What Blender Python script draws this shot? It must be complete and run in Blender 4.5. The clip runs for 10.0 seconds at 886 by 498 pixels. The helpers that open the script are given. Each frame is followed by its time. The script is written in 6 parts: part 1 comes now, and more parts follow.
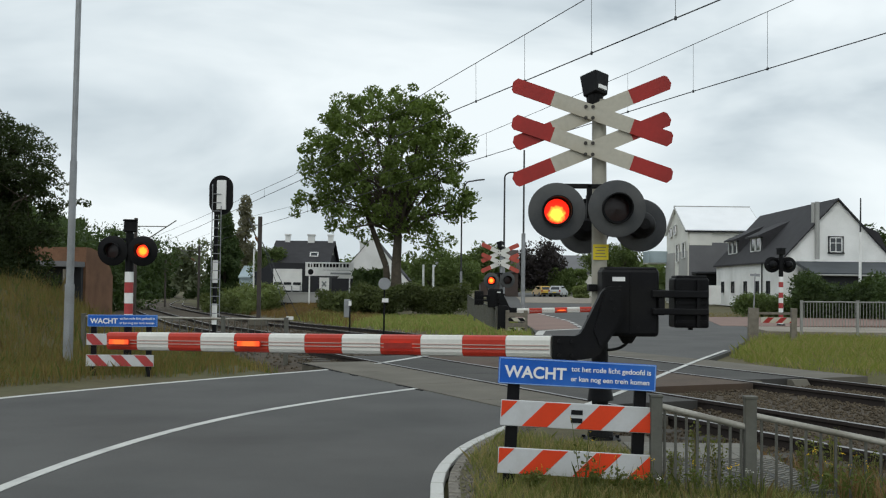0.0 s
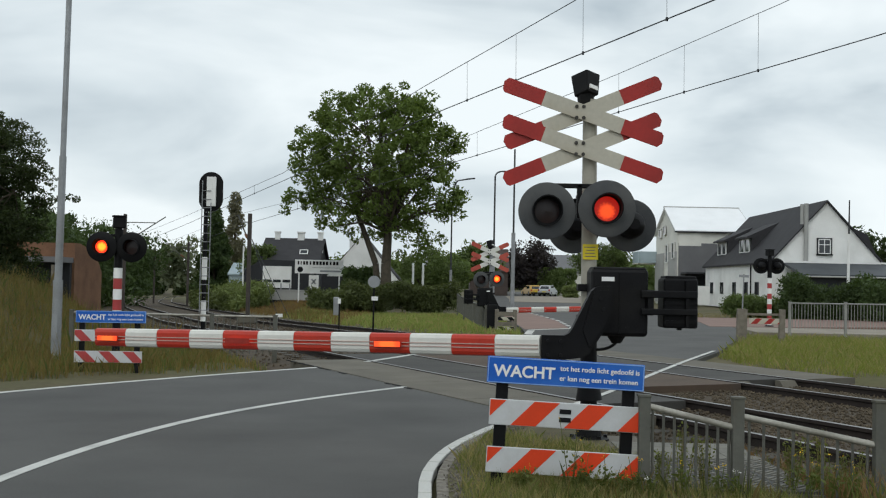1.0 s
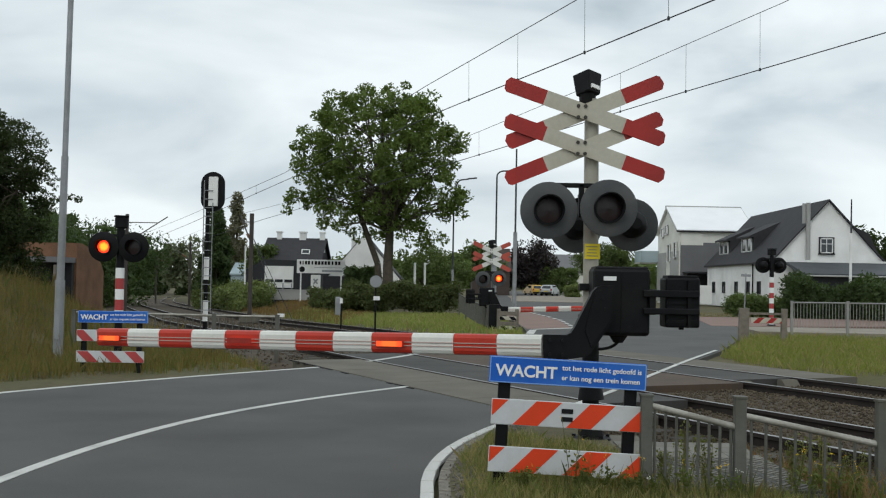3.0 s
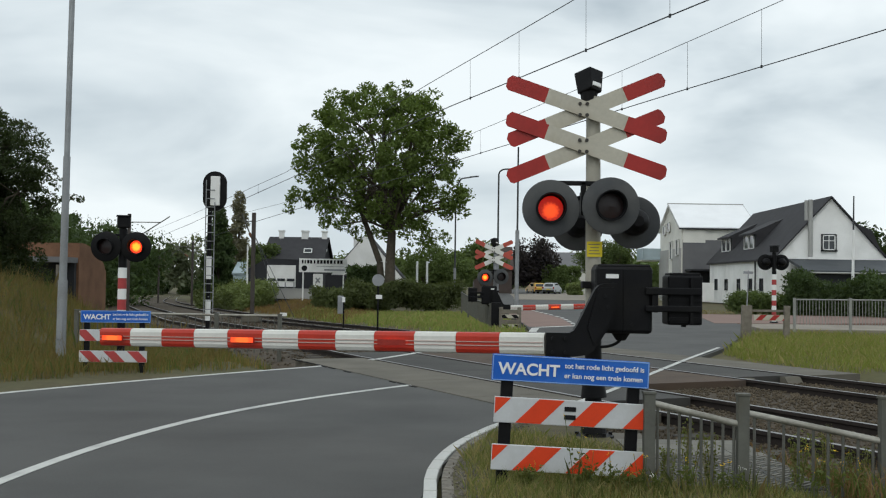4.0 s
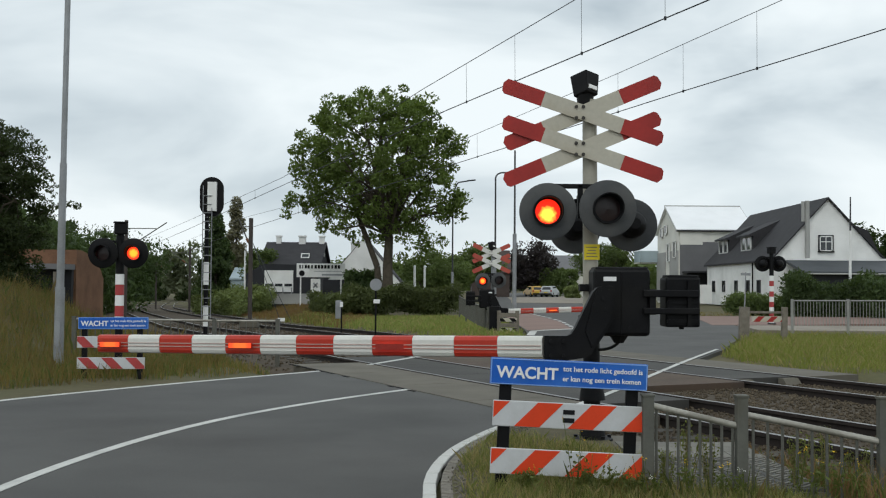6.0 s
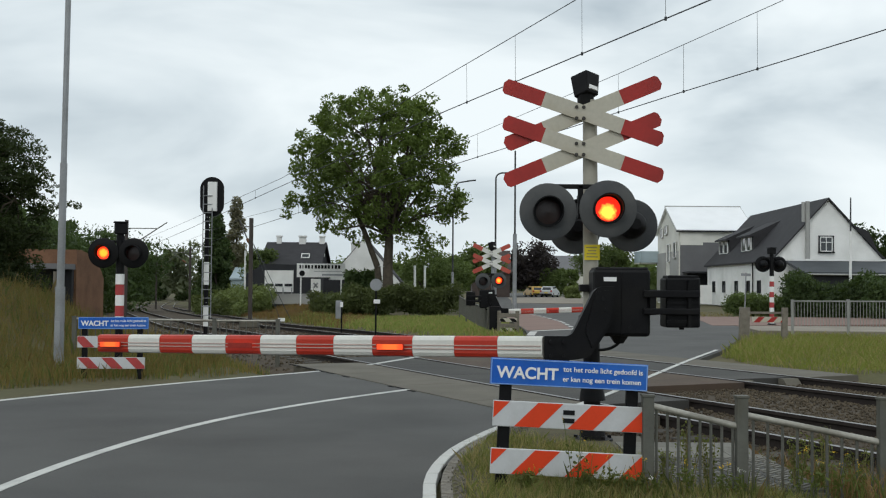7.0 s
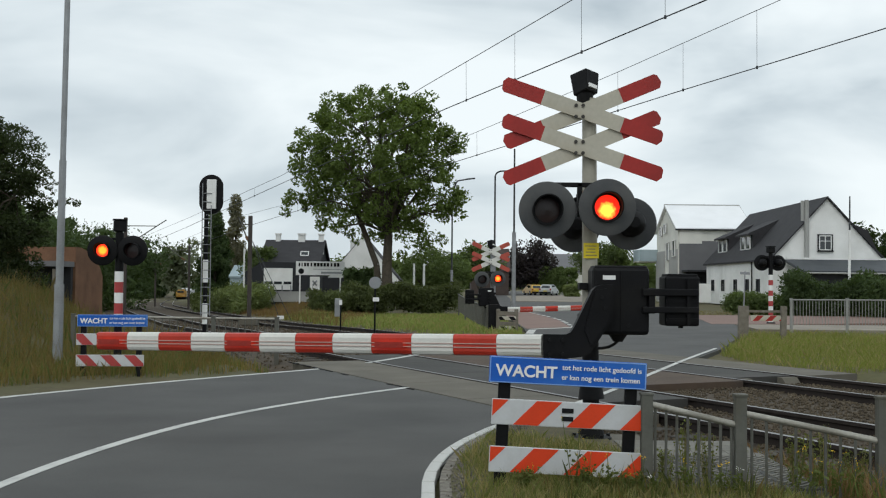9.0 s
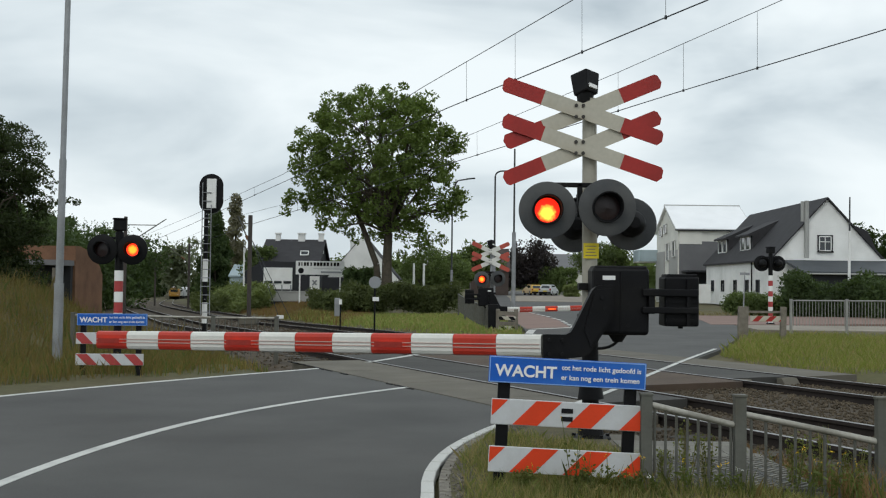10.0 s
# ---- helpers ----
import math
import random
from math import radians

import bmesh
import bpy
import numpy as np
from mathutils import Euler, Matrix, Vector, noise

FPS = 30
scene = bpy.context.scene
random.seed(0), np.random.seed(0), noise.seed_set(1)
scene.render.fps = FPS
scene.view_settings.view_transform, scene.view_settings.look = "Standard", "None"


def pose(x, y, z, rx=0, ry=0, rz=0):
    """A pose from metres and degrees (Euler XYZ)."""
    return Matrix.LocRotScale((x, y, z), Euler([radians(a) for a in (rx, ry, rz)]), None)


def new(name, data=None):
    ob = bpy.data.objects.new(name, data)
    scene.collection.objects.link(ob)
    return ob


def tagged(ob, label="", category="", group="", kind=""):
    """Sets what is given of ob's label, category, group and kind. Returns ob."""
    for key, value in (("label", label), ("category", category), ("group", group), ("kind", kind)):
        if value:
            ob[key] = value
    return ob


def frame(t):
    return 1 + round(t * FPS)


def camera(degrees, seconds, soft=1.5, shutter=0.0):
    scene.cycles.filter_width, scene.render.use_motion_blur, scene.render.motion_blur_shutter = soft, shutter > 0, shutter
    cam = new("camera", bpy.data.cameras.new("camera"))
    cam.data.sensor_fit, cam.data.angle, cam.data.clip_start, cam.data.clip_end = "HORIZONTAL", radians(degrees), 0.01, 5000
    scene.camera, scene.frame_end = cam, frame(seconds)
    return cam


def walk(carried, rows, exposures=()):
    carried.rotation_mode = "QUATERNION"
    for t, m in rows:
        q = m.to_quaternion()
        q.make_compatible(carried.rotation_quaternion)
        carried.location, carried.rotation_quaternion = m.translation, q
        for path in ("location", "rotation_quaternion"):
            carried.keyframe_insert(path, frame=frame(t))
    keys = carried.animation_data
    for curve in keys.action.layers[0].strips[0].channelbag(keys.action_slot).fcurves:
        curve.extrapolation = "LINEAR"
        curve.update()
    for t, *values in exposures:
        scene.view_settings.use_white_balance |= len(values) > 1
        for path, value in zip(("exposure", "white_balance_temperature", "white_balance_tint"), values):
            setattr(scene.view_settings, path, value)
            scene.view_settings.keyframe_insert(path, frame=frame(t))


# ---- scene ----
# camera: handheld on the roadside, turning only
cam = camera(45.0, 10.0, soft=1.18)
EYE = 1.5
TURNS = [
    (0.0, 0.537, 1.981, -0.690), (0.5, 0.385, 1.822, -0.969), (1.0, -0.019, 1.915, -1.132),
    (1.5, -0.017, 1.993, -1.034), (2.0, 0.031, 2.003, -0.969), (2.5, 0.021, 1.963, -1.134),
    (4.0, 0.204, 1.808, -0.836), (4.5, 0.000, 1.850, -0.750), (5.0, 0.093, 1.857, -0.707),
    (5.5, 0.079, 1.998, -0.389), (7.0, 0.089, 2.031, -0.447), (7.5, 0.137, 1.969, -0.587),
    (8.0, 0.061, 1.921, -0.516), (8.5, 0.016, 1.814, -0.531), (9.0, 0.040, 1.928, -0.543),
    (9.5, 0.040, 1.994, -0.539), (10.0, 0.030, 1.918, -0.685)]
walk(cam, [(t, pose(0, 0, EYE, 90 + p, r, y)) for t, y, p, r in TURNS])

# ---- overcast daylight ----
world = bpy.data.worlds.new("overcast")
scene.world = world
world.use_nodes = True
wn, wl = world.node_tree.nodes, world.node_tree.links
wn.clear()
w_out = wn.new("ShaderNodeOutputWorld")
w_bg = wn.new("ShaderNodeBackground")
w_sky = wn.new("ShaderNodeTexSky")
w_sky.sky_type = "NISHITA"
w_sky.sun_disc = False
w_sky.sun_elevation, w_sky.sun_rotation = radians(48), radians(200)
w_dim = wn.new("ShaderNodeMix")
w_dim.data_type, w_dim.blend_type = "RGBA", "MULTIPLY"
w_dim.inputs["Factor"].default_value = 1.0
w_dim.inputs["B"].default_value = (0.1, 0.1, 0.1, 1)
w_co = wn.new("ShaderNodeTexCoord")
w_map = wn.new("ShaderNodeMapping")
w_map.inputs["Scale"].default_value = (1.0, 1.0, 2.9)
w_n1 = wn.new("ShaderNodeTexNoise")
w_n1.inputs["Scale"].default_value, w_n1.inputs["Detail"].default_value = 3.1, 5.0
w_n1.inputs["Roughness"].default_value, w_n1.inputs["Distortion"].default_value = 0.48, 0.35
w_ramp = wn.new("ShaderNodeValToRGB")
w_ramp.color_ramp.elements[0].position, w_ramp.color_ramp.elements[0].color = 0.31, (0.505, 0.59, 0.645, 1)
w_ramp.color_ramp.elements[1].position, w_ramp.color_ramp.elements[1].color = 0.60, (0.935, 1.01, 1.035, 1)
el = w_ramp.color_ramp.elements.new(0.45)
el.color = (0.735, 0.82, 0.862, 1)
w_mix = wn.new("ShaderNodeMix")
w_mix.data_type = "RGBA"
w_mix.inputs["Factor"].default_value = 0.95
wl.new(w_co.outputs["Generated"], w_map.inputs["Vector"])
wl.new(w_map.outputs["Vector"], w_n1.inputs["Vector"])
wl.new(w_n1.outputs["Fac"], w_ramp.inputs["Fac"])
wl.new(w_sky.outputs["Color"], w_dim.inputs["A"])
wl.new(w_dim.outputs["Result"], w_mix.inputs["A"])
wl.new(w_ramp.outputs["Color"], w_mix.inputs["B"])
wl.new(w_mix.outputs["Result"], w_bg.inputs["Color"])
w_bg.inputs["Strength"].default_value = 1.0
wl.new(w_bg.outputs["Background"], w_out.inputs["Surface"])
sun_data = bpy.data.lights.new("sun", "SUN")
sun_data.energy, sun_data.angle, sun_data.color = 0.7, radians(25), (1.0, 0.99, 0.95)
sun = new("sun", sun_data)
sun.matrix_basis = pose(0, 0, 40, 42, 0, -20)
scene.view_settings.exposure = -0.03


# ---- materials ----
def mat(name, color, rough=0.7, metal=0.0, var=0.25, scale=6.0, fine=60.0, bump=0.15, dirt=None, dirt_amount=0.4, piece=0.0, spec=0.4):
    m = bpy.data.materials.new(name)
    m.use_nodes = True
    n, l = m.node_tree.nodes, m.node_tree.links
    b = n["Principled BSDF"]
    b.inputs["Roughness"].default_value, b.inputs["Metallic"].default_value = rough, metal
    b.inputs["Specular IOR Level"].default_value = spec
    co = n.new("ShaderNodeTexCoord")
    big, small = n.new("ShaderNodeTexNoise"), n.new("ShaderNodeTexNoise")
    big.inputs["Scale"].default_value, big.inputs["Detail"].default_value = scale, 4
    small.inputs["Scale"].default_value, small.inputs["Detail"].default_value = fine, 3
    for t in (big, small):
        l.new(co.outputs["Object"], t.inputs["Vector"])
    add = n.new("ShaderNodeMath")
    add.operation = "MULTIPLY_ADD"
    add.inputs[1].default_value, add.inputs[2].default_value = 0.5, 0.0
    l.new(small.outputs["Fac"], add.inputs[0])
    add2 = n.new("ShaderNodeMath")
    add2.operation = "ADD"
    l.new(big.outputs["Fac"], add2.inputs[0])
    l.new(add.outputs["Value"], add2.inputs[1])
    rng = n.new("ShaderNodeMapRange")
    rng.inputs["From Min"].default_value, rng.inputs["From Max"].default_value = 0.45, 1.05
    rng.inputs["To Min"].default_value, rng.inputs["To Max"].default_value = 1 - var, 1 + var
    l.new(add2.outputs["Value"], rng.inputs["Value"])
    mul = n.new("ShaderNodeMix")
    mul.data_type, mul.blend_type = "RGBA", "MULTIPLY"
    mul.inputs["Factor"].default_value = 1.0
    mul.inputs["A"].default_value = (*color, 1)
    l.new(rng.outputs["Result"], mul.inputs["B"])
    last = mul.outputs["Result"]
    if dirt:
        d = n.new("ShaderNodeTexNoise")
        d.inputs["Scale"].default_value, d.inputs["Detail"].default_value = scale * 0.6, 6
        l.new(co.outputs["Object"], d.inputs["Vector"])
        r = n.new("ShaderNodeMapRange")
        r.inputs["From Min"].default_value, r.inputs["From Max"].default_value = 0.48, 0.7
        r.inputs["To Max"].default_value = dirt_amount
        l.new(d.outputs["Fac"], r.inputs["Value"])
        mx = n.new("ShaderNodeMix")
        mx.data_type = "RGBA"
        mx.inputs["B"].default_value = (*dirt, 1)
        l.new(r.outputs["Result"], mx.inputs["Factor"])
        l.new(last, mx.inputs["A"])
        last = mx.outputs["Result"]
    if piece:
        info = n.new("ShaderNodeObjectInfo")
        geo = n.new("ShaderNodeNewGeometry")
        sm = n.new("ShaderNodeMath")
        sm.operation = "ADD"
        l.new(info.outputs["Random"], sm.inputs[0])
        l.new(geo.outputs["Random Per Island"], sm.inputs[1])
        pr = n.new("ShaderNodeMapRange")
        pr.inputs["From Max"].default_value = 2.0
        pr.inputs["To Min"].default_value, pr.inputs["To Max"].default_value = 1 - piece, 1 + piece
        l.new(sm.outputs["Value"], pr.inputs["Value"])
        pm = n.new("ShaderNodeMix")
        pm.data_type, pm.blend_type = "RGBA", "MULTIPLY"
        pm.inputs["Factor"].default_value = 1.0
        l.new(last, pm.inputs["A"])
        l.new(pr.outputs["Result"], pm.inputs["B"])
        last = pm.outputs["Result"]
    l.new(last, b.inputs["Base Color"])
    if bump:
        bp = n.new("ShaderNodeBump")
        bp.inputs["Strength"].default_value, bp.inputs["Distance"].default_value = bump, 0.02
        l.new(add2.outputs["Value"], bp.inputs["Height"])
        l.new(bp.outputs["Normal"], b.inputs["Normal"])
    return m


def leaf_mat(name, color, var=0.5):
    m = mat(name, color, rough=0.6, var=0.25, scale=0.5, fine=4.0, bump=0, piece=var, spec=0.25)
    n, l = m.node_tree.nodes, m.node_tree.links
    b, out = n["Principled BSDF"], n["Material Output"]
    tr = n.new("ShaderNodeBsdfTranslucent")
    tr.inputs["Color"].default_value = (color[0] * 1.6, color[1] * 1.6, color[2] * 0.8, 1)
    ms = n.new("ShaderNodeMixShader")
    ms.inputs["Fac"].default_value = 0.3
    l.new(b.outputs["BSDF"], ms.inputs[1])
    l.new(tr.outputs["BSDF"], ms.inputs[2])
    l.new(ms.outputs["Shader"], out.inputs["Surface"])
    return m


def lamp_mat(name, core, rim, strength, reach, shift=(0, 0, 0)):
    m = bpy.data.materials.new(name)
    m.use_nodes = True
    n, l = m.node_tree.nodes, m.node_tree.links
    b = n["Principled BSDF"]
    b.inputs["Base Color"].default_value = (0.25, 0.02, 0.01, 1)
    co = n.new("ShaderNodeTexCoord")
    ln = n.new("ShaderNodeVectorMath")
    ln.operation = "LENGTH"
    sh = n.new("ShaderNodeVectorMath")
    sh.inputs[1].default_value = shift
    l.new(co.outputs["Object"], sh.inputs[0])
    l.new(sh.outputs["Vector"], ln.inputs[0])
    vo = n.new("ShaderNodeTexVoronoi")
    vo.inputs["Scale"].default_value = 34.0
    l.new(co.outputs["Object"], vo.inputs["Vector"])
    ad = n.new("ShaderNodeMath")
    ad.operation = "MULTIPLY_ADD"
    ad.inputs[1].default_value = reach * 0.22
    l.new(vo.outputs["Distance"], ad.inputs[0])
    l.new(ln.outputs["Value"], ad.inputs[2])
    rg = n.new("ShaderNodeMapRange")
    rg.inputs["From Max"].default_value = reach * 1.25
    l.new(ad.outputs["Value"], rg.inputs["Value"])
    rp = n.new("ShaderNodeValToRGB")
    rp.color_ramp.elements[0].position, rp.color_ramp.elements[0].color = 0.42, (*core, 1)
    rp.color_ramp.elements[1].position, rp.color_ramp.elements[1].color = 0.66, (*rim, 1)
    l.new(rg.outputs["Result"], rp.inputs["Fac"])
    l.new(rp.outputs["Color"], b.inputs["Emission Color"])
    b.inputs["Emission Strength"].default_value = strength
    return m


ASPHALT = mat("asphalt", (0.062, 0.0605, 0.057), 0.75, var=0.34, scale=0.7, fine=55, bump=0.2, dirt=(0.088, 0.086, 0.081), dirt_amount=0.55)
ASPHALT_OLD = mat("worn_asphalt", (0.044, 0.042, 0.038), 0.8, var=0.25, scale=1.2, fine=70, bump=0.2, dirt=(0.085, 0.08, 0.07), dirt_amount=0.4)
RUST_DECK = mat("rusty_deck", (0.078, 0.053, 0.036), 0.85, var=0.25, scale=1.5, fine=60, bump=0.25, dirt=(0.07, 0.06, 0.055), dirt_amount=0.5)
RED_ASPHALT = mat("red_asphalt", (0.21, 0.135, 0.11), 0.8, var=0.15, scale=0.8, fine=60, bump=0.1)
CONCRETE = mat("concrete", (0.126, 0.114, 0.090), 0.85, var=0.25, scale=1.3, fine=50, bump=0.2, dirt=(0.08, 0.073, 0.057), dirt_amount=0.5, piece=0.12)
KERB_STONE = mat("kerb_concrete", (0.13, 0.125, 0.112), 0.85, var=0.25, scale=4, fine=60, bump=0.2, dirt=(0.1, 0.1, 0.08), piece=0.12)
TILE_DARK = mat("tile_base", (0.075, 0.075, 0.07), 0.85, var=0.2, scale=5, fine=60, bump=0.15, piece=0.2)
TILE = mat("pale_tile", (0.165, 0.158, 0.135), 0.8, var=0.25, scale=5, fine=60, bump=0.15, dirt=(0.115, 0.108, 0.08), piece=0.2)
GRIT = mat("gritty_kerb", (0.17, 0.155, 0.13), 0.9, var=0.45, scale=14, fine=60, bump=0.5, dirt=(0.08, 0.07, 0.05), dirt_amount=0.6, piece=0.15)
LINE = mat("road_paint", (0.54, 0.54, 0.51), 0.6, var=0.12, scale=3, fine=60, bump=0.08, dirt=(0.3, 0.3, 0.29), dirt_amount=0.55)
SOIL = mat("grassy_soil", (0.10, 0.085, 0.042), 0.95, var=0.4, scale=0.35, fine=9, bump=0.5, dirt=(0.065, 0.075, 0.024), dirt_amount=0.8)
BALLAST = mat("ballast_bed", (0.060, 0.045, 0.029), 0.95, var=0.5, scale=3, fine=30, bump=1.0)
STONE = mat("ballast_stone", (0.080, 0.062, 0.040), 0.9, var=0.3, scale=4, fine=30, bump=0.3, piece=0.5)
STEEL_TOP = mat("polished_rail", (0.27, 0.265, 0.26), 0.46, 0.9, var=0.1, scale=2, fine=40, bump=0.02)
RUST = mat("rusty_rail", (0.028, 0.021, 0.018), 0.85, 0.1, var=0.35, scale=5, fine=50, bump=0.3)
SLEEPER = mat("sleeper_concrete", (0.075, 0.068, 0.058), 0.9, var=0.3, scale=3, fine=30, bump=0.3, piece=0.2)
BLACK = mat("black_paint", (0.0058, 0.0058, 0.0068), 0.5, var=0.4, scale=4, fine=50, bump=0.10, dirt=(0.015, 0.014, 0.012), dirt_amount=0.5, spec=0.15)
BLACK_MATT = mat("matt_black", (0.009, 0.009, 0.010), 0.8, var=0.3, scale=6, fine=50, bump=0.05, spec=0.2)
GREY_DISC = mat("weathered_disc", (0.050, 0.053, 0.056), 0.65, var=0.2, scale=4, fine=70, bump=0.05, dirt=(0.11, 0.108, 0.10), dirt_amount=0.5)
GALV = mat("galvanised_steel", (0.30, 0.31, 0.32), 0.5, 0.5, var=0.2, scale=3, fine=40, bump=0.06, dirt=(0.17, 0.165, 0.15), dirt_amount=0.5)
FENCE_STEEL = mat("fence_steel", (0.115, 0.115, 0.10), 0.6, 0.3, var=0.2, scale=4, fine=40, bump=0.1, dirt=(0.10, 0.09, 0.065), dirt_amount=0.6)
CREAM = mat("cream_paint", (0.48, 0.45, 0.37), 0.45, var=0.12, scale=3, fine=30, bump=0.04, dirt=(0.28, 0.22, 0.13), dirt_amount=0.6)
SIGN_RED = mat("faded_red", (0.35, 0.021, 0.016), 0.45, var=0.18, scale=3, fine=30, bump=0.03, dirt=(0.23, 0.018, 0.014), dirt_amount=0.45)
BOOM_RED = mat("boom_red", (0.46, 0.034, 0.016), 0.35, var=0.15, scale=3, fine=30, bump=0.03, dirt=(0.34, 0.04, 0.03), dirt_amount=0.4)
BOOM_WHITE = mat("boom_white", (0.68, 0.67, 0.62), 0.35, var=0.08, scale=3, fine=30, bump=0.03, dirt=(0.48, 0.46, 0.40), dirt_amount=0.5)
ORANGE = mat("reflective_orange", (0.68, 0.048, 0.007), 0.5, var=0.08, scale=6, fine=60, bump=0.02)
REFLECT = mat("reflective_white", (0.54, 0.55, 0.56), 0.35, var=0.08, scale=5, fine=60, bump=0.02, dirt=(0.42, 0.42, 0.40), dirt_amount=0.5)
BLUE = mat("sign_blue", (0.006, 0.10, 0.47), 0.35, var=0.14, scale=5, fine=50, bump=0.02, dirt=(0.06, 0.20, 0.52), dirt_amount=0.45)
WHITE = mat("white_paint", (0.82, 0.82, 0.80), 0.5, var=0.06, scale=1.5, fine=20, bump=0.05, dirt=(0.6, 0.59, 0.55), dirt_amount=0.4)
YELLOW = mat("yellow_sticker", (0.70, 0.55, 0.02), 0.5, var=0.1, scale=8, fine=60, bump=0.02)
STRIPE_RED = mat("stripe_red", (0.40, 0.05, 0.05), 0.45, var=0.15, scale=5, fine=40, bump=0.03)
WOOD = mat("weathered_wood", (0.17, 0.15, 0.12), 0.85, var=0.35, scale=7, fine=60, bump=0.4)
BARK = mat("bark", (0.075, 0.062, 0.045), 0.9, var=0.4, scale=4, fine=30, bump=0.6)
LEAF = leaf_mat("leaf_ash", (0.098, 0.140, 0.034))
LEAF_DARK = leaf_mat("leaf_dark", (0.052, 0.080, 0.028))
LEAF_HEDGE = leaf_mat("leaf_hedge", (0.098, 0.135, 0.045))
LEAF_VERGE = leaf_mat("leaf_verge", (0.040, 0.058, 0.020))
LEAF_LIGHT = leaf_mat("leaf_light", (0.15, 0.185, 0.07))
LEAF_PALE = leaf_mat("leaf_pale", (0.19, 0.18, 0.125))
LEAF_GREY = leaf_mat("leaf_silvery", (0.12, 0.14, 0.085))
LEAF_PURPLE = leaf_mat("leaf_copper", (0.036, 0.030, 0.032))
GRASS = leaf_mat("grass_green", (0.095, 0.118, 0.032))
GRASS_DRY = leaf_mat("grass_dry", (0.172, 0.130, 0.047))
GRASS_VERGE = leaf_mat("grass_verge", (0.145, 0.165, 0.048))
GRASS_FAR = leaf_mat("grass_far", (0.165, 0.19, 0.042))
FLOWER = mat("yellow_blossom", (0.65, 0.42, 0.02), 0.7, var=0.2, scale=20, fine=60, bump=0)
FLOWER_WHITE = mat("white_blossom", (0.75, 0.75, 0.70), 0.7, var=0.1, scale=20, fine=60, bump=0)
ROOF_ANNEX = mat("grey_annex_roof", (0.050, 0.057, 0.064), 0.6, var=0.2, scale=1.2, fine=14, bump=0.2)
DARK_POLE = mat("dark_pole", (0.045, 0.047, 0.05), 0.6, 0.2, var=0.2, scale=3, fine=30, bump=0.03)
WALL_PALE = mat("pale_grey_panel", (0.36, 0.36, 0.345), 0.8, var=0.12, scale=0.8, fine=12, bump=0.1)
ROOF_DARK = mat("dark_roof_tiles", (0.035, 0.034, 0.037), 0.75, var=0.25, scale=1.2, fine=14, bump=0.3, spec=0.25)
ROOF_LIGHT = mat("pale_metal_roof", (0.84, 0.85, 0.86), 0.5, var=0.05, scale=0.8, fine=10, bump=0.03)
WALL_WHITE = mat("white_render", (0.82, 0.82, 0.80), 0.85, var=0.08, scale=0.8, fine=12, bump=0.1, dirt=(0.55, 0.55, 0.52), dirt_amount=0.5)
WALL_CREAM = mat("cream_render", (0.70, 0.69, 0.63), 0.85, var=0.08, scale=0.8, fine=12, bump=0.1, dirt=(0.5, 0.5, 0.45), dirt_amount=0.4)
WALL_GREY = mat("grey_cladding", (0.15, 0.15, 0.155), 0.8, var=0.12, scale=0.8, fine=12, bump=0.1)
WALL_DARK = mat("dark_timber_cladding", (0.022, 0.023, 0.027), 0.75, var=0.2, scale=1.5, fine=12, bump=0.15)
BRICK_WALL = mat("brown_brick", (0.165, 0.085, 0.048), 0.9, var=0.3, scale=1.5, fine=14, bump=0.3)
PALE_BLUE = mat("pale_blue_sheet", (0.36, 0.44, 0.47), 0.6, var=0.1, scale=1, fine=12, bump=0.05)
GLASS_DARK = mat("window_glass", (0.03, 0.035, 0.04), 0.08, var=0.1, scale=1, fine=8, bump=0, spec=0.6)
CAR_YELLOW = mat("car_yellow", (0.55, 0.33, 0.05), 0.3, var=0.04, scale=2, fine=30, bump=0, spec=0.6)
CAR_SILVER = mat("car_silver", (0.45, 0.46, 0.46), 0.3, 0.4, var=0.04, scale=2, fine=30, bump=0)
TRAIN_YELLOW = mat("train_yellow", (0.34, 0.175, 0.02), 0.45, var=0.08, scale=1, fine=10, bump=0.02)
TRAIN_GREY = mat("train_grey", (0.50, 0.51, 0.52), 0.45, var=0.08, scale=1, fine=10, bump=0.02)
RUBBER = mat("rubber", (0.012, 0.012, 0.012), 0.9, var=0.2, scale=8, fine=40, bump=0.05)
LENS_OFF = mat("unlit_lens", (0.016, 0.004, 0.004), 0.3, var=0.3, scale=20, fine=60, bump=0.1)
BAR_OFF = mat("unlit_lamp_bar", (0.30, 0.024, 0.015), 0.35, var=0.2, scale=20, fine=60, bump=0.02)
# low-set core; the wide red upper rim paints the glow inside the hood
LAMP_ON = lamp_mat("lit_lamp", (1.0, 0.60, 0.06), (0.72, 0.014, 0.004), 1.7, 0.125, (0, 0.0816, 0.028))
LAMP_WEAK = lamp_mat("weakly_lit_lamp", (1.0, 0.085, 0.012), (0.30, 0.006, 0.003), 1.1, 0.125, (-0.0707, -0.0408, 0.022))
FAR_LAMP_ON = lamp_mat("lit_lamp_clear", (1.0, 0.40, 0.025), (1.0, 0.035, 0.008), 1.7, 0.125)
BAR_ON = lamp_mat("lit_lamp_bar", (1.0, 0.16, 0.02), (1.0, 0.075, 0.012), 1.25, 0.16)


# ---- building helpers ----
def mesh_of(bm, name):
    me = bpy.data.meshes.new(name)
    bmesh.ops.recalc_face_normals(bm, faces=bm.faces)
    bm.to_mesh(me)
    bm.free()
    return me


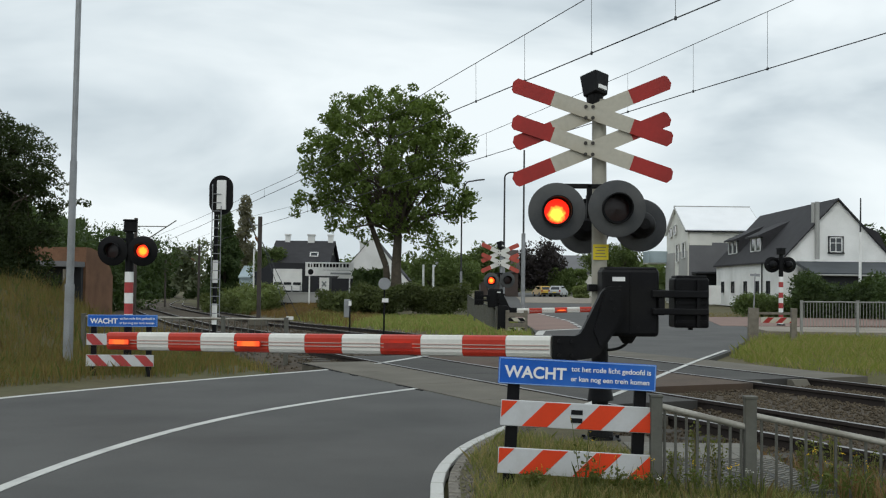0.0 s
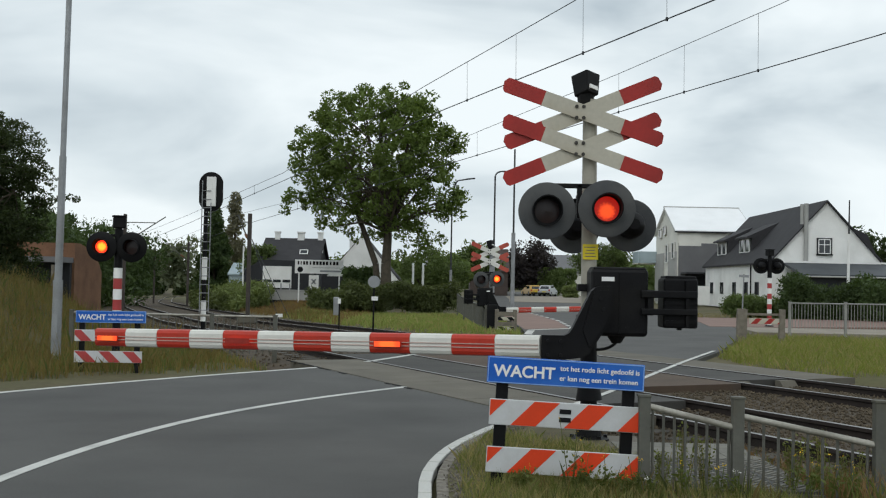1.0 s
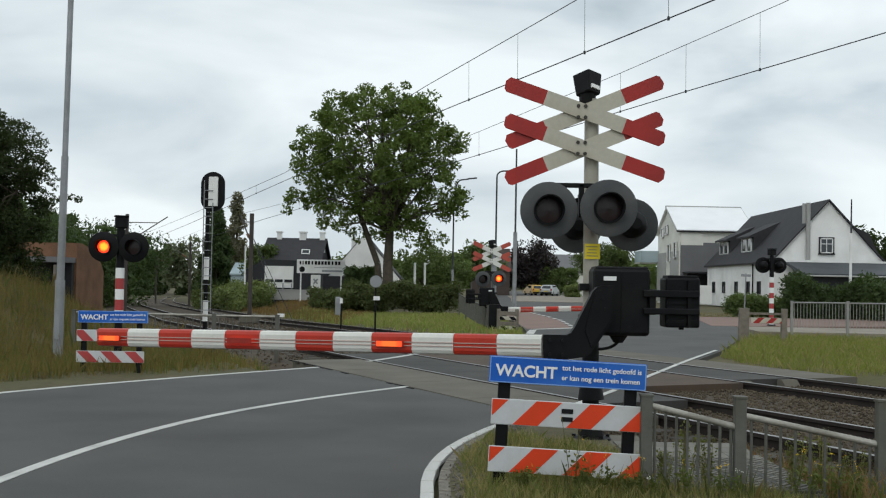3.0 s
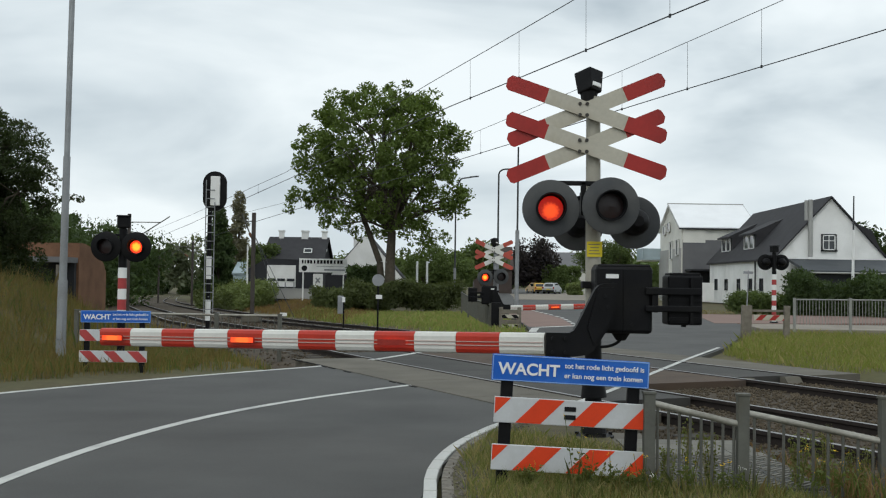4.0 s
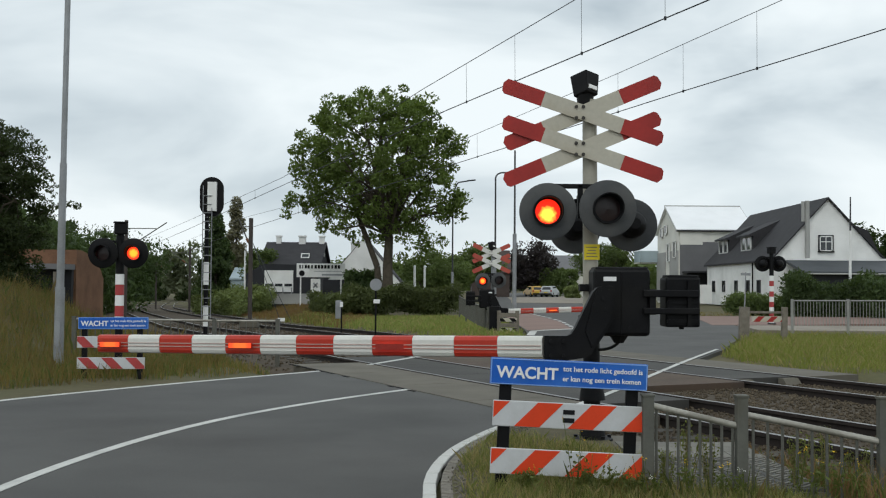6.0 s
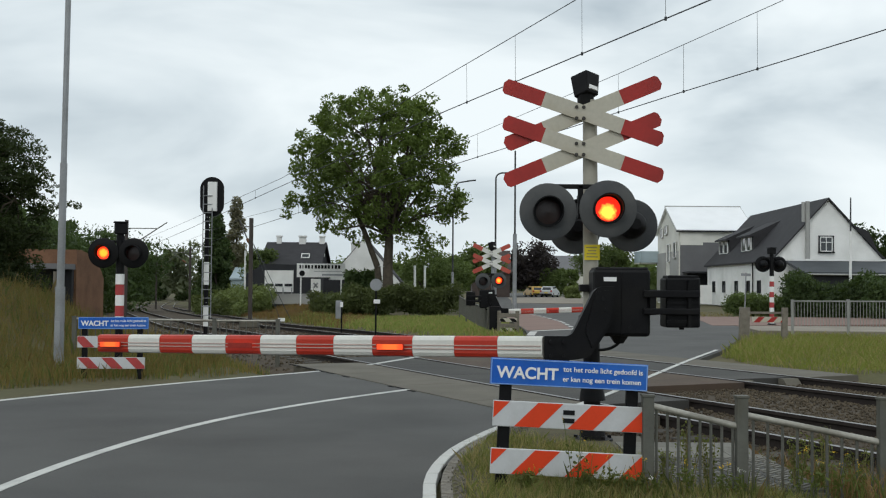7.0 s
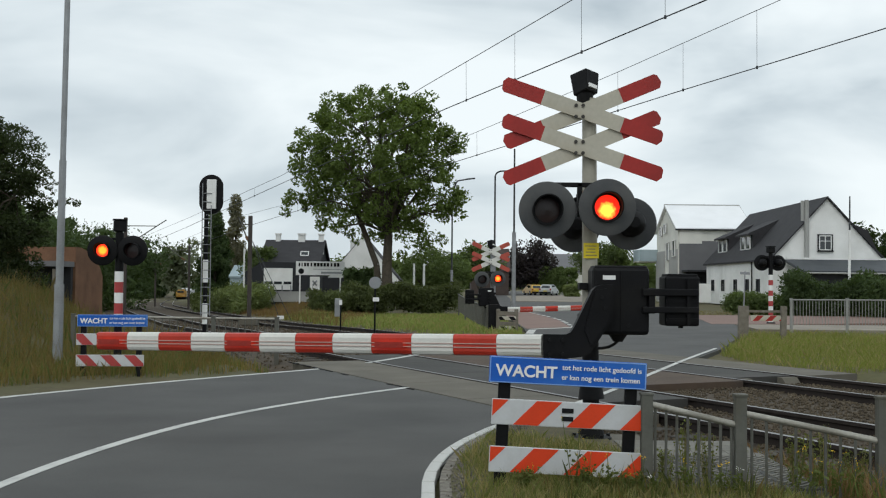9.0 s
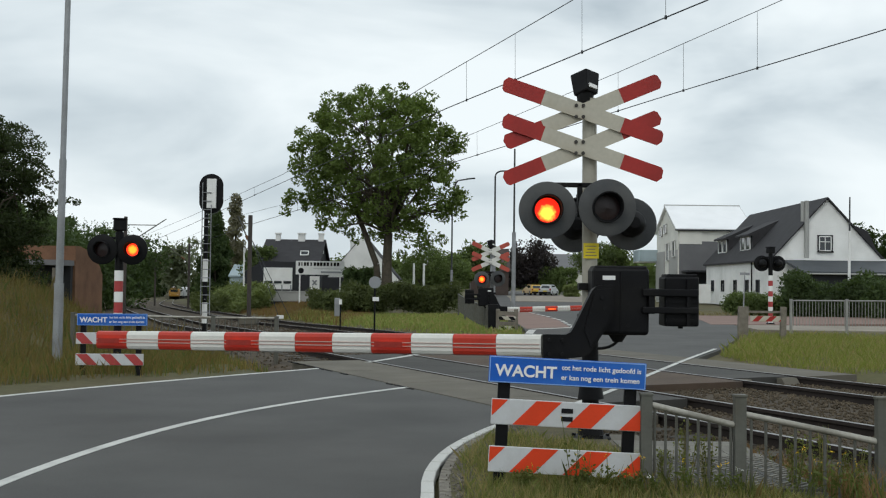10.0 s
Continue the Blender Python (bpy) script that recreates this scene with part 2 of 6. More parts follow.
def part(name, bm, material, parent=None, label="", smooth=False):
    me = bm if isinstance(bm, bpy.types.Mesh) else mesh_of(bm, name)
    for m in (material if isinstance(material, (list, tuple)) else [material]):
        me.materials.append(m)
    if smooth:
        me.polygons.foreach_set("use_smooth", [True] * len(me.polygons))
        me.set_sharp_from_angle(angle=radians(40))
    ob = new(name, me)
    if parent is not None:
        ob.parent = parent
    if label:
        tagged(ob, label)
    return ob


def thing(name, m, label, category, group="", kind=""):
    ob = new(name)
    ob.empty_display_size = 0.2
    ob.matrix_basis = m
    return tagged(ob, label, category, group, kind)


def box(bm, c, s, r=(0, 0, 0), bev=0.0):
    m = pose(*c, *r) @ Matrix.Diagonal((*s, 1))
    made = bmesh.ops.create_cube(bm, size=1.0, matrix=m)["verts"]
    if bev:
        edges = {e for v in made for e in v.link_edges}
        bmesh.ops.bevel(bm, geom=list(edges), offset=bev, segments=2, affect="EDGES", profile=0.5)
    return bm


def rod(bm, a, b, r0, r1=None, seg=12, caps=True):
    a, b = Vector(a), Vector(b)
    d = b - a
    m = Matrix.Translation((a + b) / 2) @ d.to_track_quat("Z", "Y").to_matrix().to_4x4()
    bmesh.ops.create_cone(bm, cap_ends=caps, segments=seg, radius1=r0, radius2=r0 if r1 is None else r1, depth=d.length, matrix=m)
    return bm


def lathe(bm, profile, m, seg=32):
    """Turns (radius, height) rows round the z axis of m."""
    rings = []
    for r, z in profile:
        rings.append([bm.verts.new(m @ Vector((r * math.cos(a), r * math.sin(a), z))) for a in [2 * math.pi * i / seg for i in range(seg)]])
    for p, q in zip(rings, rings[1:]):
        for i in range(seg):
            bm.faces.new((p[i], p[(i + 1) % seg], q[(i + 1) % seg], q[i]))
    for ring in (rings[0], rings[-1]):
        bm.faces.new(ring)
    return bm


def prism(bm, outline, axis, lo, hi):
    """Extrudes an outline of (u, v) along 'x', 'y' or 'z' from lo to hi."""
    put = {"x": lambda u, v, w: (w, u, v), "y": lambda u, v, w: (u, w, v), "z": lambda u, v, w: (u, v, w)}[axis]
    a = [bm.verts.new(put(u, v, lo)) for u, v in outline]
    b = [bm.verts.new(put(u, v, hi)) for u, v in outline]
    bm.faces.new(a)
    bm.faces.new(b[::-1])
    for i in range(len(a)):
        j = (i + 1) % len(a)
        bm.faces.new((a[i], b[i], b[j], a[j]))
    return bm


def B():
    return bmesh.new()


def lettering(name, words, size, parent, m, material, width=None, depth=0.003, bold=0.0):
    cu = bpy.data.curves.new(name, "FONT")
    cu.body, cu.size, cu.extrude, cu.offset = words, size, depth, bold
    tmp = new("lettering_source", cu)
    bpy.context.view_layer.update()
    me = bpy.data.meshes.new_from_object(tmp.evaluated_get(bpy.context.evaluated_depsgraph_get()))
    bpy.data.objects.remove(tmp)
    bpy.data.curves.remove(cu)
    if width:
        xs = [v.co.x for v in me.vertices]
        k = width / (max(xs) - min(xs))
        lo = min(xs)
        for v in me.vertices:
            v.co.x = (v.co.x - lo) * k
    me.materials.clear()
    ob = part(name, me, material, parent)
    ob.matrix_basis = m @ pose(0, 0, 0, 90, 0, 0)
    return ob

# ---- lie of the land ----
TRACK_S = (-60, -12, 0, 15, 35, 60, 90, 130, 200, 250, 300, 420)
TRACK_HEADING = (24.0, 24.3, 26.8, 24.1, 18.8, 18.6, 17.3, 14.0, 14.0, 10.0, -2.0, -20.0)
_s = np.arange(-60, 520, 0.25)
_th = np.radians(np.interp(_s, TRACK_S, TRACK_HEADING))
_x, _y = np.cumsum(-np.sin(_th)) * 0.25, np.cumsum(np.cos(_th)) * 0.25
_i0 = int(np.argmin(abs(_s)))
_x, _y = _x - _x[_i0] + 0.765, _y - _y[_i0] + 16.265
_z = np.where(_s > 10, -0.011 * (_s - 10) * np.clip((_s - 10) / 20, 0, 1), 0.0)


def rail_point(s, off, up=0.0):
    """A place s metres along the line and off metres to the far side of its first rail."""
    th = np.interp(s, _s, _th)
    return Vector((np.interp(s, _s, _x) + off * math.cos(th), np.interp(s, _s, _y) + off * math.sin(th), np.interp(s, _s, _z) + up))


def rail_heading(s):
    return math.degrees(np.interp(s, _s, _th))


RAILS = (0.0, 1.52, 4.10, 5.62)
MIDDLE = 2.81
_mx, _my = _x + MIDDLE * np.cos(_th), _y + MIDDLE * np.sin(_th)


def smooth01(a, b, v):
    t = np.clip((v - a) / (b - a), 0, 1)
    return t * t * (3 - 2 * t)


def land(x, y):
    """Height of the ground sheet, for arrays."""
    x, y = np.asarray(x, float), np.asarray(y, float)
    best = np.full(x.shape, 1e9)
    tz = np.zeros(x.shape)
    for k in range(0, len(_s), 4):
        d = (x - _mx[k]) ** 2 + (y - _my[k]) ** 2
        near = d < best
        best = np.where(near, d, best)
        tz = np.where(near, _z[k], tz)
    dist = np.sqrt(best)
    base = 0.12 * smooth01(58, 110, y) * smooth01(-22, 0, x) + 0.35 * smooth01(110, 220, y) * smooth01(-10, 10, x)
    low = tz * smooth01(60, 12, dist)
    base = base * smooth01(8, 40, dist) + low - 0.06
    bank = 0.55 * smooth01(5.5, 9, dist) * smooth01(15, 10, dist) * smooth01(-6, -10, x) * smooth01(20, 30, y)
    bank = bank + 1.0 * smooth01(-7.6, -12.5, x) * smooth01(15, 25, y) * smooth01(60, 38, y) * smooth01(5.2, 8.5, dist)
    return np.where(dist < 3.9, tz - 0.42, base * smooth01(3.9, 5.4, dist) + (tz - 0.42) * (1 - smooth01(3.9, 5.4, dist)) + bank)


def land_at(x, y):
    return float(land(np.array([x]), np.array([y]))[0])


# road: left and right edge, station by station
ROAD = [((-7.6, -20), (-0.95, -20)), ((-7.6, 0), (-0.75, 0)), ((-7.5, 5), (-0.40, 4.5)), ((-7.35, 9), (-0.16, 7.5)),
        ((-6.55, 12.3), (-0.04, 8.7)), ((-5.85, 13.65), (0.18, 9.94)), ((-5.15, 14.75), (0.51, 10.9)), ((-4.3, 16.1), (1.15, 12.2)),
        ((-3.0, 17.95), (2.12, 14.3)), ((-1.75, 19.6), (3.55, 18.0)), ((-0.70, 22.7), (5.2, 22.3)), ((0.12, 25.5), (6.8, 26.2)),
        ((1.55, 30), (8.5, 31.2)), ((2.62, 33.3), (9.8, 35.0)), ((2.85, 38), (11.6, 42)), ((3.0, 47), (13.0, 50)),
        ((3.3, 60), (13.6, 62)), ((4.2, 80), (14.0, 82)), ((5.6, 112), (14.5, 114)), ((9, 200), (18, 200))]


def road_z(y):
    return float(0.12 * smooth01(58, 110, np.array(y)) + 0.35 * smooth01(110, 220, np.array(y)))


def in_road(x, y):
    poly = [a for a, _ in ROAD] + [b for _, b in ROAD][::-1]
    hit = False
    for (x0, y0), (x1, y1) in zip(poly, poly[1:] + poly[:1]):
        if (y0 > y) != (y1 > y) and x < x0 + (y - y0) / (y1 - y0) * (x1 - x0):
            hit = not hit
    return hit


def grid_mesh(xs, ys, height):
    X, Y = np.meshgrid(xs, ys)
    Z = height(X, Y)
    verts = np.stack([X, Y, Z], -1).reshape(-1, 3)
    nx = len(xs)
    i = np.arange((len(ys) - 1) * (nx - 1))
    a = (i // (nx - 1)) * nx + i % (nx - 1)
    faces = np.stack([a, a + 1, a + nx + 1, a + nx], 1)
    me = bpy.data.meshes.new("ground")
    me.from_pydata(verts.tolist(), [], faces.tolist())
    me.polygons.foreach_set("use_smooth", [True] * len(me.polygons))
    return me


def ground_height(X, Y):
    Z = land(X, Y)
    rough = 0.03 * np.sin(X * 2.1 + 1.3 * np.sin(Y * 1.7)) * np.sin(Y * 1.9 + X * 0.4)
    poly = np.zeros(X.shape, bool)
    for (l0, r0), (l1, r1) in zip(ROAD, ROAD[1:]):
        quad = [l0, r0, r1, l1]
        inside = np.ones(X.shape, bool)
        for (ax, ay), (bx, by) in zip(quad, quad[1:] + quad[:1]):
            inside &= (bx - ax) * (Y - ay) - (by - ay) * (X - ax) > -0.9 * math.hypot(bx - ax, by - ay)
        poly |= inside
    Z = Z + np.where(poly, 0, rough)
    return np.where(poly, np.minimum(Z, -0.09), Z)


xs = np.concatenate([-np.geomspace(4000, 62, 14), np.arange(-60, -24, 1.5), np.arange(-24, 20, 0.5), np.arange(20, 62, 1.5), np.geomspace(64, 4000, 14)])
ys = np.concatenate([-np.geomspace(4000, 22, 12), np.arange(-20, 4, 2.0), np.arange(4, 60, 0.5), np.arange(60, 130, 2.0), np.geomspace(132, 4500, 16)])
ground = part("ground", grid_mesh(xs, ys, ground_height), SOIL)
tagged(ground, "uneven grassy soil reaching the horizon", "ground", kind="structure")


def strip(name, left, right, z, thick, material, label="", category="", kind="structure", parent=None):
    bm = B()
    rows = []
    for (a, b), (c, d) in zip(left, right):
        h = z + road_z((b + d) / 2)
        rows.append([bm.verts.new(v) for v in ((a, b, h), (c, d, h), (c, d, h - thick), (a, b, h - thick))])
    for p, q in zip(rows, rows[1:]):
        for i in range(4):
            bm.faces.new((p[i], p[(i + 1) % 4], q[(i + 1) % 4], q[i]))
    bm.faces.new(rows[0])
    bm.faces.new(rows[-1])
    ob = part(name, bm, material, parent)
    if parent is None:
        tagged(ob, label, category, kind=kind)
    return ob


PALE_PATH = mat("pale_paving", (0.25, 0.22, 0.18), 0.85, var=0.2, scale=0.8, fine=30, bump=0.1, dirt=(0.17, 0.14, 0.10), dirt_amount=0.5)
road = strip("road", [a for a, _ in ROAD], [b for _, b in ROAD], 0.0, 0.25, ASPHALT, "dark grey asphalt road curving over the level crossing", "road")


def ribbon(path, width):
    p = np.array(path, float)
    t = np.gradient(p, axis=0)
    t /= np.linalg.norm(t, axis=1)[:, None]
    n = np.stack([-t[:, 1], t[:, 0]], 1) * width / 2
    return [tuple(v) for v in p + n], [tuple(v) for v in p - n]


def fine(path, step=0.6):
    """The path with rounded corners, in short steps."""
    p = np.array(path, float)
    d = np.concatenate([[0], np.cumsum(np.linalg.norm(np.diff(p, axis=0), axis=1))])
    u = np.linspace(0, d[-1], max(3, int(d[-1] / step)))
    q = np.stack([np.interp(u, d, p[:, 0]), np.interp(u, d, p[:, 1])], 1)
    for _ in range(6):
        q[1:-1] = 0.25 * q[:-2] + 0.5 * q[1:-1] + 0.25 * q[2:]
    return [tuple(v) for v in q]


def paint(name, path, width, label, z=0.006):
    a, b = ribbon(fine(path), width)
    return strip(name, a, b, z, 0.004, LINE, label, "road marking")


paint("edge_line", [(-7.3, -12), (-7.25, 4), (-7.0, 9.5), (-6.29, 12.7), (-5.68, 13.88), (-4.98, 14.96), (-4.13, 16.25), (-2.87, 18.03), (-1.98, 18.95), (-1.5, 20.05)], 0.12, "worn white edge line on the asphalt")
paint("edge_line", [(-1.42, 20.3), (-0.54, 22.7), (0.2, 25.2)], 0.12, "worn white edge line on the asphalt", 0.020)
paint("centre_line", [(-3.30, -12), (-3.30, 4), (-3.28, 7.45), (-3.24, 8.6), (-3.07, 9.89), (-2.63, 11.87), (-1.75, 13.77), (-0.51, 15.65)], 0.11, "long white centre line along the bend")
paint("edge_line", [(1.55, 13.3), (2.02, 14.3), (3.42, 18.0), (5.0, 22.1), (6.66, 26.2)], 0.09, "white edge line crossing the tracks", 0.020)
paint("stop_line", [(3.1, 37.1), (4.75, 39.05)], 0.3, "white stop line across the cycle lane")
paint("give_way_line", [(2.7, 33.6), (3.05, 36.6)], 0.25, "white kerb line at the corner")
for k in range(11):
    t = k / 11
    u = [(4.78, 39.1), (5.2, 47.5), (5.15, 53), (4.8, 64)]
    a = fine(u, 0.5)
    i = int(t * (len(a) - 3))
    paint("lane_dash", [a[i], a[i + 1], a[min(i + 2, len(a) - 1)]], 0.16, "short white dash beside the cycle lane")
strip("cycle_lane", [(2.9, 37.4), (3.0, 47), (3.25, 60), (3.7, 70)], [(4.65, 39.2), (5.1, 47.5), (4.85, 60), (4.6, 70)], 0.004, 0.03, RED_ASPHALT, "faded red asphalt cycle lane", "cycle lane")
strip("cycle_lane", [(11.0, 44), (12.0, 50), (13.0, 58)], [(15, 45), (26, 50), (34, 58)], 0.01, 0.12, RED_ASPHALT, "reddish paved path at the side road", "cycle lane")
strip("pavement", [(11.3, 38.4), (11.9, 43.6)], [(34, 38.4), (34, 44.6)], 0.02, 0.2, PALE_PATH, "pale beige paved path behind the far railing", "pavement")

strip("pavement", [(6.0, 96), (7.0, 112), (8.7, 152)], [(16.5, 96), (17.5, 112), (20.5, 152)], 0.02, 0.2, PALE_PATH, "pale beige paved forecourt where cars are parked", "pavement")

# white edging blocks, kerb stones and soil round the bend of the verge
KERB_LINE = [(-0.20, 1.0), (-0.16, 4.0), (-0.12, 6.3), (-0.09, 7.52), (-0.11, 8.16), (-0.08, 8.79), (0.01, 9.46), (0.15, 10.14), (0.33, 10.71), (0.54, 11.36), (0.75, 11.83)]


def offset_path(path, d):
    p = np.array(path, float)
    t = np.gradient(p, axis=0)
    t /= np.linalg.norm(t, axis=1)[:, None]
    return [tuple(v) for v in p + np.stack([t[:, 1], -t[:, 0]], 1) * d]


def block_row(root, path, width, top, height, gap, material, name):
    for a, b in zip(path, path[1:]):
        d = Vector((b[0] - a[0], b[1] - a[1], 0))
        bm = box(B(), (0, 0, 0), (d.length - gap, width, height), bev=0.008)
        part(name, bm, material, root).matrix_basis = pose((a[0] + b[0]) / 2, (a[1] + b[1]) / 2, top - height / 2, 0, 0, math.degrees(math.atan2(d.y, d.x)))


BEND = fine(KERB_LINE, 0.11)
edging = thing("white_edging", pose(0, 0, 0), "white-painted edging blocks with dark joints round the bend", "kerb", kind="structure")
block_row(edging, BEND[::4] + [BEND[-1]], 0.098, 0.014, 0.08, 0.034, LINE, "block")
kerb = thing("kerb", pose(0, 0, 0), "mottled grey kerb stones along the verge", "kerb", kind="structure")
block_row(kerb, offset_path(BEND, 0.135)[::4], 0.10, 0.026, 0.12, 0.012, GRIT, "stone")
soil_edge = offset_path(BEND, 0.17)[::4]
lower = [p for p in soil_edge if p[1] < 7.9]
upper = [p for p in soil_edge if p[1] >= 7.9]
strip("verge", lower, [(2.55, p[1]) for p in lower], 0.030, 0.2, SOIL, "mossy soil of the verge beside the road", "verge")
strip("verge", [lower[-1]] + upper, [(1.6, lower[-1][1])] + [(max(1.6, p[0] + 0.3), p[1]) for p in upper], 0.030, 0.2, SOIL, "mossy soil of the verge behind the warning sign", "verge")

def crumbs(path, spread, count, size, seed):
    """Small loose stones scattered along a path."""
    r = np.random.RandomState(seed)
    p = np.array(path)
    shape = np.array([(1, 0, 0), (-1, 0, 0), (0, 1, 0), (0, -1, 0), (0, 0, 1), (0, 0, -1)], float)
    tri = np.array([(0, 2, 4), (2, 1, 4), (1, 3, 4), (3, 0, 4), (2, 0, 5), (1, 2, 5), (3, 1, 5), (0, 3, 5)])
    V, F = [], []
    for k in range(count):
        q = p[r.randint(len(p))] + r.normal(size=2) * spread
        turn = np.array(Euler(r.uniform(0, 6, 3)).to_matrix())
        V.append((shape * (size * r.uniform(0.3, 1.1, (6, 1)))) @ turn.T + np.array((q[0], q[1], 0.036)))
        F.append(tri + 6 * k)
    me = bpy.data.meshes.new("loose_gravel")
    me.from_pydata(np.concatenate(V).tolist(), [], np.concatenate(F).tolist())
    tagged(part("loose_gravel", me, GRIT), "loose grey gravel and grit behind the kerb", "gravel", kind="stuff")


crumbs([q for q in fine(offset_path(BEND, 0.28), 0.02) if q[1] > 5.5], 0.05, 2600, 0.013, 7)

# ---- railway ----
line = thing("railway_track", pose(0, 0, 0), "double railway track with polished rail heads, curving away", "railway track", kind="structure")
STEPS = np.concatenate([np.arange(-40, 60, 1.0), np.arange(60, 500, 4.0)])
PROFILE = [(-0.036, 0.0), (0.036, 0.0), (0.036, -0.04), (0.010, -0.055), (0.010, -0.14), (0.07, -0.155), (0.07, -0.17), (-0.07, -0.17), (-0.07, -0.155), (-0.010, -0.14), (-0.010, -0.055), (-0.036, -0.04)]
for off in RAILS:
    bm = B()
    last = None
    for s in STEPS:
        th = math.radians(rail_heading(s))
        c = rail_point(s, off, 0.022)
        ring = [bm.verts.new((c.x + u * math.cos(th), c.y + u * math.sin(th), c.z + v)) for u, v in PROFILE]
        if last:
            for i in range(len(ring)):
                f = bm.faces.new((last[i], last[(i + 1) % 12], ring[(i + 1) % 12], ring[i]))
                f.material_index = 0 if i in (0,) else 1
        last = ring
    part("rail", bm, [STEEL_TOP, RUST], line)


def in_deck(s, off):
    p = rail_point(s, off)
    return in_road(p.x - 0.75 - max(0.0, off - 3.4) * 0.75, p.y) or in_road(p.x + 0.9, p.y)


def deck_range(off):
    good = [s for s in np.arange(-14, 22, 0.1) if in_deck(s, off)]
    return min(good), max(good)


crossing = thing("crossing_deck", pose(0, 0, 0), "concrete and asphalt panels between the rails of the crossing", "level crossing", kind="structure")
for lo, hi, material, z in ((-1.42, -0.06, CONCRETE, 0.010), (0.10, 1.42, ASPHALT_OLD, 0.012), (1.60, 4.02, RUST_DECK, 0.012), (4.20, 5.52, ASPHALT_OLD, 0.012), (5.70, 7.0, CONCRETE, 0.010)):
    s0, s1 = deck_range((lo + hi) / 2)
    n = max(1, round((s1 - s0) / 2.4))
    for k in range(n):
        a, b = s0 + (s1 - s0) * k / n + 0.008, s0 + (s1 - s0) * (k + 1) / n - 0.008
        bm = B()
        q = [rail_point(a, lo), rail_point(a, hi), rail_point(b, hi), rail_point(b, lo)]
        top = [bm.verts.new((v.x, v.y, z)) for v in q]
        bot = [bm.verts.new((v.x, v.y, z - 0.3)) for v in q]
        bm.faces.new(top)
        bm.faces.new(bot)
        for i in range(4):
            bm.faces.new((top[i], top[(i + 1) % 4], bot[(i + 1) % 4], bot[i]))
        part("panel", bm, material, crossing)

# worn tar joint along the near edge of the deck
r_joint = random.Random(4)
for k in range(16):
    s = -0.3 + 0.37 * k
    if r_joint.random() < 0.8:
        a, b = rail_point(s, -1.46 + r_joint.uniform(-0.02, 0.02)), rail_point(s + r_joint.uniform(0.15, 0.36), -1.46 + r_joint.uniform(-0.02, 0.02))
        d = b - a
        bm = B()
        box(bm, (0, 0, 0), (d.length, r_joint.uniform(0.03, 0.06), 0.012))
        part("tar_joint", bm, BLACK_MATT, crossing).matrix_basis = pose((a.x + b.x) / 2, (a.y + b.y) / 2, 0.004, 0, 0, math.degrees(math.atan2(d.y, d.x)))

# sloping guard plates where the deck ends
for off in (0.30, 1.25, 4.35, 5.35):
    s0, _ = deck_range(off)
    bm = B()
    prism(bm, [(-0.16, -0.24), (0.16, -0.24), (0.16, 0.0), (0.05, 0.0)], "y", -0.17, 0.17)
    g = part("guard_plate", bm, CONCRETE, crossing)
    p = rail_point(s0 - 0.2, off)
    g.matrix_basis = pose(p.x, p.y, 0.0, 0, 0, rail_heading(s0) - 90 + 180)

# ballast shoulder under each part of the line
bm = B()
SHOULDER = [(-2.3, -0.46), (-1.25, -0.17), (0.2, -0.115), (1.3, -0.115), (2.1, -0.10), (3.5, -0.10), (4.3, -0.115), (5.4, -0.115), (6.9, -0.12), (7.9, -0.46)]
last = None
for s in STEPS:
    ring = []
    for k, (off, up) in enumerate(SHOULDER):
        p = rail_point(s, off, up)
        ring.append(bm.verts.new((p.x, p.y, p.z + (0.02 * noise.noise(p * 0.9) if 0 < k < 9 else 0))))
    if last:
        for i in range(len(ring) - 1):
            bm.faces.new((last[i], last[i + 1], ring[i + 1], ring[i]))
    last = ring
part("ballast_bed", bm, BALLAST, line)
tagged(line.children[-1], kind="stuff")


def stones(name, count, s_range, off_range, size, seed):
    r = np.random.RandomState(seed)
    shape = np.array([(1, 0, 0), (-1, 0, 0), (0, 1, 0), (0, -1, 0), (0, 0, 1), (0, 0, -1)], float)
    tri = np.array([(0, 2, 4), (2, 1, 4), (1, 3, 4), (3, 0, 4), (2, 0, 5), (1, 2, 5), (3, 1, 5), (0, 3, 5)])
    V, F = [], []
    k = 0
    offs_p, ups_p = [a for a, _ in SHOULDER], [b for _, b in SHOULDER]
    for _ in range(count):
        s, off = r.uniform(*s_range), r.uniform(*off_range)
        p = rail_point(s, off, float(np.interp(off, offs_p, ups_p)) + 0.01)
        if in_road(p.x - 0.6, p.y) or in_road(p.x + 0.7, p.y):
            continue
        m = np.array(Euler(r.uniform(0, 6, 3)).to_matrix())
        V.append((shape * (size * r.uniform(0.5, 1.1, (6, 1)))) @ m.T + np.array(p))
        F.append(tri + 6 * k)
        k += 1
    me = bpy.data.meshes.new(name)
    me.from_pydata(np.concatenate(V).tolist(), [], np.concatenate(F).tolist())
    ob = part(name, me, STONE, line)
    tagged(ob, kind="stuff")


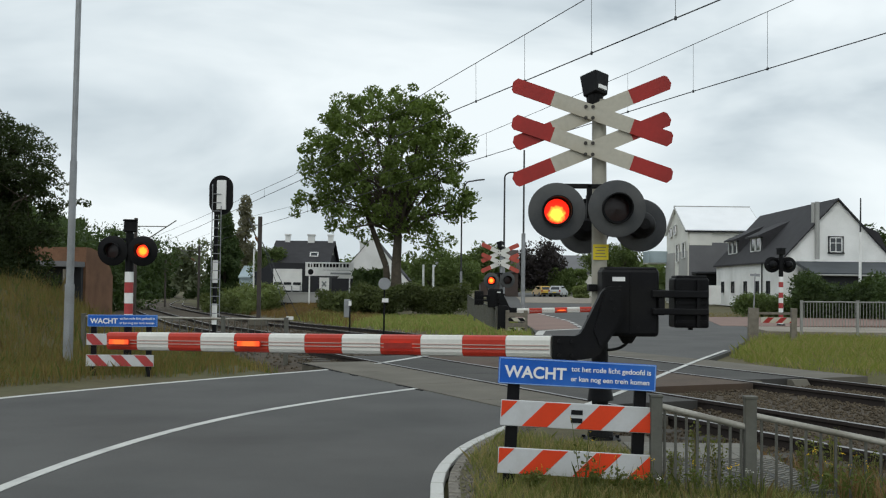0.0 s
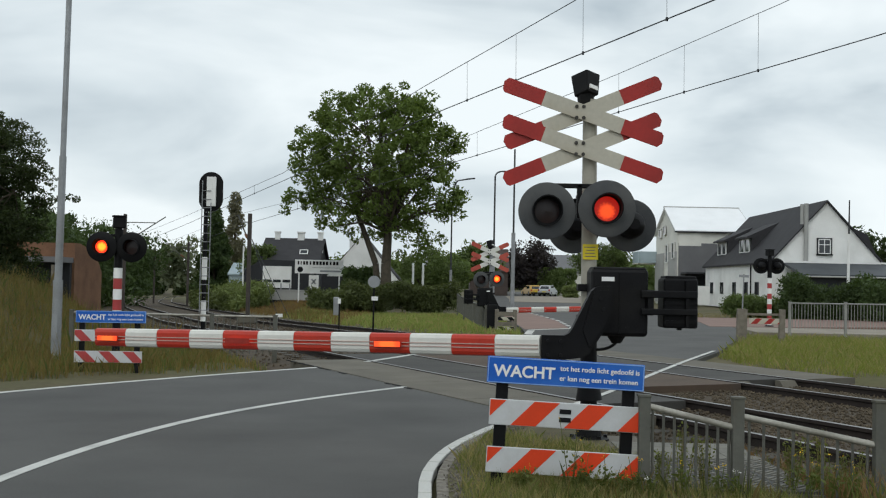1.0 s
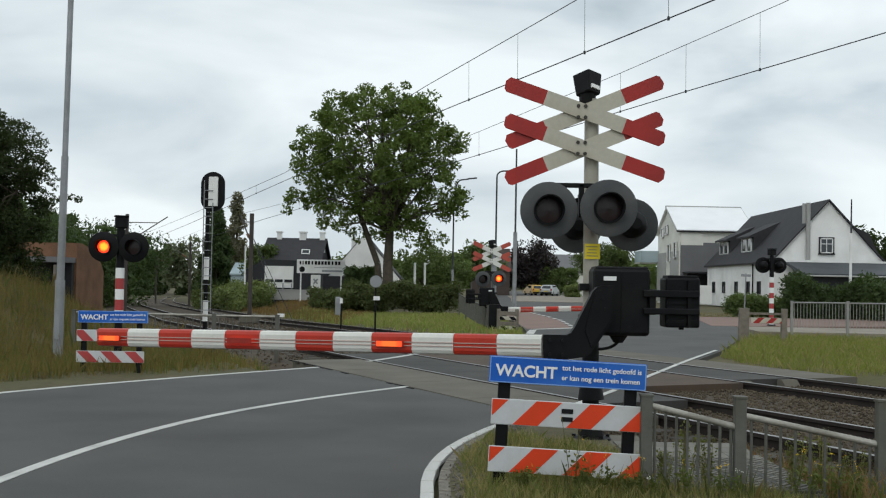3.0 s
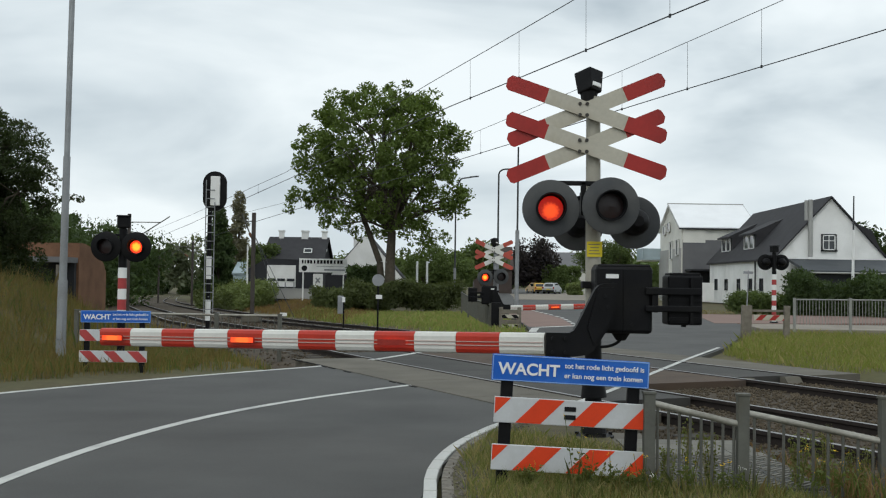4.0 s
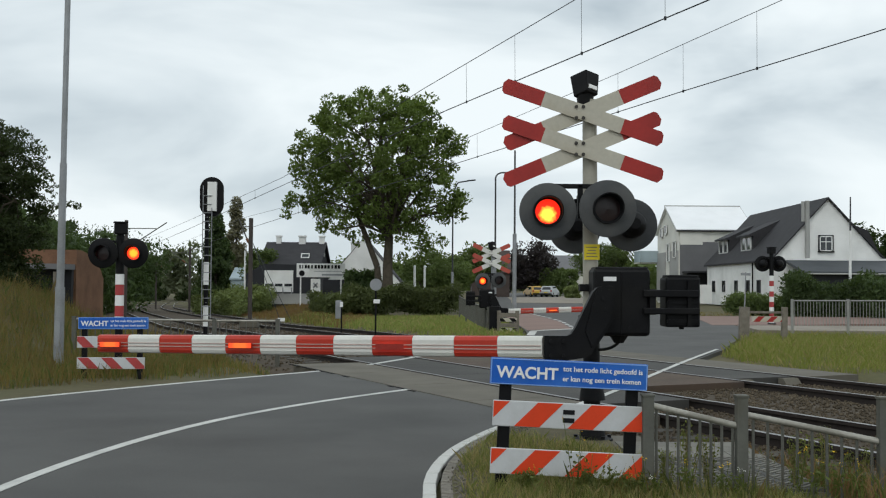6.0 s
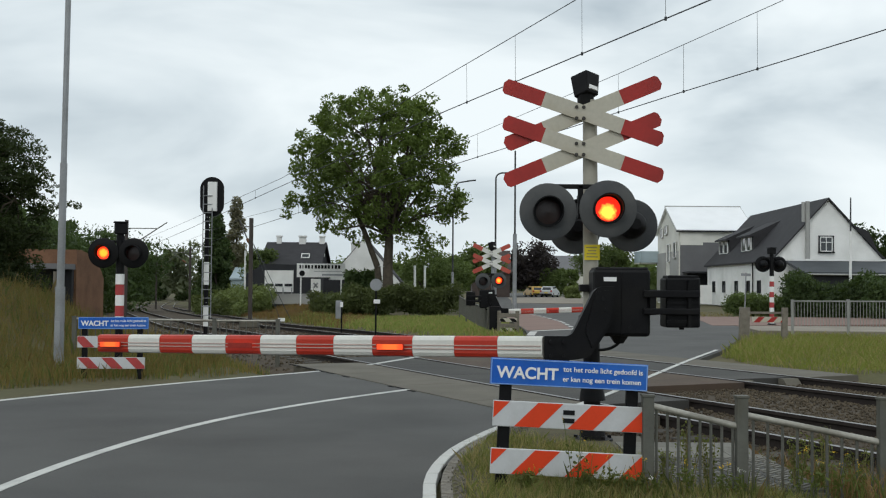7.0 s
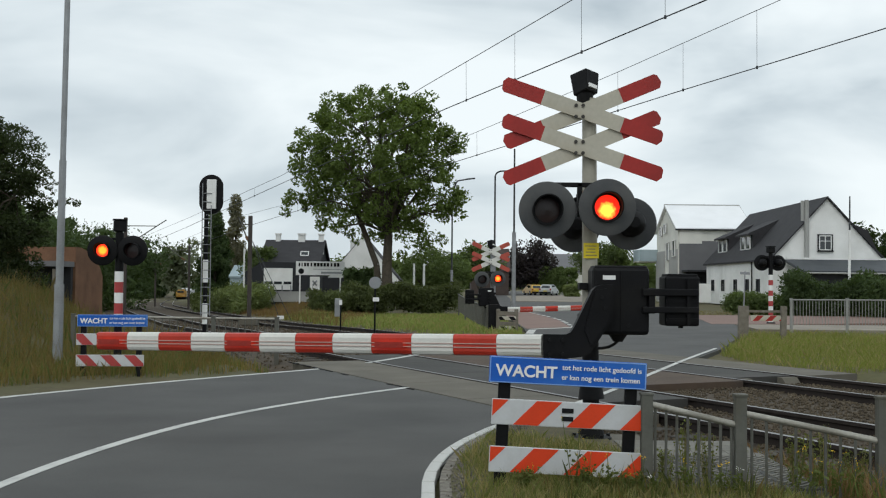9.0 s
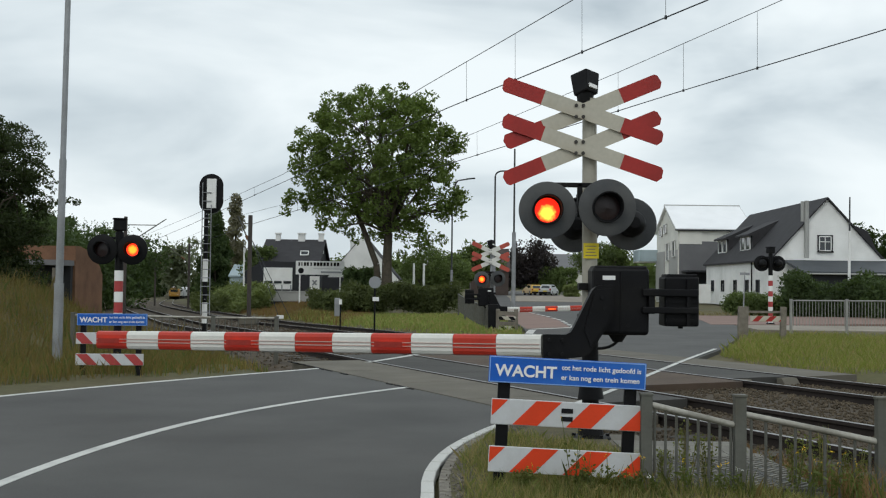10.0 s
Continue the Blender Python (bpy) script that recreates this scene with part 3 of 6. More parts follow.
stones("ballast_stones", 24000, (-16, 0), (-1.9, 7.4), 0.030, 5)
stones("ballast_stones", 5000, (6, 40), (-1.9, 7.4), 0.045, 6)
bm = B()
box(bm, (0, 0, 0), (0.25, 2.5, 0.2), bev=0.015)
sleeper_mesh = mesh_of(bm, "sleeper")
sleeper_mesh.materials.append(SLEEPER)
for mid in (0.76, 4.86):
    for s in np.arange(-15.5, 60, 0.62):
        p = rail_point(s, mid, -0.215)
        if in_deck(s, mid):
            continue
        sl = new("sleeper", sleeper_mesh)
        sl.parent = line
        sl.matrix_basis = pose(p.x, p.y, p.z, 0, 0, rail_heading(s) + 90)

# ---- level crossing: signals ----
FLIPS = []  # lamp faces that turn over in place of blinking, with the sequence that each follows


def flip_disc(name, parent, c, r, sequence, lit):
    """A lamp face that glows on one side and is dark on the other; turning it stands in for switching."""
    bm = B()
    for y, idx in ((-0.006, 0), (0.006, 1)):
        k = 0.97 if idx == 0 else 1.08
        ring = [bm.verts.new((k * r * math.cos(a), y, k * r * math.sin(a))) for a in [2 * math.pi * i / 28 for i in range(28)]]
        tip = bm.verts.new((0, y * 2.5, 0))
        for i in range(28):
            bm.faces.new((ring[i], ring[(i + 1) % 28], tip)).material_index = idx
    ob = part(name, bm, [lit, LENS_OFF], parent)
    ob.matrix_basis = pose(*c)
    FLIPS.append((ob, c, sequence, "z"))
    return ob


def roller_lamp(parent, c, r, sequence):
    """A three-sided turning lamp face, added to imitate dimming: bright, weak and dark sides."""
    bm = B()
    deep = r * 0.62
    for idx in range(3):
        turn = Matrix.Rotation(idx * 2 * math.pi / 3, 4, "Z")
        ring = [bm.verts.new(turn @ Vector((r * math.cos(a), -deep, r * math.sin(a)))) for a in [2 * math.pi * i / 32 for i in range(32)]]
        tip = bm.verts.new(turn @ Vector((0, -deep - 0.012, 0)))
        for i in range(32):
            bm.faces.new((ring[i], ring[(i + 1) % 32], tip)).material_index = idx
    ob = part("lamp_face", bm, [LAMP_ON, LAMP_WEAK, LENS_OFF], parent)
    ob.matrix_basis = pose(c[0], c[1] + deep, c[2])
    FLIPS.append((ob, pose(c[0], c[1] + deep, c[2]), sequence, "roller"))
    return ob


def open_lathe(bm, profile, m, seg):
    """As lathe, with a hole through the middle."""
    lathe(bm, profile, m, seg)
    big = [f for f in bm.faces if len(f.verts) == seg]
    bmesh.ops.delete(bm, geom=big, context="FACES_ONLY")
    return bm


def signal_lamp(root, c, r, back=False, sequence=None, lit=None, disc=GREY_DISC, name="signal_lamp"):
    """A round backing disc with hood, housing and lamp face, facing -y (or +y when seen from behind)."""
    turn = pose(*c, 0, 0, 180 if back else 0)
    bm = B()
    m = turn @ pose(0, 0, 0, 90)
    open_lathe(bm, [(r * 0.50, -0.012), (r - 0.02, -0.012), (r, -0.004), (r, 0.006), (r - 0.012, 0.012), (r * 0.50, 0.016), (r * 0.50, -0.012)], m, 40)
    d = part(name, bm, disc, root, smooth=True)
    bm = B()
    open_lathe(bm, [(r * 0.50, -0.012), (r * 0.50, -0.14), (r * 0.40, -0.24), (r * 0.2, -0.29), (0.0004, -0.292)], m, 24)
    part("housing", bm, BLACK, d, smooth=True)
    bm = B()
    n = 28
    inner, outer = [], []
    for i in range(n):
        a = 2 * math.pi * i / n
        reach = 0.05 + 0.11 * (0.5 + 0.5 * math.sin(a))
        for rr, ring in ((r * 0.53, outer), (r * 0.49, inner)):
            ring.append([bm.verts.new(turn @ Vector((rr * math.cos(a), y, rr * math.sin(a)))) for y in (0.0, -reach)])
    for i in range(n):
        j = (i + 1) % n
        bm.faces.new((outer[i][0], outer[j][0], outer[j][1], outer[i][1]))
        bm.faces.new((inner[i][0], inner[i][1], inner[j][1], inner[j][0]))
        bm.faces.new((outer[i][1], outer[j][1], inner[j][1], inner[i][1]))
    part("hood", bm, BLACK_MATT, d)
    if not back:
        bm = B()
        rod(bm, (c[0], c[1] + 0.235, c[2]), (c[0], c[1] + 0.245, c[2]), r * 0.40, seg=28)
        part("lamp_back", bm, BLACK_MATT, d)
        if lit is LAMP_ON:
            part("bezel", open_lathe(B(), [(r * 0.435, 0.004), (r * 0.50, 0.004), (r * 0.50, -0.006), (r * 0.435, -0.006), (r * 0.435, 0.004)], m, 32), BLACK_MATT, d)
            roller_lamp(root, (c[0], c[1] + 0.02, c[2]), r * 0.475, sequence)
            return d
        flip_disc("lamp_face", root, (c[0], c[1] + 0.015, c[2]), r * 0.43, sequence, lit)
    return d


def cross_arm(root, c, slope, y, half=0.83, w=0.15, paints=(CREAM, SIGN_RED)):
    m = pose(c[0], y, c[1], 0, -slope, 0)
    red = half * 0.494
    bm = B()
    prism(bm, [(-red, -w / 2), (red, -w / 2), (red, w / 2), (-red, w / 2)], "y", -0.006, 0.006)
    arm = part("cross_arm", bm, paints[0], root)
    arm.matrix_basis = m
    for k in (-1, 1):
        bm = B()
        pts = [(red, -w / 2), (half - 0.035, -w / 2), (half, -w / 2 + 0.05), (half - 0.012, w / 2 - 0.025), (half - 0.04, w / 2), (red, w / 2)]
        prism(bm, [(k * u, k * v) for u, v in pts], "y", -0.006, 0.006)
        part("red_end", bm, paints[1], arm, "faded red arm end, hazed when far off")
    return arm


def crossing_mast(m, sequence, lit, rear_pair=True, label="", sticker=True, foot=0.0, paints=(CREAM, SIGN_RED), half=0.83, slopes=(18.8, 22.8)):
    root = thing("crossing_signal", m, label, "crossing signal", "level crossing signals")
    bm = B()
    rod(bm, (-0.025, 0, 0.95), (-0.045, 0, 3.36), 0.078, 0.07, 20)
    part("post", bm, GALV if not sticker else CREAM_GREY, root, smooth=True)
    bm = B()
    rod(bm, (-0.01, 0, foot + 0.06), (-0.025, 0, 1.15), 0.082, seg=20)
    rod(bm, (-0.01, 0, foot + 0.40), (-0.015, 0, foot + 0.52), 0.13, 0.11, seg=20)
    part("lower_post", bm, BLACK, root, smooth=True)
    bm = B()
    lathe(bm, [(0.20, 0.0), (0.20, 0.03), (0.13, 0.05), (0.12, 0.12), (0.085, 0.16)], pose(-0.01, 0, foot), 20)
    for k in range(6):
        a = k * math.pi / 3
        box(bm, (-0.01 + 0.165 * math.cos(a), 0.165 * math.sin(a), foot + 0.045), (0.035, 0.035, 0.035))
    part("foot", bm, BLACK, root)
    bm = B()
    box(bm, (0, 0, 0.108), (0.20, 0.215, 0.225), (-12, 8, 40), bev=0.014)
    for v in bm.verts:
        k = 0.80 + 0.20 * min(1.0, max(0.0, (v.co.z + 0.02) / 0.2))
        v.co.x, v.co.y = v.co.x * k, v.co.y * k
    rod(bm, (0.0, 0, -0.10), (0.0, 0, 0.05), 0.075, 0.09, 14)
    bell = part("bell_box", bm, BLACK, root)
    bell.matrix_basis = pose(-0.088, 0, 3.395)
    bm = B()
    box(bm, (0.062, -0.088, 0.075), (0.11, 0.022, 0.04), (-12, 8, 40))
    part("label_plate", bm, WHITE, bell, "small white plate")
    for z in (3.215, 2.857):
        cross_arm(root, (-0.127, z), -slopes[0], -0.125, half=half, paints=paints)
        cross_arm(root, (-0.127, z), slopes[1], -0.100, half=half, paints=paints)
        for du in (-0.035, 0.035):
            for dv in (-0.055, 0.055):
                bm = B()
                rod(bm, (-0.157 + du, -0.131, z + dv), (-0.157 + du, -0.146, z + dv), 0.018, seg=8)
                part("bolt", bm, BOLT, root)
        bm = B()
        box(bm, (-0.06, -0.06, z), (0.22, 0.08, 0.05))
        part("clamp", bm, GALV, root)
    bm = B()
    box(bm, (-0.17, -0.12, 2.49), (0.72, 0.05, 0.045), bev=0.008)
    box(bm, (-0.15, -0.12, 2.34), (0.05, 0.05, 0.33), bev=0.006)
    box(bm, (-0.07, 0.25, 2.44), (0.05, 0.75, 0.045), bev=0.008)
    box(bm, (0.18, 0.55, 2.40), (0.62, 0.05, 0.045), bev=0.008)
    part("lamp_bracket", bm, BLACK, root)
    signal_lamp(root, (-0.478, -0.25, 2.232), 0.277, sequence=sequence[0], lit=lit)
    signal_lamp(root, (0.097, -0.27, 2.262), 0.277, sequence=sequence[1], lit=lit)
    if rear_pair:
        signal_lamp(root, (-0.11, 0.65, 2.13), 0.277, back=True)
        signal_lamp(root, (0.48, 0.65, 2.16), 0.277, back=True)
    if sticker:
        bm = B()
        prism(bm, [(-0.075, 0), (0.075, 0), (0.075, 0.15), (-0.075, 0.15)], "y", -0.004, 0.004)
        st = part("sticker", bm, YELLOW, root, "yellow notice sticker")
        st.matrix_basis = pose(-0.03, -0.085, 1.775)
        bm = B()
        for k in range(4):
            box(bm, (-0.005 * (k % 2), -0.0055, 0.03 + 0.03 * k), (0.11 - 0.015 * (k % 3), 0.001, 0.008))
        part("print_bars", bm, WOOD, st)
    return root


# red of the far mast, paled to put distance haze into its colour
HAZED_RED = mat("hazed_red", (0.42, 0.075, 0.05), 0.5, var=0.15, scale=3, fine=30, bump=0.03)
BOLT = mat("bolt_head", (0.06, 0.055, 0.05), 0.6, 0.5, var=0.2, bump=0)
CREAM_GREY = mat("mast_paint", (0.36, 0.34, 0.28), 0.5, var=0.12, scale=3, fine=40, bump=0.05, dirt=(0.24, 0.22, 0.17), dirt_amount=0.5)
near_mast = crossing_mast(pose(1.47, 10.55, 0), ("nearA", "nearB"), LAMP_ON, label="crossing signal with double red and cream cross and flashing lamps")
far_mast = crossing_mast(pose(1.76, 38.0, -0.52, 0, 0, 12), ("A", "B"), FAR_LAMP_ON, rear_pair=False, label="distant crossing signal with double cross beside the far road edge", sticker=False, foot=0.46, paints=(BOOM_WHITE, HAZED_RED), half=0.75, slopes=(24, 24))
bm = B()
box(bm, (1.45, 10.5, -0.03), (1.05, 0.75, 0.08), bev=0.01)
tagged(part("mast_plinth", bm, CONCRETE), "grey concrete slab under the signal mast", "plinth")


def boom(root, a, b, bands, section, lamps, first_white=True):
    """A red and white boom from a to b (in the thing's space); lamps: {band: sequence}."""
    a, b = Vector(a), Vector(b)
    d = b - a
    yaw = math.degrees(math.atan2(d.y, d.x))
    tilt = -math.degrees(math.atan2(d.z, math.hypot(d.x, d.y)))
    m = pose(*a, 0, tilt, yaw)
    L = d.length / bands
    h, t = section
    prof = [(-t / 2, -h * 0.30), (-t * 0.36, -h * 0.45), (-t * 0.1, -h / 2), (t * 0.1, -h / 2), (t * 0.36, -h * 0.45), (t / 2, -h * 0.30), (t / 2, h * 0.30), (t * 0.36, h * 0.45), (t * 0.1, h / 2), (-t * 0.1, h / 2), (-t * 0.36, h * 0.45), (-t / 2, h * 0.30)]
    base = part("boom", prism(B(), [(u * 0.8, v * 0.8) for u, v in prof], "x", 0.01, d.length - 0.01), GALV, root)
    base.matrix_basis = m
    white_mesh, red_mesh = [mesh_of(prism(B(), prof, "x", 0.0, L - 0.004), "band") for _ in range(2)]
    white_mesh.materials.append(BOOM_WHITE)
    red_mesh.materials.append(BOOM_RED)
    for k in range(bands):
        ob = new("band", white_mesh if (k % 2 == 0) == first_white else red_mesh)
        ob.parent = base
        ob.matrix_basis = pose(k * L, 0, 0)
    side = -1 if d.x > 0 else 1
    bm = B()
    for z in (0.012, -0.022):
        box(bm, (d.length / 2, side * (t / 2 + 0.003), z * h / 0.2), (d.length - 0.02, 0.01, 0.008 * h / 0.2))
    part("cable_strip", bm, BOOM_STRIP, base)
    for k, seq in lamps.items():
        bm = B()
        box(bm, (0, 0, 0), (L * 0.5, 0.004, 0.034 * h / 0.2))
        lb = part("lamp_holder", bm, BLACK_MATT, base)
        lb.matrix_basis = pose((k + 0.5) * L, side * (t / 2 + 0.006), -0.006)
        bm = B()
        hw, hh = L * 0.32, 0.026 * h / 0.2
        q = [(-hw, -hh), (hw, -hh), (hw, hh), (-hw, hh)]
        for y, idx in ((side * 0.006, 0), (-side * 0.006, 1)):
            grow = 1.1 if idx else 1.0
            bm.faces.new([bm.verts.new((grow * u, y, grow * v)) for u, v in q]).material_index = idx
        fl = part("lamp_bar", bm, [BAR_ON, BAR_OFF], root)
        c = m @ Vector(((k + 0.5) * L, side * (t / 2 + 0.04), -0.006))
        fl.matrix_basis = Matrix.Translation(c) @ m.to_3x3().to_4x4()
        FLIPS.append((fl, m @ pose((k + 0.5) * L, side * (t / 2 + 0.04), -0.006), seq, "x"))
    return base


BOOM_STRIP = mat("boom_strip", (0.50, 0.36, 0.32), 0.4, 0.2, var=0.15, scale=4, fine=40, bump=0.03)


def barrier(m, flip, boom_a, boom_b, bands, section, lamps, label):
    """Gear box with arm, counterweight and boom. flip -1 mirrors it, so that the boom leaves on the other side."""
    root = thing("crossing_barrier", m, label, "barrier", "level crossing barriers")
    f = flip
    bm = B()
    box(bm, (f * 0.205, -0.27, 1.365), (0.54, 0.36, 0.64), bev=0.035)
    box(bm, (f * 0.205, -0.27, 1.682), (0.50, 0.33, 0.035), bev=0.016)
    box(bm, (f * 0.205, -0.455, 1.36), (0.012, 0.012, 0.58))
    rod(bm, (f * 0.20, -0.30, 1.06), (f * 0.20, -0.30, 0.975), 0.10, 0.045, 12)
    gear = part("gear_box", bm, BLACK, root)
    bm = B()
    box(bm, (f * 0.09, -0.456, 1.585), (0.12, 0.008, 0.04))
    part("label_plate", bm, WHITE, gear, "small white plate")
    bm = B()
    box(bm, (f * 0.28, -0.457, 1.13), (0.03, 0.006, 0.04), (0, 45, 0))
    part("lock", bm, BLACK_MATT, gear)
    bm = B()
    out = [(-0.538, 1.052), (-0.327, 1.052), (-0.285, 1.075), (-0.25, 1.13), (-0.09, 1.46), (-0.05, 1.50), (0.0, 1.515), (0.113, 1.52), (0.113, 1.23), (0.044, 1.105), (-0.104, 0.883), (-0.16, 0.85), (-0.327, 0.825), (-0.538, 0.829)]
    prism(bm, [(f * u, v) for u, v in out], "y", -0.60, -0.47)
    prism(bm, [(f * u, v) for u, v in [(-0.06, 1.47), (0.085, 1.485), (0.085, 1.25), (0.03, 1.13), (-0.10, 0.95), (-0.16, 1.10)]], "y", -0.625, -0.60)
    arm = part("boom_arm", bm, BLACK, root)
    for u, v in ((-0.48, 1.0), (-0.48, 0.87), (-0.36, 1.0), (-0.36, 0.87), (0.0, 1.40), (0.03, 1.30)):
        bm = B()
        rod(bm, (f * u, -0.60, v), (f * u, -0.64, v), 0.018, seg=8)
        part("bolt", bm, BLACK_MATT, arm)
    bm = B()
    box(bm, (f * 0.665, -0.48, 1.45), (0.53, 0.05, 0.07), bev=0.010)
    box(bm, (f * 0.665, -0.48, 1.285), (0.53, 0.05, 0.06), bev=0.010)
    box(bm, (f * 0.49, -0.42, 1.37), (0.06, 0.14, 0.24), bev=0.008)
    part("weight_arm", bm, BLACK, root)
    bm = B()
    box(bm, (f * 0.782, -0.30, 1.368), (0.325, 0.30, 0.47), bev=0.02)
    box(bm, (f * 0.782, -0.455, 1.37), (0.30, 0.02, 0.03))
    box(bm, (f * 0.782, -0.455, 1.19), (0.30, 0.02, 0.03))
    box(bm, (f * 0.835, -0.47, 1.36), (0.03, 0.05, 0.44))
    box(bm, (f * 0.785, -0.30, 1.612), (0.29, 0.25, 0.03), bev=0.008)
    rod(bm, (f * 0.80, -0.30, 1.11), (f * 0.80, -0.30, 1.14), 0.025, seg=8)
    part("counterweight", bm, BLACK, root)
    for z in (1.50, 1.20):
        part("mounting_clamp", box(B(), (f * -0.03, -0.06, z), (0.24, 0.14, 0.07), bev=0.008), BLACK, root)
    bm = B()
    prev = None
    for k in range(9):
        a = k / 8 * math.pi * 0.5
        p = (f * (0.03 + 0.20 * math.sin(a)), -0.14 - 0.1 * math.sin(a), 0.90 + 0.14 * (1 - math.cos(a)))
        if prev:
            rod(bm, prev, p, 0.014, seg=8)
        prev = p
    part("cable", bm, RUBBER, root)
    boom(root, boom_a, boom_b, bands, section, lamps)
    return root


barrier(pose(1.47, 10.55, 0), 1, (-0.535, -0.52, 0.944), (-5.45, 1.87, 0.817), 12, (0.205, 0.11), {3: "boomB", 7: "boomA", 11: "boomTip"}, "black barrier machine with lowered red and white boom across the road")
barrier(pose(1.70, 38.0, -0.28), -1, (0.52, -0.52, 0.93), (4.6, 0.3, 1.06), 9, (0.19, 0.11), {3: "A"}, "distant black barrier machine with lowered boom")


def half_mast(m, seq, lit, label, back=False, bands=5, band=0.19, z0=0.74):
    """A short mast with two lamps under a bell box and a red and white striped post."""
    root = thing("crossing_signal", m, label, "crossing signal", "level crossing signals")
    bm = B()
    rod(bm, (0, 0, 0.0), (0, 0, z0), 0.07, seg=16)
    rod(bm, (0, 0, 0.0), (0, 0, 0.05), 0.16, 0.12, seg=16)
    part("post", bm, BLACK, root, smooth=True)
    part("upper_post", rod(B(), (0, 0, z0 + bands * band), (0, 0, 2.38), 0.075, seg=16), BLACK, root, smooth=True)
    for k in range(bands):
        bm = B()
        rod(bm, (0, 0, z0 + k * band), (0, 0, z0 + (k + 1) * band - 0.003), 0.078, seg=16)
        part("band", bm, WHITE if (bands - 1 - k) % 2 == 0 else STRIPE_RED, root, smooth=True)
    bm = B()
    box(bm, (0, 0, 0.12), (0.22, 0.22, 0.20), (0, 0, 20), bev=0.02)
    box(bm, (0, 0, 0.235), (0.25, 0.25, 0.025), (0, 0, 20), bev=0.006)
    rod(bm, (0, 0, -0.03), (0, 0, 0.05), 0.06, seg=12)
    bell = part("bell_box", bm, BLACK, root)
    bell.matrix_basis = pose(0, 0, 2.38)
    bm = B()
    box(bm, (0, -0.02, 2.27), (0.62, 0.05, 0.045), bev=0.006)
    part("lamp_bracket", bm, BLACK, root)
    for x, s in ((-0.27, seq[0]), (0.27, seq[1])):
        signal_lamp(root, (x, 0.1 if back else -0.12, 2.06), 0.27, back=back, sequence=s, lit=lit, disc=BLACK)
    return root


half_mast(pose(-5.83, 19.2, 0), ("leftL", "leftR"), FAR_LAMP_ON, "striped crossing signal with flashing lamps in the verge")
half_mast(pose(11.12, 36.4, 0.30), ("", ""), None, "striped crossing signal seen from behind", back=True, bands=9, band=0.178, z0=0.05)


def stripes(w, h, lean, phase, period=0.394, width=0.185):
    """Slanting stripes cut to a board w by h: outlines in the board's plane."""
    out = []
    x = -w / 2 - h - period + phase
    while x < w / 2 + h:
        quad = [(x, -h / 2), (x + width, -h / 2), (x + width + lean * h, h / 2), (x + lean * h, h / 2)]
        for side in (-1, 1):
            lim = side * w / 2
            keep = lambda p: p[0] * side <= w / 2
            res = []
            for p, q in zip(quad, quad[1:] + quad[:1]):
                if keep(p):
                    res.append(p)
                if keep(p) != keep(q):
                    t = (lim - p[0]) / (q[0] - p[0])
                    res.append((lim, p[1] + t * (q[1] - p[1])))
            quad = res
            if not quad:
                break
        if len(quad) > 2:
            out.append(quad)
        x += period
    return out


def striped_board(root, c, w, h, lean, phase, red, white=REFLECT):
    bm = B()
    box(bm, (0, 0, 0), (w, 0.02, h), bev=0.006)
    b = part("striped_board", bm, white, root)
    b.matrix_basis = pose(*c)
    for poly in stripes(w - 0.01, h - 0.01, lean, phase):
        bm = B()
        prism(bm, poly, "y", -0.0125, -0.009)
        part("stripe", bm, red, b)
    return b


def warning_frame(m, lean, phases, red, label, tilt, shift=0.0):
    root = thing("warning_sign", m, label, "warning sign", "warning signs at the crossing")
    bm = B()
    box(bm, (0, 0, 0), (1.16, 0.022, 0.196), bev=0.008)
    blue = part("blue_panel", bm, BLUE, root, "blue enamelled panel with white lettering")
    blue.matrix_basis = pose(-shift, -0.04, 0.862)
    bm = B()
    for x, z, w, h in ((0, 0.091, 1.14, 0.006), (0, -0.091, 1.14, 0.006), (-0.572, 0, 0.006, 0.18), (0.572, 0, 0.006, 0.18)):
        box(bm, (x, -0.0125, z), (w, 0.003, h))
    part("border", bm, mat("sign_border", (0.25, 0.42, 0.75), 0.4, var=0.1, bump=0), blue)
    lettering("lettering", "WACHT", 0.118, blue, pose(-0.535, -0.013, -0.044), WHITE, width=0.455, bold=0.003)
    lettering("lettering", "tot het rode licht gedoofd is", 0.052, blue, pose(-0.045, -0.013, 0.020), WHITE, width=0.585, bold=0.0007)
    lettering("lettering", "er kan nog een trein komen", 0.052, blue, pose(-0.045, -0.013, -0.052), WHITE, width=0.575, bold=0.0007)
    striped_board(root, (-0.028, -0.04, 0.553), 1.13, 0.19, lean, phases[0], red)
    striped_board(root, (-0.035, -0.04, 0.205), 1.12, 0.19, lean, phases[1], red)
    for x in (-0.485 - 0.45 * shift, 0.43):
        bm = B()
        box(bm, (x, 0.0, 0.36), (0.09, 0.05, 0.98), bev=0.008)
        part("post", bm, BLACK, root)
    root.matrix_basis = m @ pose(0, 0, 0, 0, tilt, 0)
    return root


near_sign = warning_frame(pose(0.93, 7.95, 0), 0.95, (0.335, 0.33), ORANGE, "blue warning sign over two orange striped boards", 2.4, 0.045)
st = [o for o in near_sign.children if o.name.startswith("striped_board")][0]
bm = B()
for z in (0.03, -0.03):
    box(bm, (-0.006, -0.014, z), (0.085, 0.003, 0.034))
part("sticker", bm, BLACK_MATT, st, "small black sticker")
warning_frame(pose(-5.45, 17.7, 0), -1.0, (0.28, 0.36), STRIPE_RED, "blue warning sign over red striped boards in long grass", -0.3)


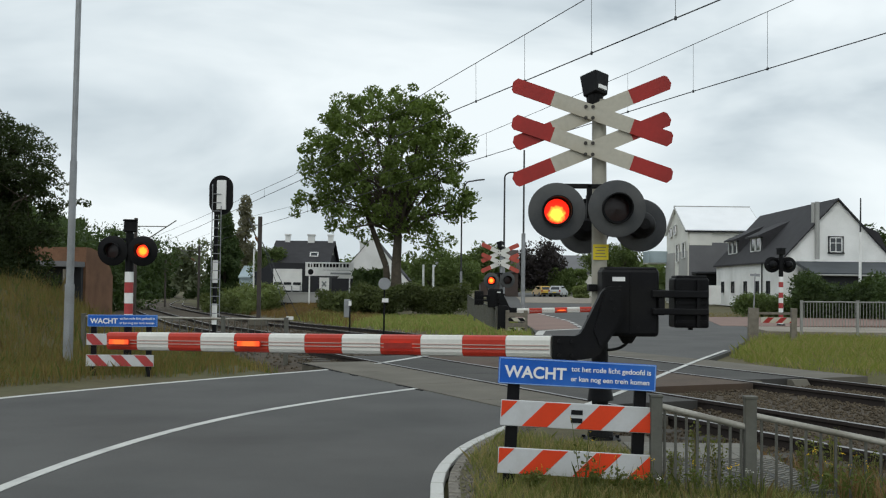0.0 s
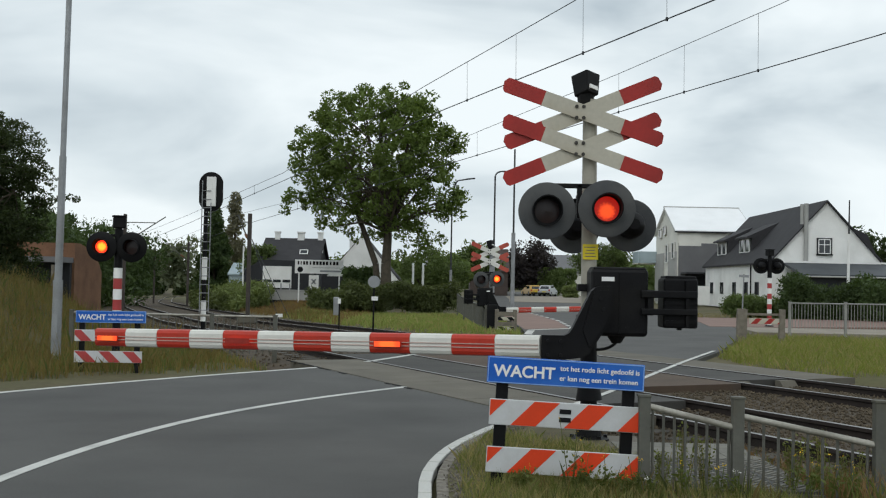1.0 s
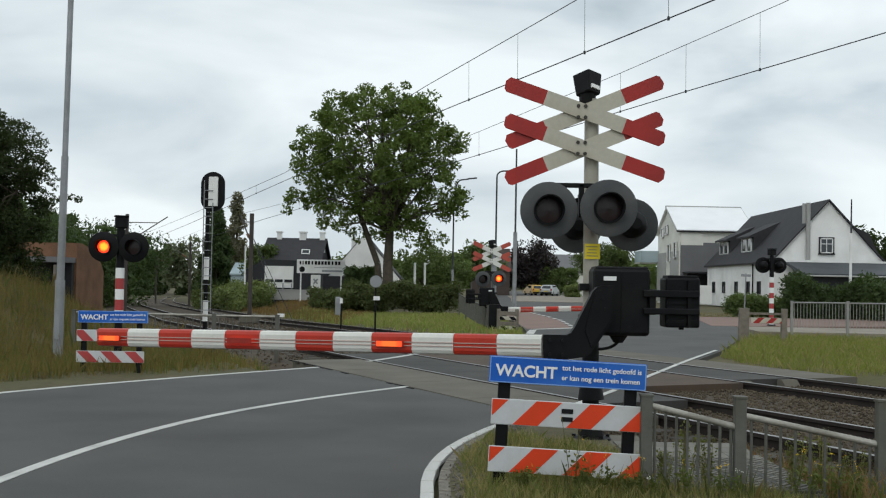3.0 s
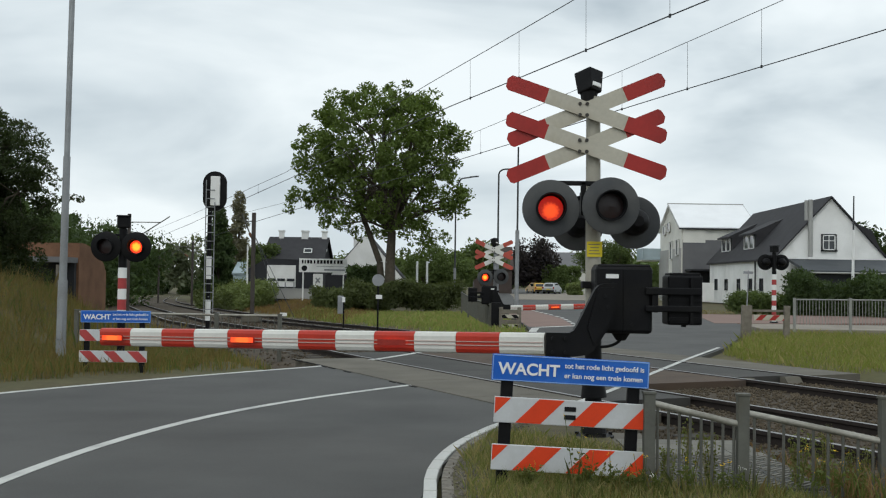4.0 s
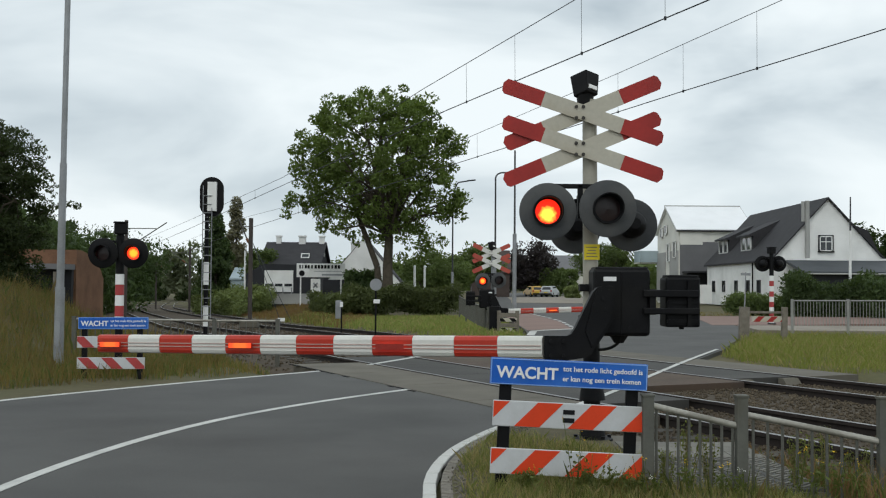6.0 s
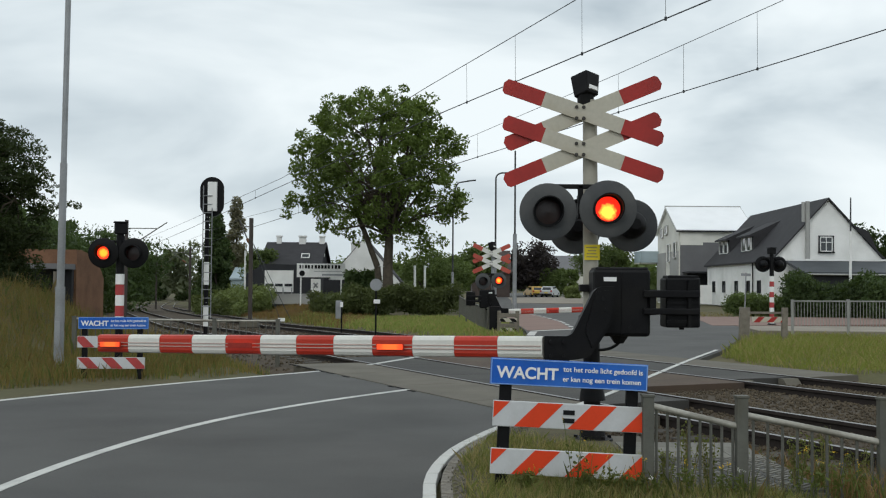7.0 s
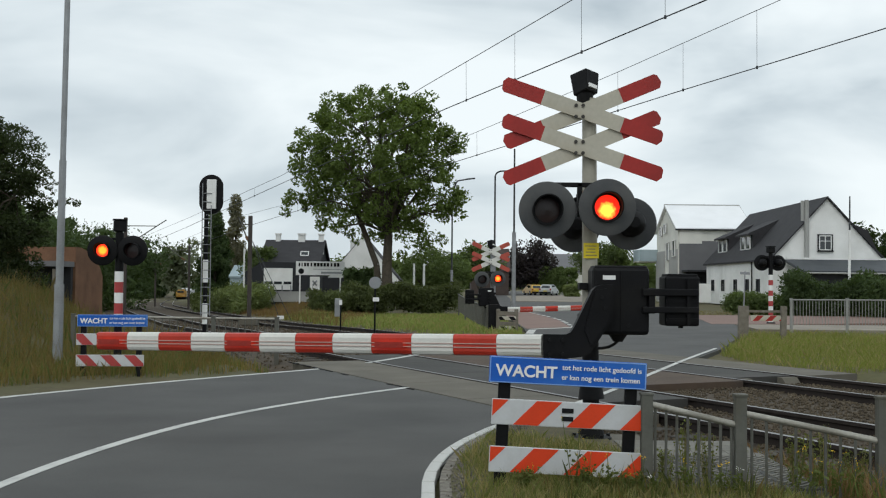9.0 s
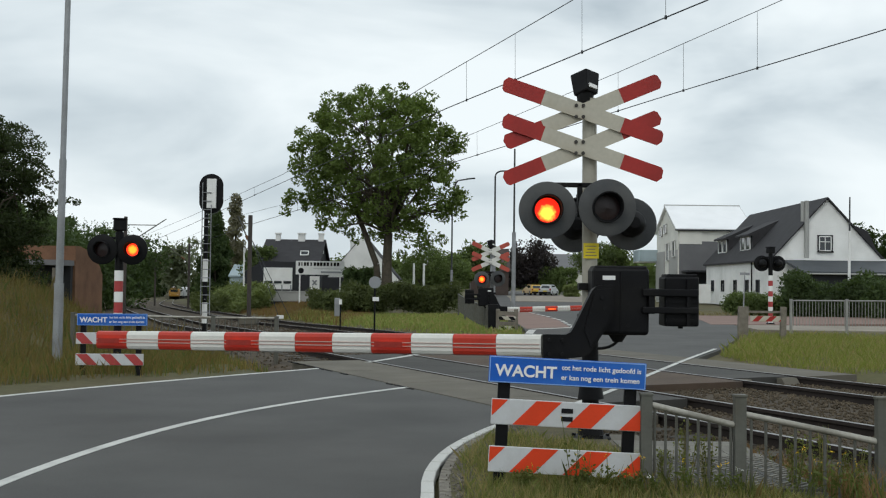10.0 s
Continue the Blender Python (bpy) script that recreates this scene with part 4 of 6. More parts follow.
def rail_post(root, x, y, h, w=0.085, z=-0.25, material=None):
    bm = B()
    box(bm, (x, y, (h + z) / 2), (w, 0.07, h - z), bev=0.006)
    box(bm, (x, y, h + 0.004), (w + 0.012, 0.082, 0.02), bev=0.004)
    part("post", bm, material or FENCE_STEEL, root)


def railing(name, m, posts, label, tops, bars, material=None, pipe=0.024, category="railing", foot=0.0, bar=0.011, rail=None):
    """Posts [(x, y, height)], each pair joined by a pipe (two heights) with upright bars."""
    root = thing(name, m, label, category)
    material = material or FENCE_STEEL
    for x, y, h in posts:
        rail_post(root, x, y, h, material=material)
    for (x0, y0, _), (x1, y1, _), (z0, z1), n in zip(posts, posts[1:], tops, bars):
        bm = B()
        rod(bm, (x0, y0, z0), (x1, y1, z1), pipe, seg=12)
        part("top_rail", bm, rail or material, root, smooth=True)
        for k in range(n):
            t = (k + 0.8) / (n + 0.6)
            bm = B()
            x, y, z = x0 + t * (x1 - x0), y0 + t * (y1 - y0), z0 + t * (z1 - z0)
            rod(bm, (x, y, foot), (x, y, z), bar, seg=6)
            part("bar", bm, material, root)
    return root


WORN_STEEL = mat("worn_steel", (0.34, 0.325, 0.285), 0.5, 0.3, var=0.3, scale=5, fine=40, bump=0.08, dirt=(0.13, 0.12, 0.09), dirt_amount=0.6)
railing("railing", pose(0, 0, 0), [(1.50, 7.9, 0.71), (2.18, 7.87, 0.71), (3.16, 7.72, 0.72), (4.1, 7.55, 0.72)], "weathered grey steel railing beside the footpath", [(0.645, 0.49), (0.585, 0.405), (0.55, 0.40)], (8, 9, 9), rail=WORN_STEEL)
railing("railing", pose(0, 0, 0), [(-7.6, 22.0, 0.83), (-4.72, 22.0, 0.80), (-3.42, 22.0, 0.80)], "thin grey steel railing in long grass beside the track", [(0.79, 0.77), (0.77, 0.77)], (18, 9), rail=WORN_STEEL)
GALV_PALE = mat("pale_steel", (0.28, 0.28, 0.26), 0.6, 0.2, var=0.15, scale=3, fine=30, bump=0.05)
railing("railing", pose(0, 0, 0.25), [(11.75, 36.2, 0.90), (13.6, 36.1, 0.92), (15.45, 36.0, 0.92), (17.4, 36, 0.92)], "pale steel bar railing beyond the far verge", [(0.86, 0.87), (0.87, 0.88), (0.88, 0.88)], (17, 17, 18), GALV_PALE)


def corner_frame(m, label):
    root = thing("marker_board", m, label, "marker board")
    for x, w, h in ((0.0, 0.30, 1.10), (1.20, 0.17, 1.10)):
        bm = B()
        box(bm, (x, 0, h / 2 - 0.14), (w, 0.14, h), (0, 1.5, 0), bev=0.015)
        part("post", bm, WOOD, root, "weathered wooden post")
    bm = B()
    box(bm, (0.60, 0.05, 0.80), (1.15, 0.04, 0.07), bev=0.008)
    part("plank", bm, WOOD, root)
    striped_board(root, (0.68, -0.02, 0.60), 0.92, 0.17, 1.0, 0.2, SIGN_RED, CREAM)
    return root


corner_frame(pose(8.95, 32.0, 0.0), "wooden posts with a red striped board at the verge")


def far_frame(m, label):
    root = thing("marker_board", m, label, "marker board")
    for x in (-0.31, 0.31):
        bm = B()
        box(bm, (x, 0, 0.30), (0.13, 0.1, 0.80), bev=0.01)
        part("post", bm, WOOD, root, "weathered wooden post")
    for z in (0.55, 0.20):
        bm = B()
        box(bm, (0, -0.06, z), (0.60, 0.03, 0.14), bev=0.006)
        part("plank", bm, WOOD, root)
    for k, z in enumerate((0.385, 0.05)):
        striped_board(root, (0, -0.08, z), 0.58, 0.13, -1.0, 0.15 + 0.1 * k, BLACK, CREAM)
    return root


far_frame(pose(2.18, 36.6, 0), "small black and cream striped marker board by the far barrier")
bm = B()
box(bm, (0, 0, 0.45), (0.36, 0.22, 1.0), bev=0.02)
tagged(part("cable_cabinet", bm, BLACK), "dark cabinet post beside the far barrier", "cabinet").matrix_basis = pose(1.72, 36.75, -0.1)
railing("railing", pose(0, 0, 0), [(1.52, 37.0, 0.80), (1.27, 44.0, 0.84), (1.06, 52.0, 0.9), (0.88, 62.0, 1.0)], "long grey steel railing along the far road", [(0.76, 0.80), (0.80, 0.86), (0.86, 0.96)], (40, 40, 40), FENCE_STEEL)

# ---- railway signal seen from behind ----
sig = thing("railway_signal", pose(-7.50, 34.0, -0.05), "tall railway signal with dark oval head seen from behind", "railway signal")
bm = B()
rod(bm, (-0.08, 0, 0), (-0.08, 0, 4.2), 0.07, seg=12)
part("post", bm, BLACK, sig, smooth=True)
for z0, z1 in ((0.24, 0.90), (1.56, 2.28)):
    bm = B()
    rod(bm, (-0.08, 0, z0), (-0.08, 0, z1), 0.085, seg=12)
    part("band", bm, WHITE, sig, "white painted band", smooth=True)
bm = B()
n = 36
out = []
for i in range(n):
    a = 2 * math.pi * i / n
    out.append((0.38 * math.cos(a), 0.38 * math.sin(a) + (0.25 if math.sin(a) > 0 else -0.25)))
prism(bm, out, "y", -0.04, 0.02)
head = part("head", bm, BLACK, sig)
head.matrix_basis = pose(0.08, -0.05, 4.36)
bm = B()
box(bm, (0.03, -0.10, 0.0), (0.29, 0.10, 0.93), bev=0.01)
part("rear_box", bm, WHITE, head, "white lamp box")
bm = B()
for x in (-0.30, -0.02):
    rod(bm, (x + 0.14, -0.22, 0.5), (x + 0.14, -0.22, 4.7 if x < -0.1 else 4.0), 0.016, seg=6)
for k in range(15):
    z = 0.6 + k * 0.27
    rod(bm, (-0.16, -0.22, z), (0.12, -0.22, z), 0.013, seg=6)
for z in (1.0, 2.5, 3.7):
    rod(bm, (-0.08, 0, z), (-0.02, -0.22, z), 0.016, seg=6)
lad = part("ladder", bm, GALV, sig, "narrow steel ladder")


def lamp_post(m, height, r, label, steps=(), arm=None, upper=None):
    root = thing("street_lamp", m, label, "street lamp", "street lamps")
    bm = B()
    zs = [0.0, *steps, height]
    for k, (a, b) in enumerate(zip(zs, zs[1:])):
        if upper and k == len(zs) - 2:
            part("upper_pole", rod(B(), (0, 0, a), (0, 0, b), r[k], r[k] * 0.85, seg=12), upper, root, "thin dark upper pole", smooth=True)
        else:
            rod(bm, (0, 0, a), (0, 0, b), r[k], r[k] * 0.93, seg=16)
    part("pole", bm, GALV, root, smooth=True)
    bm = B()
    box(bm, (0, -r[0] - 0.002, 0.7), (r[0] * 1.1, 0.012, 0.45), bev=0.004)
    part("hatch", bm, GALV, root)
    if arm:
        bm = B()
        prev = (0, 0, height)
        for k in range(1, 9):
            a = k / 8 * math.pi / 2
            p = (arm[0] * 0.3 * (1 - math.cos(a)), 0, height + arm[1] * math.sin(a))
            rod(bm, prev, p, r[-1] * 0.8, seg=8)
            prev = p
        rod(bm, prev, (arm[0] * 0.7, 0, height + arm[1] * 1.05), r[-1] * 0.8, seg=8)
        part("arm", bm, upper or GALV, root)
        bm = B()
        box(bm, (arm[0] * 0.85, 0, height + arm[1] * 1.07), (abs(arm[0]) * 0.42, 0.2, 0.09), (0, -6 * (1 if arm[0] > 0 else -1), 0), bev=0.02)
        part("lantern", bm, upper or GALV, root)
    return root


lamp_post(pose(-6.98, 19.4, -0.1, 0, 0.4, 0), 12.0, (0.090, 0.068, 0.052), "tall tapering grey lamp post in the verge", (1.55, 3.8))
lamp_post(pose(2.6, 55, 0), 7.1, (0.07, 0.05), "slender dark lamp post with curved arm by the far road", (2.5,), (1.2, 0.3), DARK_POLE)
lamp_post(pose(3.92, 60, 0), 9.2, (0.12, 0.055), "straight grey pole by the far road", (4.5,), None, DARK_POLE)
lamp_post(pose(0.55, 75, 0.05), 6.9, (0.10, 0.06), "leaning-armed street lamp behind the hedge", (2.5,), (1.5, 1.9), DARK_POLE)

# ---- overhead line ----
def wire(name, pts, r, root):
    cu = bpy.data.curves.new(name, "CURVE")
    cu.dimensions, cu.bevel_depth, cu.bevel_resolution = "3D", r, 1
    sp = cu.splines.new("POLY")
    sp.points.add(len(pts) - 1)
    for p, q in zip(sp.points, pts):
        p.co = (*q, 1)
    cu.materials.append(WIRE)
    new(name, cu).parent = root


WIRE = mat("weathered_wire", (0.06, 0.065, 0.07), 0.6, 0.4, var=0.2, bump=0)
CONTACT_NEAR = [(6.78, 5.02, 5.25), (3.25, 13.3, 5.1), (2.06, 16.09, 5.05), (0.02, 20.87, 4.96), (-6.41, 36.0, 4.45), (-11.66, 48.39, 4.01), (-28, 95, 4.2)]
CARRIER_NEAR = [(5.45, 8.13, 6.39), (1.92, 16.4, 5.91), (1.19, 18.11, 5.81), (-0.43, 21.89, 5.59), (-4.94, 32.53, 4.81), (-11.66, 48.39, 4.40), (-28, 95, 5.0)]
CONTACT_FAR = [(10.52, 7.98, 5.86), (6.47, 16.0, 5.38), (4.49, 19.95, 5.21), (0.49, 27.96, 4.8), (-7.98, 45.0, 4.0), (-24, 95, 4.2)]
CARRIER_FAR = [(9.58, 9.78, 7.39), (5.58, 17.77, 6.32), (3.55, 21.82, 5.91), (0.19, 28.54, 5.32), (-6.29, 41.57, 4.55), (-8.76, 46.53, 4.45), (-24, 95, 5.0)]
near_line = thing("overhead_line", pose(0, 0, 0), "dark overhead wires with droppers over the nearer track", "overhead line", "overhead lines")
far_line = thing("overhead_line", pose(0, 0, 0), "thin overhead wires with droppers over the farther track", "overhead line", "overhead lines")
wire("contact_wire", CONTACT_NEAR, 0.009, near_line)
wire("carrier_wire", CARRIER_NEAR, 0.007, near_line)
wire("contact_wire", CONTACT_FAR, 0.009, far_line)
wire("carrier_wire", CARRIER_FAR, 0.006, far_line)


def along_y(pts, y):
    p = np.array(pts)
    return tuple(float(np.interp(y, p[:, 1], p[:, i])) for i in range(3))


for root, top, low, ys_ in ((near_line, CARRIER_NEAR, CONTACT_NEAR, (14.1, 16.1, 18.15, 20.0, 24.5, 30.0, 36.0)), (far_line, CARRIER_FAR, CONTACT_FAR, (14.9, 18.25, 20.0, 21.85, 27.3, 33.0, 40.0))):
    for y in ys_:
        a, b = along_y(top, y), along_y(low, y)
        bm = rod(B(), a, b, 0.0035, seg=5)
        box(bm, b, (0.03, 0.03, 0.05))
        part("dropper", bm, WIRE, root)


MAST_STEEL = mat("weathered_mast", (0.062, 0.052, 0.046), 0.75, 0.2, var=0.25, scale=2, fine=20, bump=0.1)


def line_mast(m, h, reach, label):
    root = thing("overhead_line_mast", m, label, "overhead line mast", "overhead line masts")
    bm = B()
    box(bm, (0, 0, h / 2), (0.16, 0.16, h), bev=0.01)
    part("mast", bm, MAST_STEEL, root)
    bm = B()
    box(bm, (0, 0, 0.1), (0.7, 0.7, 0.3), bev=0.03)
    part("foundation", bm, CONCRETE, root)
    bm = B()
    rod(bm, (0, 0, h * 0.72), (reach, 0, h * 0.98), 0.03, seg=8)
    rod(bm, (0, 0, h * 0.92), (reach * 0.75, 0, h * 0.92), 0.025, seg=8)
    part("bracket", bm, FENCE_STEEL, root)
    bm = B()
    rod(bm, (reach * 0.2, 0, h * 0.775), (reach * 0.35, 0, h * 0.81), 0.06, seg=8)
    part("insulator", bm, BRICK_WALL, root)


line_mast(pose(-8.35, 46, -0.25), 4.65, -0.5, "weathered steel overhead line mast on the embankment")
line_mast(pose(-17.3, 58, -0.6), 5.6, 2.2, "weathered steel overhead line mast beside the wood")
line_mast(pose(-20.25, 85, -0.9), 5.4, -1.8, "far overhead line mast along the curve")
line_mast(pose(-30.2, 112, -1.3), 6.0, 2.0, "far overhead line mast along the curve")


LEAF_BRAMBLE = leaf_mat("leaf_bramble", (0.085, 0.105, 0.038))


# ---- foliage ----
def leaves(name, centres, radii, per, size, material, seed, parent=None, flat=(1, 1, 0.85), shell=0.45, core=0.0):
    """Leaf blades in clumps round the centres, one mesh."""
    r = np.random.RandomState(seed)
    c = np.repeat(np.array(centres, float), per, axis=0)
    rad = np.repeat(np.broadcast_to(np.array(radii, float), (len(centres),)), per)
    d = r.normal(size=c.shape)
    d /= np.linalg.norm(d, axis=1)[:, None]
    p = c + d * (rad * (shell + (1 - shell) * r.rand(len(c)) ** 0.7))[:, None] * np.array(flat)
    u = r.normal(size=c.shape)
    u /= np.linalg.norm(u, axis=1)[:, None]
    v = np.cross(u, r.normal(size=c.shape))
    v /= np.linalg.norm(v, axis=1)[:, None]
    s = size * r.uniform(0.6, 1.3, len(c))[:, None]
    if core:
        inner = r.rand(len(c)) < core
        p[inner] = c[inner] + (p[inner] - c[inner]) * 0.75
        s[inner] *= 2.4
    V = np.stack([p - u * s, p + v * s * 0.45, p + u * s, p - v * s * 0.45], 1).reshape(-1, 3)
    F = np.arange(len(V)).reshape(-1, 4)
    me = bpy.data.meshes.new(name)
    me.from_pydata(V.tolist(), [], F.tolist())
    return part(name, me, material, parent)


def in_ellipsoids(blobs, n, seed, inner=0.35):
    """n points spread through ellipsoids (centre, radii), towards their skins."""
    r = np.random.RandomState(seed)
    vol = np.array([b[1][0] * b[1][1] * b[1][2] for b in blobs])
    out = []
    for k in r.choice(len(blobs), n, p=vol / vol.sum()):
        d = r.normal(size=3)
        d /= np.linalg.norm(d)
        out.append(np.array(blobs[k][0]) + d * np.array(blobs[k][1]) * (inner + (1 - inner) * r.rand() ** 0.5) * r.uniform(0.85, 1.08))
    return np.array(out)


def tree(m, blobs, trunk, n, per, size, clump, material, label, seed, category="tree", limbs=16, bark=None, stems=()):
    """trunk: rows (x, y, z, radius). Limbs reach from it into the crown."""
    root = thing("tree", m, label, category)
    bm = B()
    for a, b in zip(trunk, trunk[1:]):
        rod(bm, a[:3], b[:3], a[3], b[3], 12)
    for stem in stems:
        for a, b in zip(stem, stem[1:]):
            rod(bm, a[:3], b[:3], a[3], b[3], 10)
    pts = in_ellipsoids(blobs, n, seed)
    r = np.random.RandomState(seed)
    for k in r.choice(len(pts), min(limbs, len(pts)), replace=False):
        t = trunk[max(len(trunk) // 2 - 1, int(r.randint(len(trunk))))]
        a, b = Vector(t[:3]), Vector(pts[k])
        mid = a.lerp(b, 0.5) + Vector((r.uniform(-0.3, 0.3), r.uniform(-0.3, 0.3), 0.5))
        rad = t[3] * 0.42
        rod(bm, a, mid, rad, rad * 0.6, 7)
        rod(bm, mid, b, rad * 0.6, rad * 0.2, 6)
        for _ in range(3):
            e = Vector(pts[int(np.argmin(np.linalg.norm(pts - np.array(mid.lerp(b, r.rand())) - r.normal(size=3) * 0.9, axis=1)))])
            rod(bm, mid.lerp(b, 0.4), e, rad * 0.3, rad * 0.08, 5)
    part("trunk", bm, bark or BARK, root)
    crown = leaves("crown", pts, r.uniform(clump * 0.7, clump * 1.25, n), per, size, material, seed + 1, root)
    return root


# the large ash behind the hedge
tree(pose(-5.2, 75, 0.5), [((0.3, 0, 9.8), (5.9, 4.6, 5.4)), ((1.5, 0, 13.7), (2.8, 2.2, 1.4)), ((-4.5, 0, 6.2), (1.7, 1.8, 1.6)), ((-5.3, 0, 8.6), (0.9, 1.0, 0.8)), ((5.4, 0, 10.4), (1.3, 1.6, 1.9)), ((5.3, 0, 7.0), (1.4, 1.6, 1.7)), ((3.0, 0, 4.4), (2.1, 1.6, 1.6)), ((-2.0, 0, 5.0), (1.8, 1.6, 1.0))],
     [(1.25, 0, -0.5, 0.42), (1.2, 0, 2.4, 0.34), (1.3, 0, 4.6, 0.28), (0.5, 0, 7.5, 0.24), (0.6, 0, 10.5, 0.15), (0.8, 0, 13.5, 0.05)],
     540, 68, 0.15, 0.56, LEAF, "large spreading ash tree in full leaf behind a hedge", 11, limbs=70, stems=[[(0.75, 0.3, -0.7, 0.26), (0.45, 0.3, 2.4, 0.22), (-0.7, 0.3, 5.4, 0.17), (-2.0, 0.3, 8.8, 0.06)]])

# willow-like tree at the edge of the verge
verge_tree = tree(pose(-12.6, 30, 0.4), [((-1.0, 0, 4.1), (2.0, 1.6, 1.7)), ((0.2, 0, 3.5), (1.1, 1.2, 1.7)), ((0.2, 0, 2.0), (1.3, 1.2, 1.3)), ((-1.2, 0, 1.8), (2.0, 1.4, 1.6))],
     [(-0.5, 0, -0.2, 0.16), (-0.4, 0, 2.0, 0.12), (-0.2, 0, 3.6, 0.07), (0.1, 0, 4.8, 0.03)], 330, 190, 0.055, 0.38, LEAF_VERGE, "dark leafy young trees beside the verge", 21, limbs=30)


def drooping_sprays(root, starts, seed, material):
    """Arching twigs that hang over at their tips, each with its small leaves."""
    r = np.random.RandomState(seed)
    bm, mids = B(), []
    for x, z, reach, drop in starts:
        prev = None
        dy = r.uniform(-0.5, 0.5)
        for k in range(9):
            t = k / 8
            p = Vector((x + reach * t, dy, z + reach * 0.9 * t - drop * t * t))
            if prev is not None:
                rod(bm, prev, p, 0.012 * (1.1 - t) + 0.003, seg=5)
            prev = p
            if k > 1:
                mids.append(p)
    sp = part("sprays", bm, BARK, root)
    tagged(sp, kind="stuff")
    tagged(leaves("spray_leaves", mids, 0.13, 30, 0.05, material, seed, sp), kind="stuff")


drooping_sprays(verge_tree, [(-0.6, 5.2, 1.2, 1.0), (-0.2, 5.0, 1.2, 1.2), (0.2, 4.7, 1.1, 1.2), (0.5, 4.4, 1.0, 1.2), (0.7, 3.9, 0.9, 1.1), (0.8, 3.4, 0.9, 1.0), (0.9, 2.9, 1.3, 0.75), (0.9, 2.4, 0.8, 0.8), (-1.2, 5.6, 1.2, 1.0), (0.0, 5.2, 1.3, 1.5), (0.4, 4.2, 1.3, 1.5)], 25, LEAF_VERGE)


def wood(name, path, depth, height, n, per, size, material, label, seed, base=-1.0, category="wood", clump=1.6):
    """A belt of woodland along a path of (x, y), as one mass of foliage."""
    r = np.random.RandomState(seed)
    p = np.array(path, float)
    t = r.rand(n) * (len(p) - 1)
    i = np.minimum(t.astype(int), len(p) - 2)
    q = p[i] + (p[i + 1] - p[i]) * (t - i)[:, None]
    q = q + r.uniform(-1, 1, (n, 2)) * depth
    top = height * (0.78 + 0.22 * np.sin(t * 5.1 + seed) * np.cos(t * 2.3)) * r.uniform(0.86, 1.1, n)
    z = base + (top - base) * r.rand(n) ** 0.75
    ob = leaves(name, np.stack([q[:, 0], q[:, 1], z], 1), clump * r.uniform(0.6, 1.3, n), per, size, material, seed + 1, core=0.3)
    return tagged(ob, label, category, kind="stuff")


def side(s, off):
    p = rail_point(s, off)
    return (p.x, p.y)


wood("woods", [side(s, -8 - 0.02 * s) for s in (45, 70, 100, 140, 180, 230)], 3.5, 6.2, 700, 380, 0.095, LEAF_DARK, "dark wood along the outer side of the railway curve", 31, base=-2)
wood("woods", [(-70, 110), (-62, 150), (-82, 230), (-92, 300)], 6, 8.0, 420, 90, 0.42, LEAF_DARK, "dense dark trees at the far end of the curve", 33, base=-4, clump=2.6)
wood("woods", [(-130, 318), (-104, 340), (-90, 336)], 5, 11.0, 200, 150, 0.4, LEAF_DARK, "dense dark trees behind the far curve", 34, base=-4, clump=3.0)
wood("woods", [(-60, 90), (-42, 84), (-30, 92)], 5, 7.0, 460, 380, 0.11, LEAF_DARK, "dark tree belt behind the brick shed", 35, base=-1, clump=2.0)
wood("woods", [side(s, 15) for s in (112, 150, 190, 230)], 4, 5.0, 260, 100, 0.26, LEAF_DARK, "trees on the inner side of the railway curve", 37, base=-3)
wood("woods", [(-92, 335), (-46, 338)], 4, 4.6, 90, 90, 0.4, LEAF_DARK, "low dark trees far down the line", 36, base=-4, clump=2.0)
wood("woods", [(-52, 330), (-20, 330), (60, 300), (150, 260)], 12, 9, 400, 50, 0.9, LEAF_HEDGE, "distant tree line on the horizon", 39, base=0, clump=4.5)
wood("woods", [side(s, -15) for s in (150, 200, 250, 310)], 4.5, 12.5, 420, 130, 0.30, LEAF_DARK, "tall dark wood on the outer side of the curve", 32, base=-4, clump=2.2)
wood("pale_trees", [(-37, 145), (-33.6, 142)], 1.2, 8.2, 46, 60, 0.2, LEAF_GREY, "pale thin-leaved trees beyond the curve", 41, base=1)
wood("bank_bushes", [side(s, 8.9) for s in (63, 70, 82, 96)], 1.1, 1.3, 190, 190, 0.07, LEAF_LIGHT, "overgrown green bushes on the embankment", 43, base=-0.6, clump=0.75)
wood("bank_bushes", [(-22.6, 99), (-19.4, 88), (-17.0, 79)], 0.8, 0.35, 110, 140, 0.08, LEAF_BRAMBLE, "low dry brambles at the edge of the ballast", 45, base=-1.0, clump=0.6)
wood("bank_bushes", [side(s, 11.0) for s in (84, 92, 102)], 1.2, 1.6, 70, 80, 0.15, LEAF_HEDGE, "overgrown green bushes on the embankment", 44, base=-0.8, clump=0.9)


def conical(m, h, w, material, label, seed, size=0.16, n=90):
    r = np.random.RandomState(seed)
    root = thing("tree", m, label, "tree")
    z = h * (0.06 + 0.94 * r.rand(n))
    k = np.minimum(1.0, (1.04 - z / h) * 1.9) * w * r.uniform(0.3, 1, n)
    a = r.rand(n) * 6.283
    bm = B()
    rod(bm, (0, 0, -0.3), (0, 0, h * 0.95), 0.2, 0.03, 8)
    part("trunk", bm, BARK, root)
    leaves("crown", np.stack([k * np.cos(a), k * np.sin(a), z], 1), 0.55, 110, size, material, seed, root)


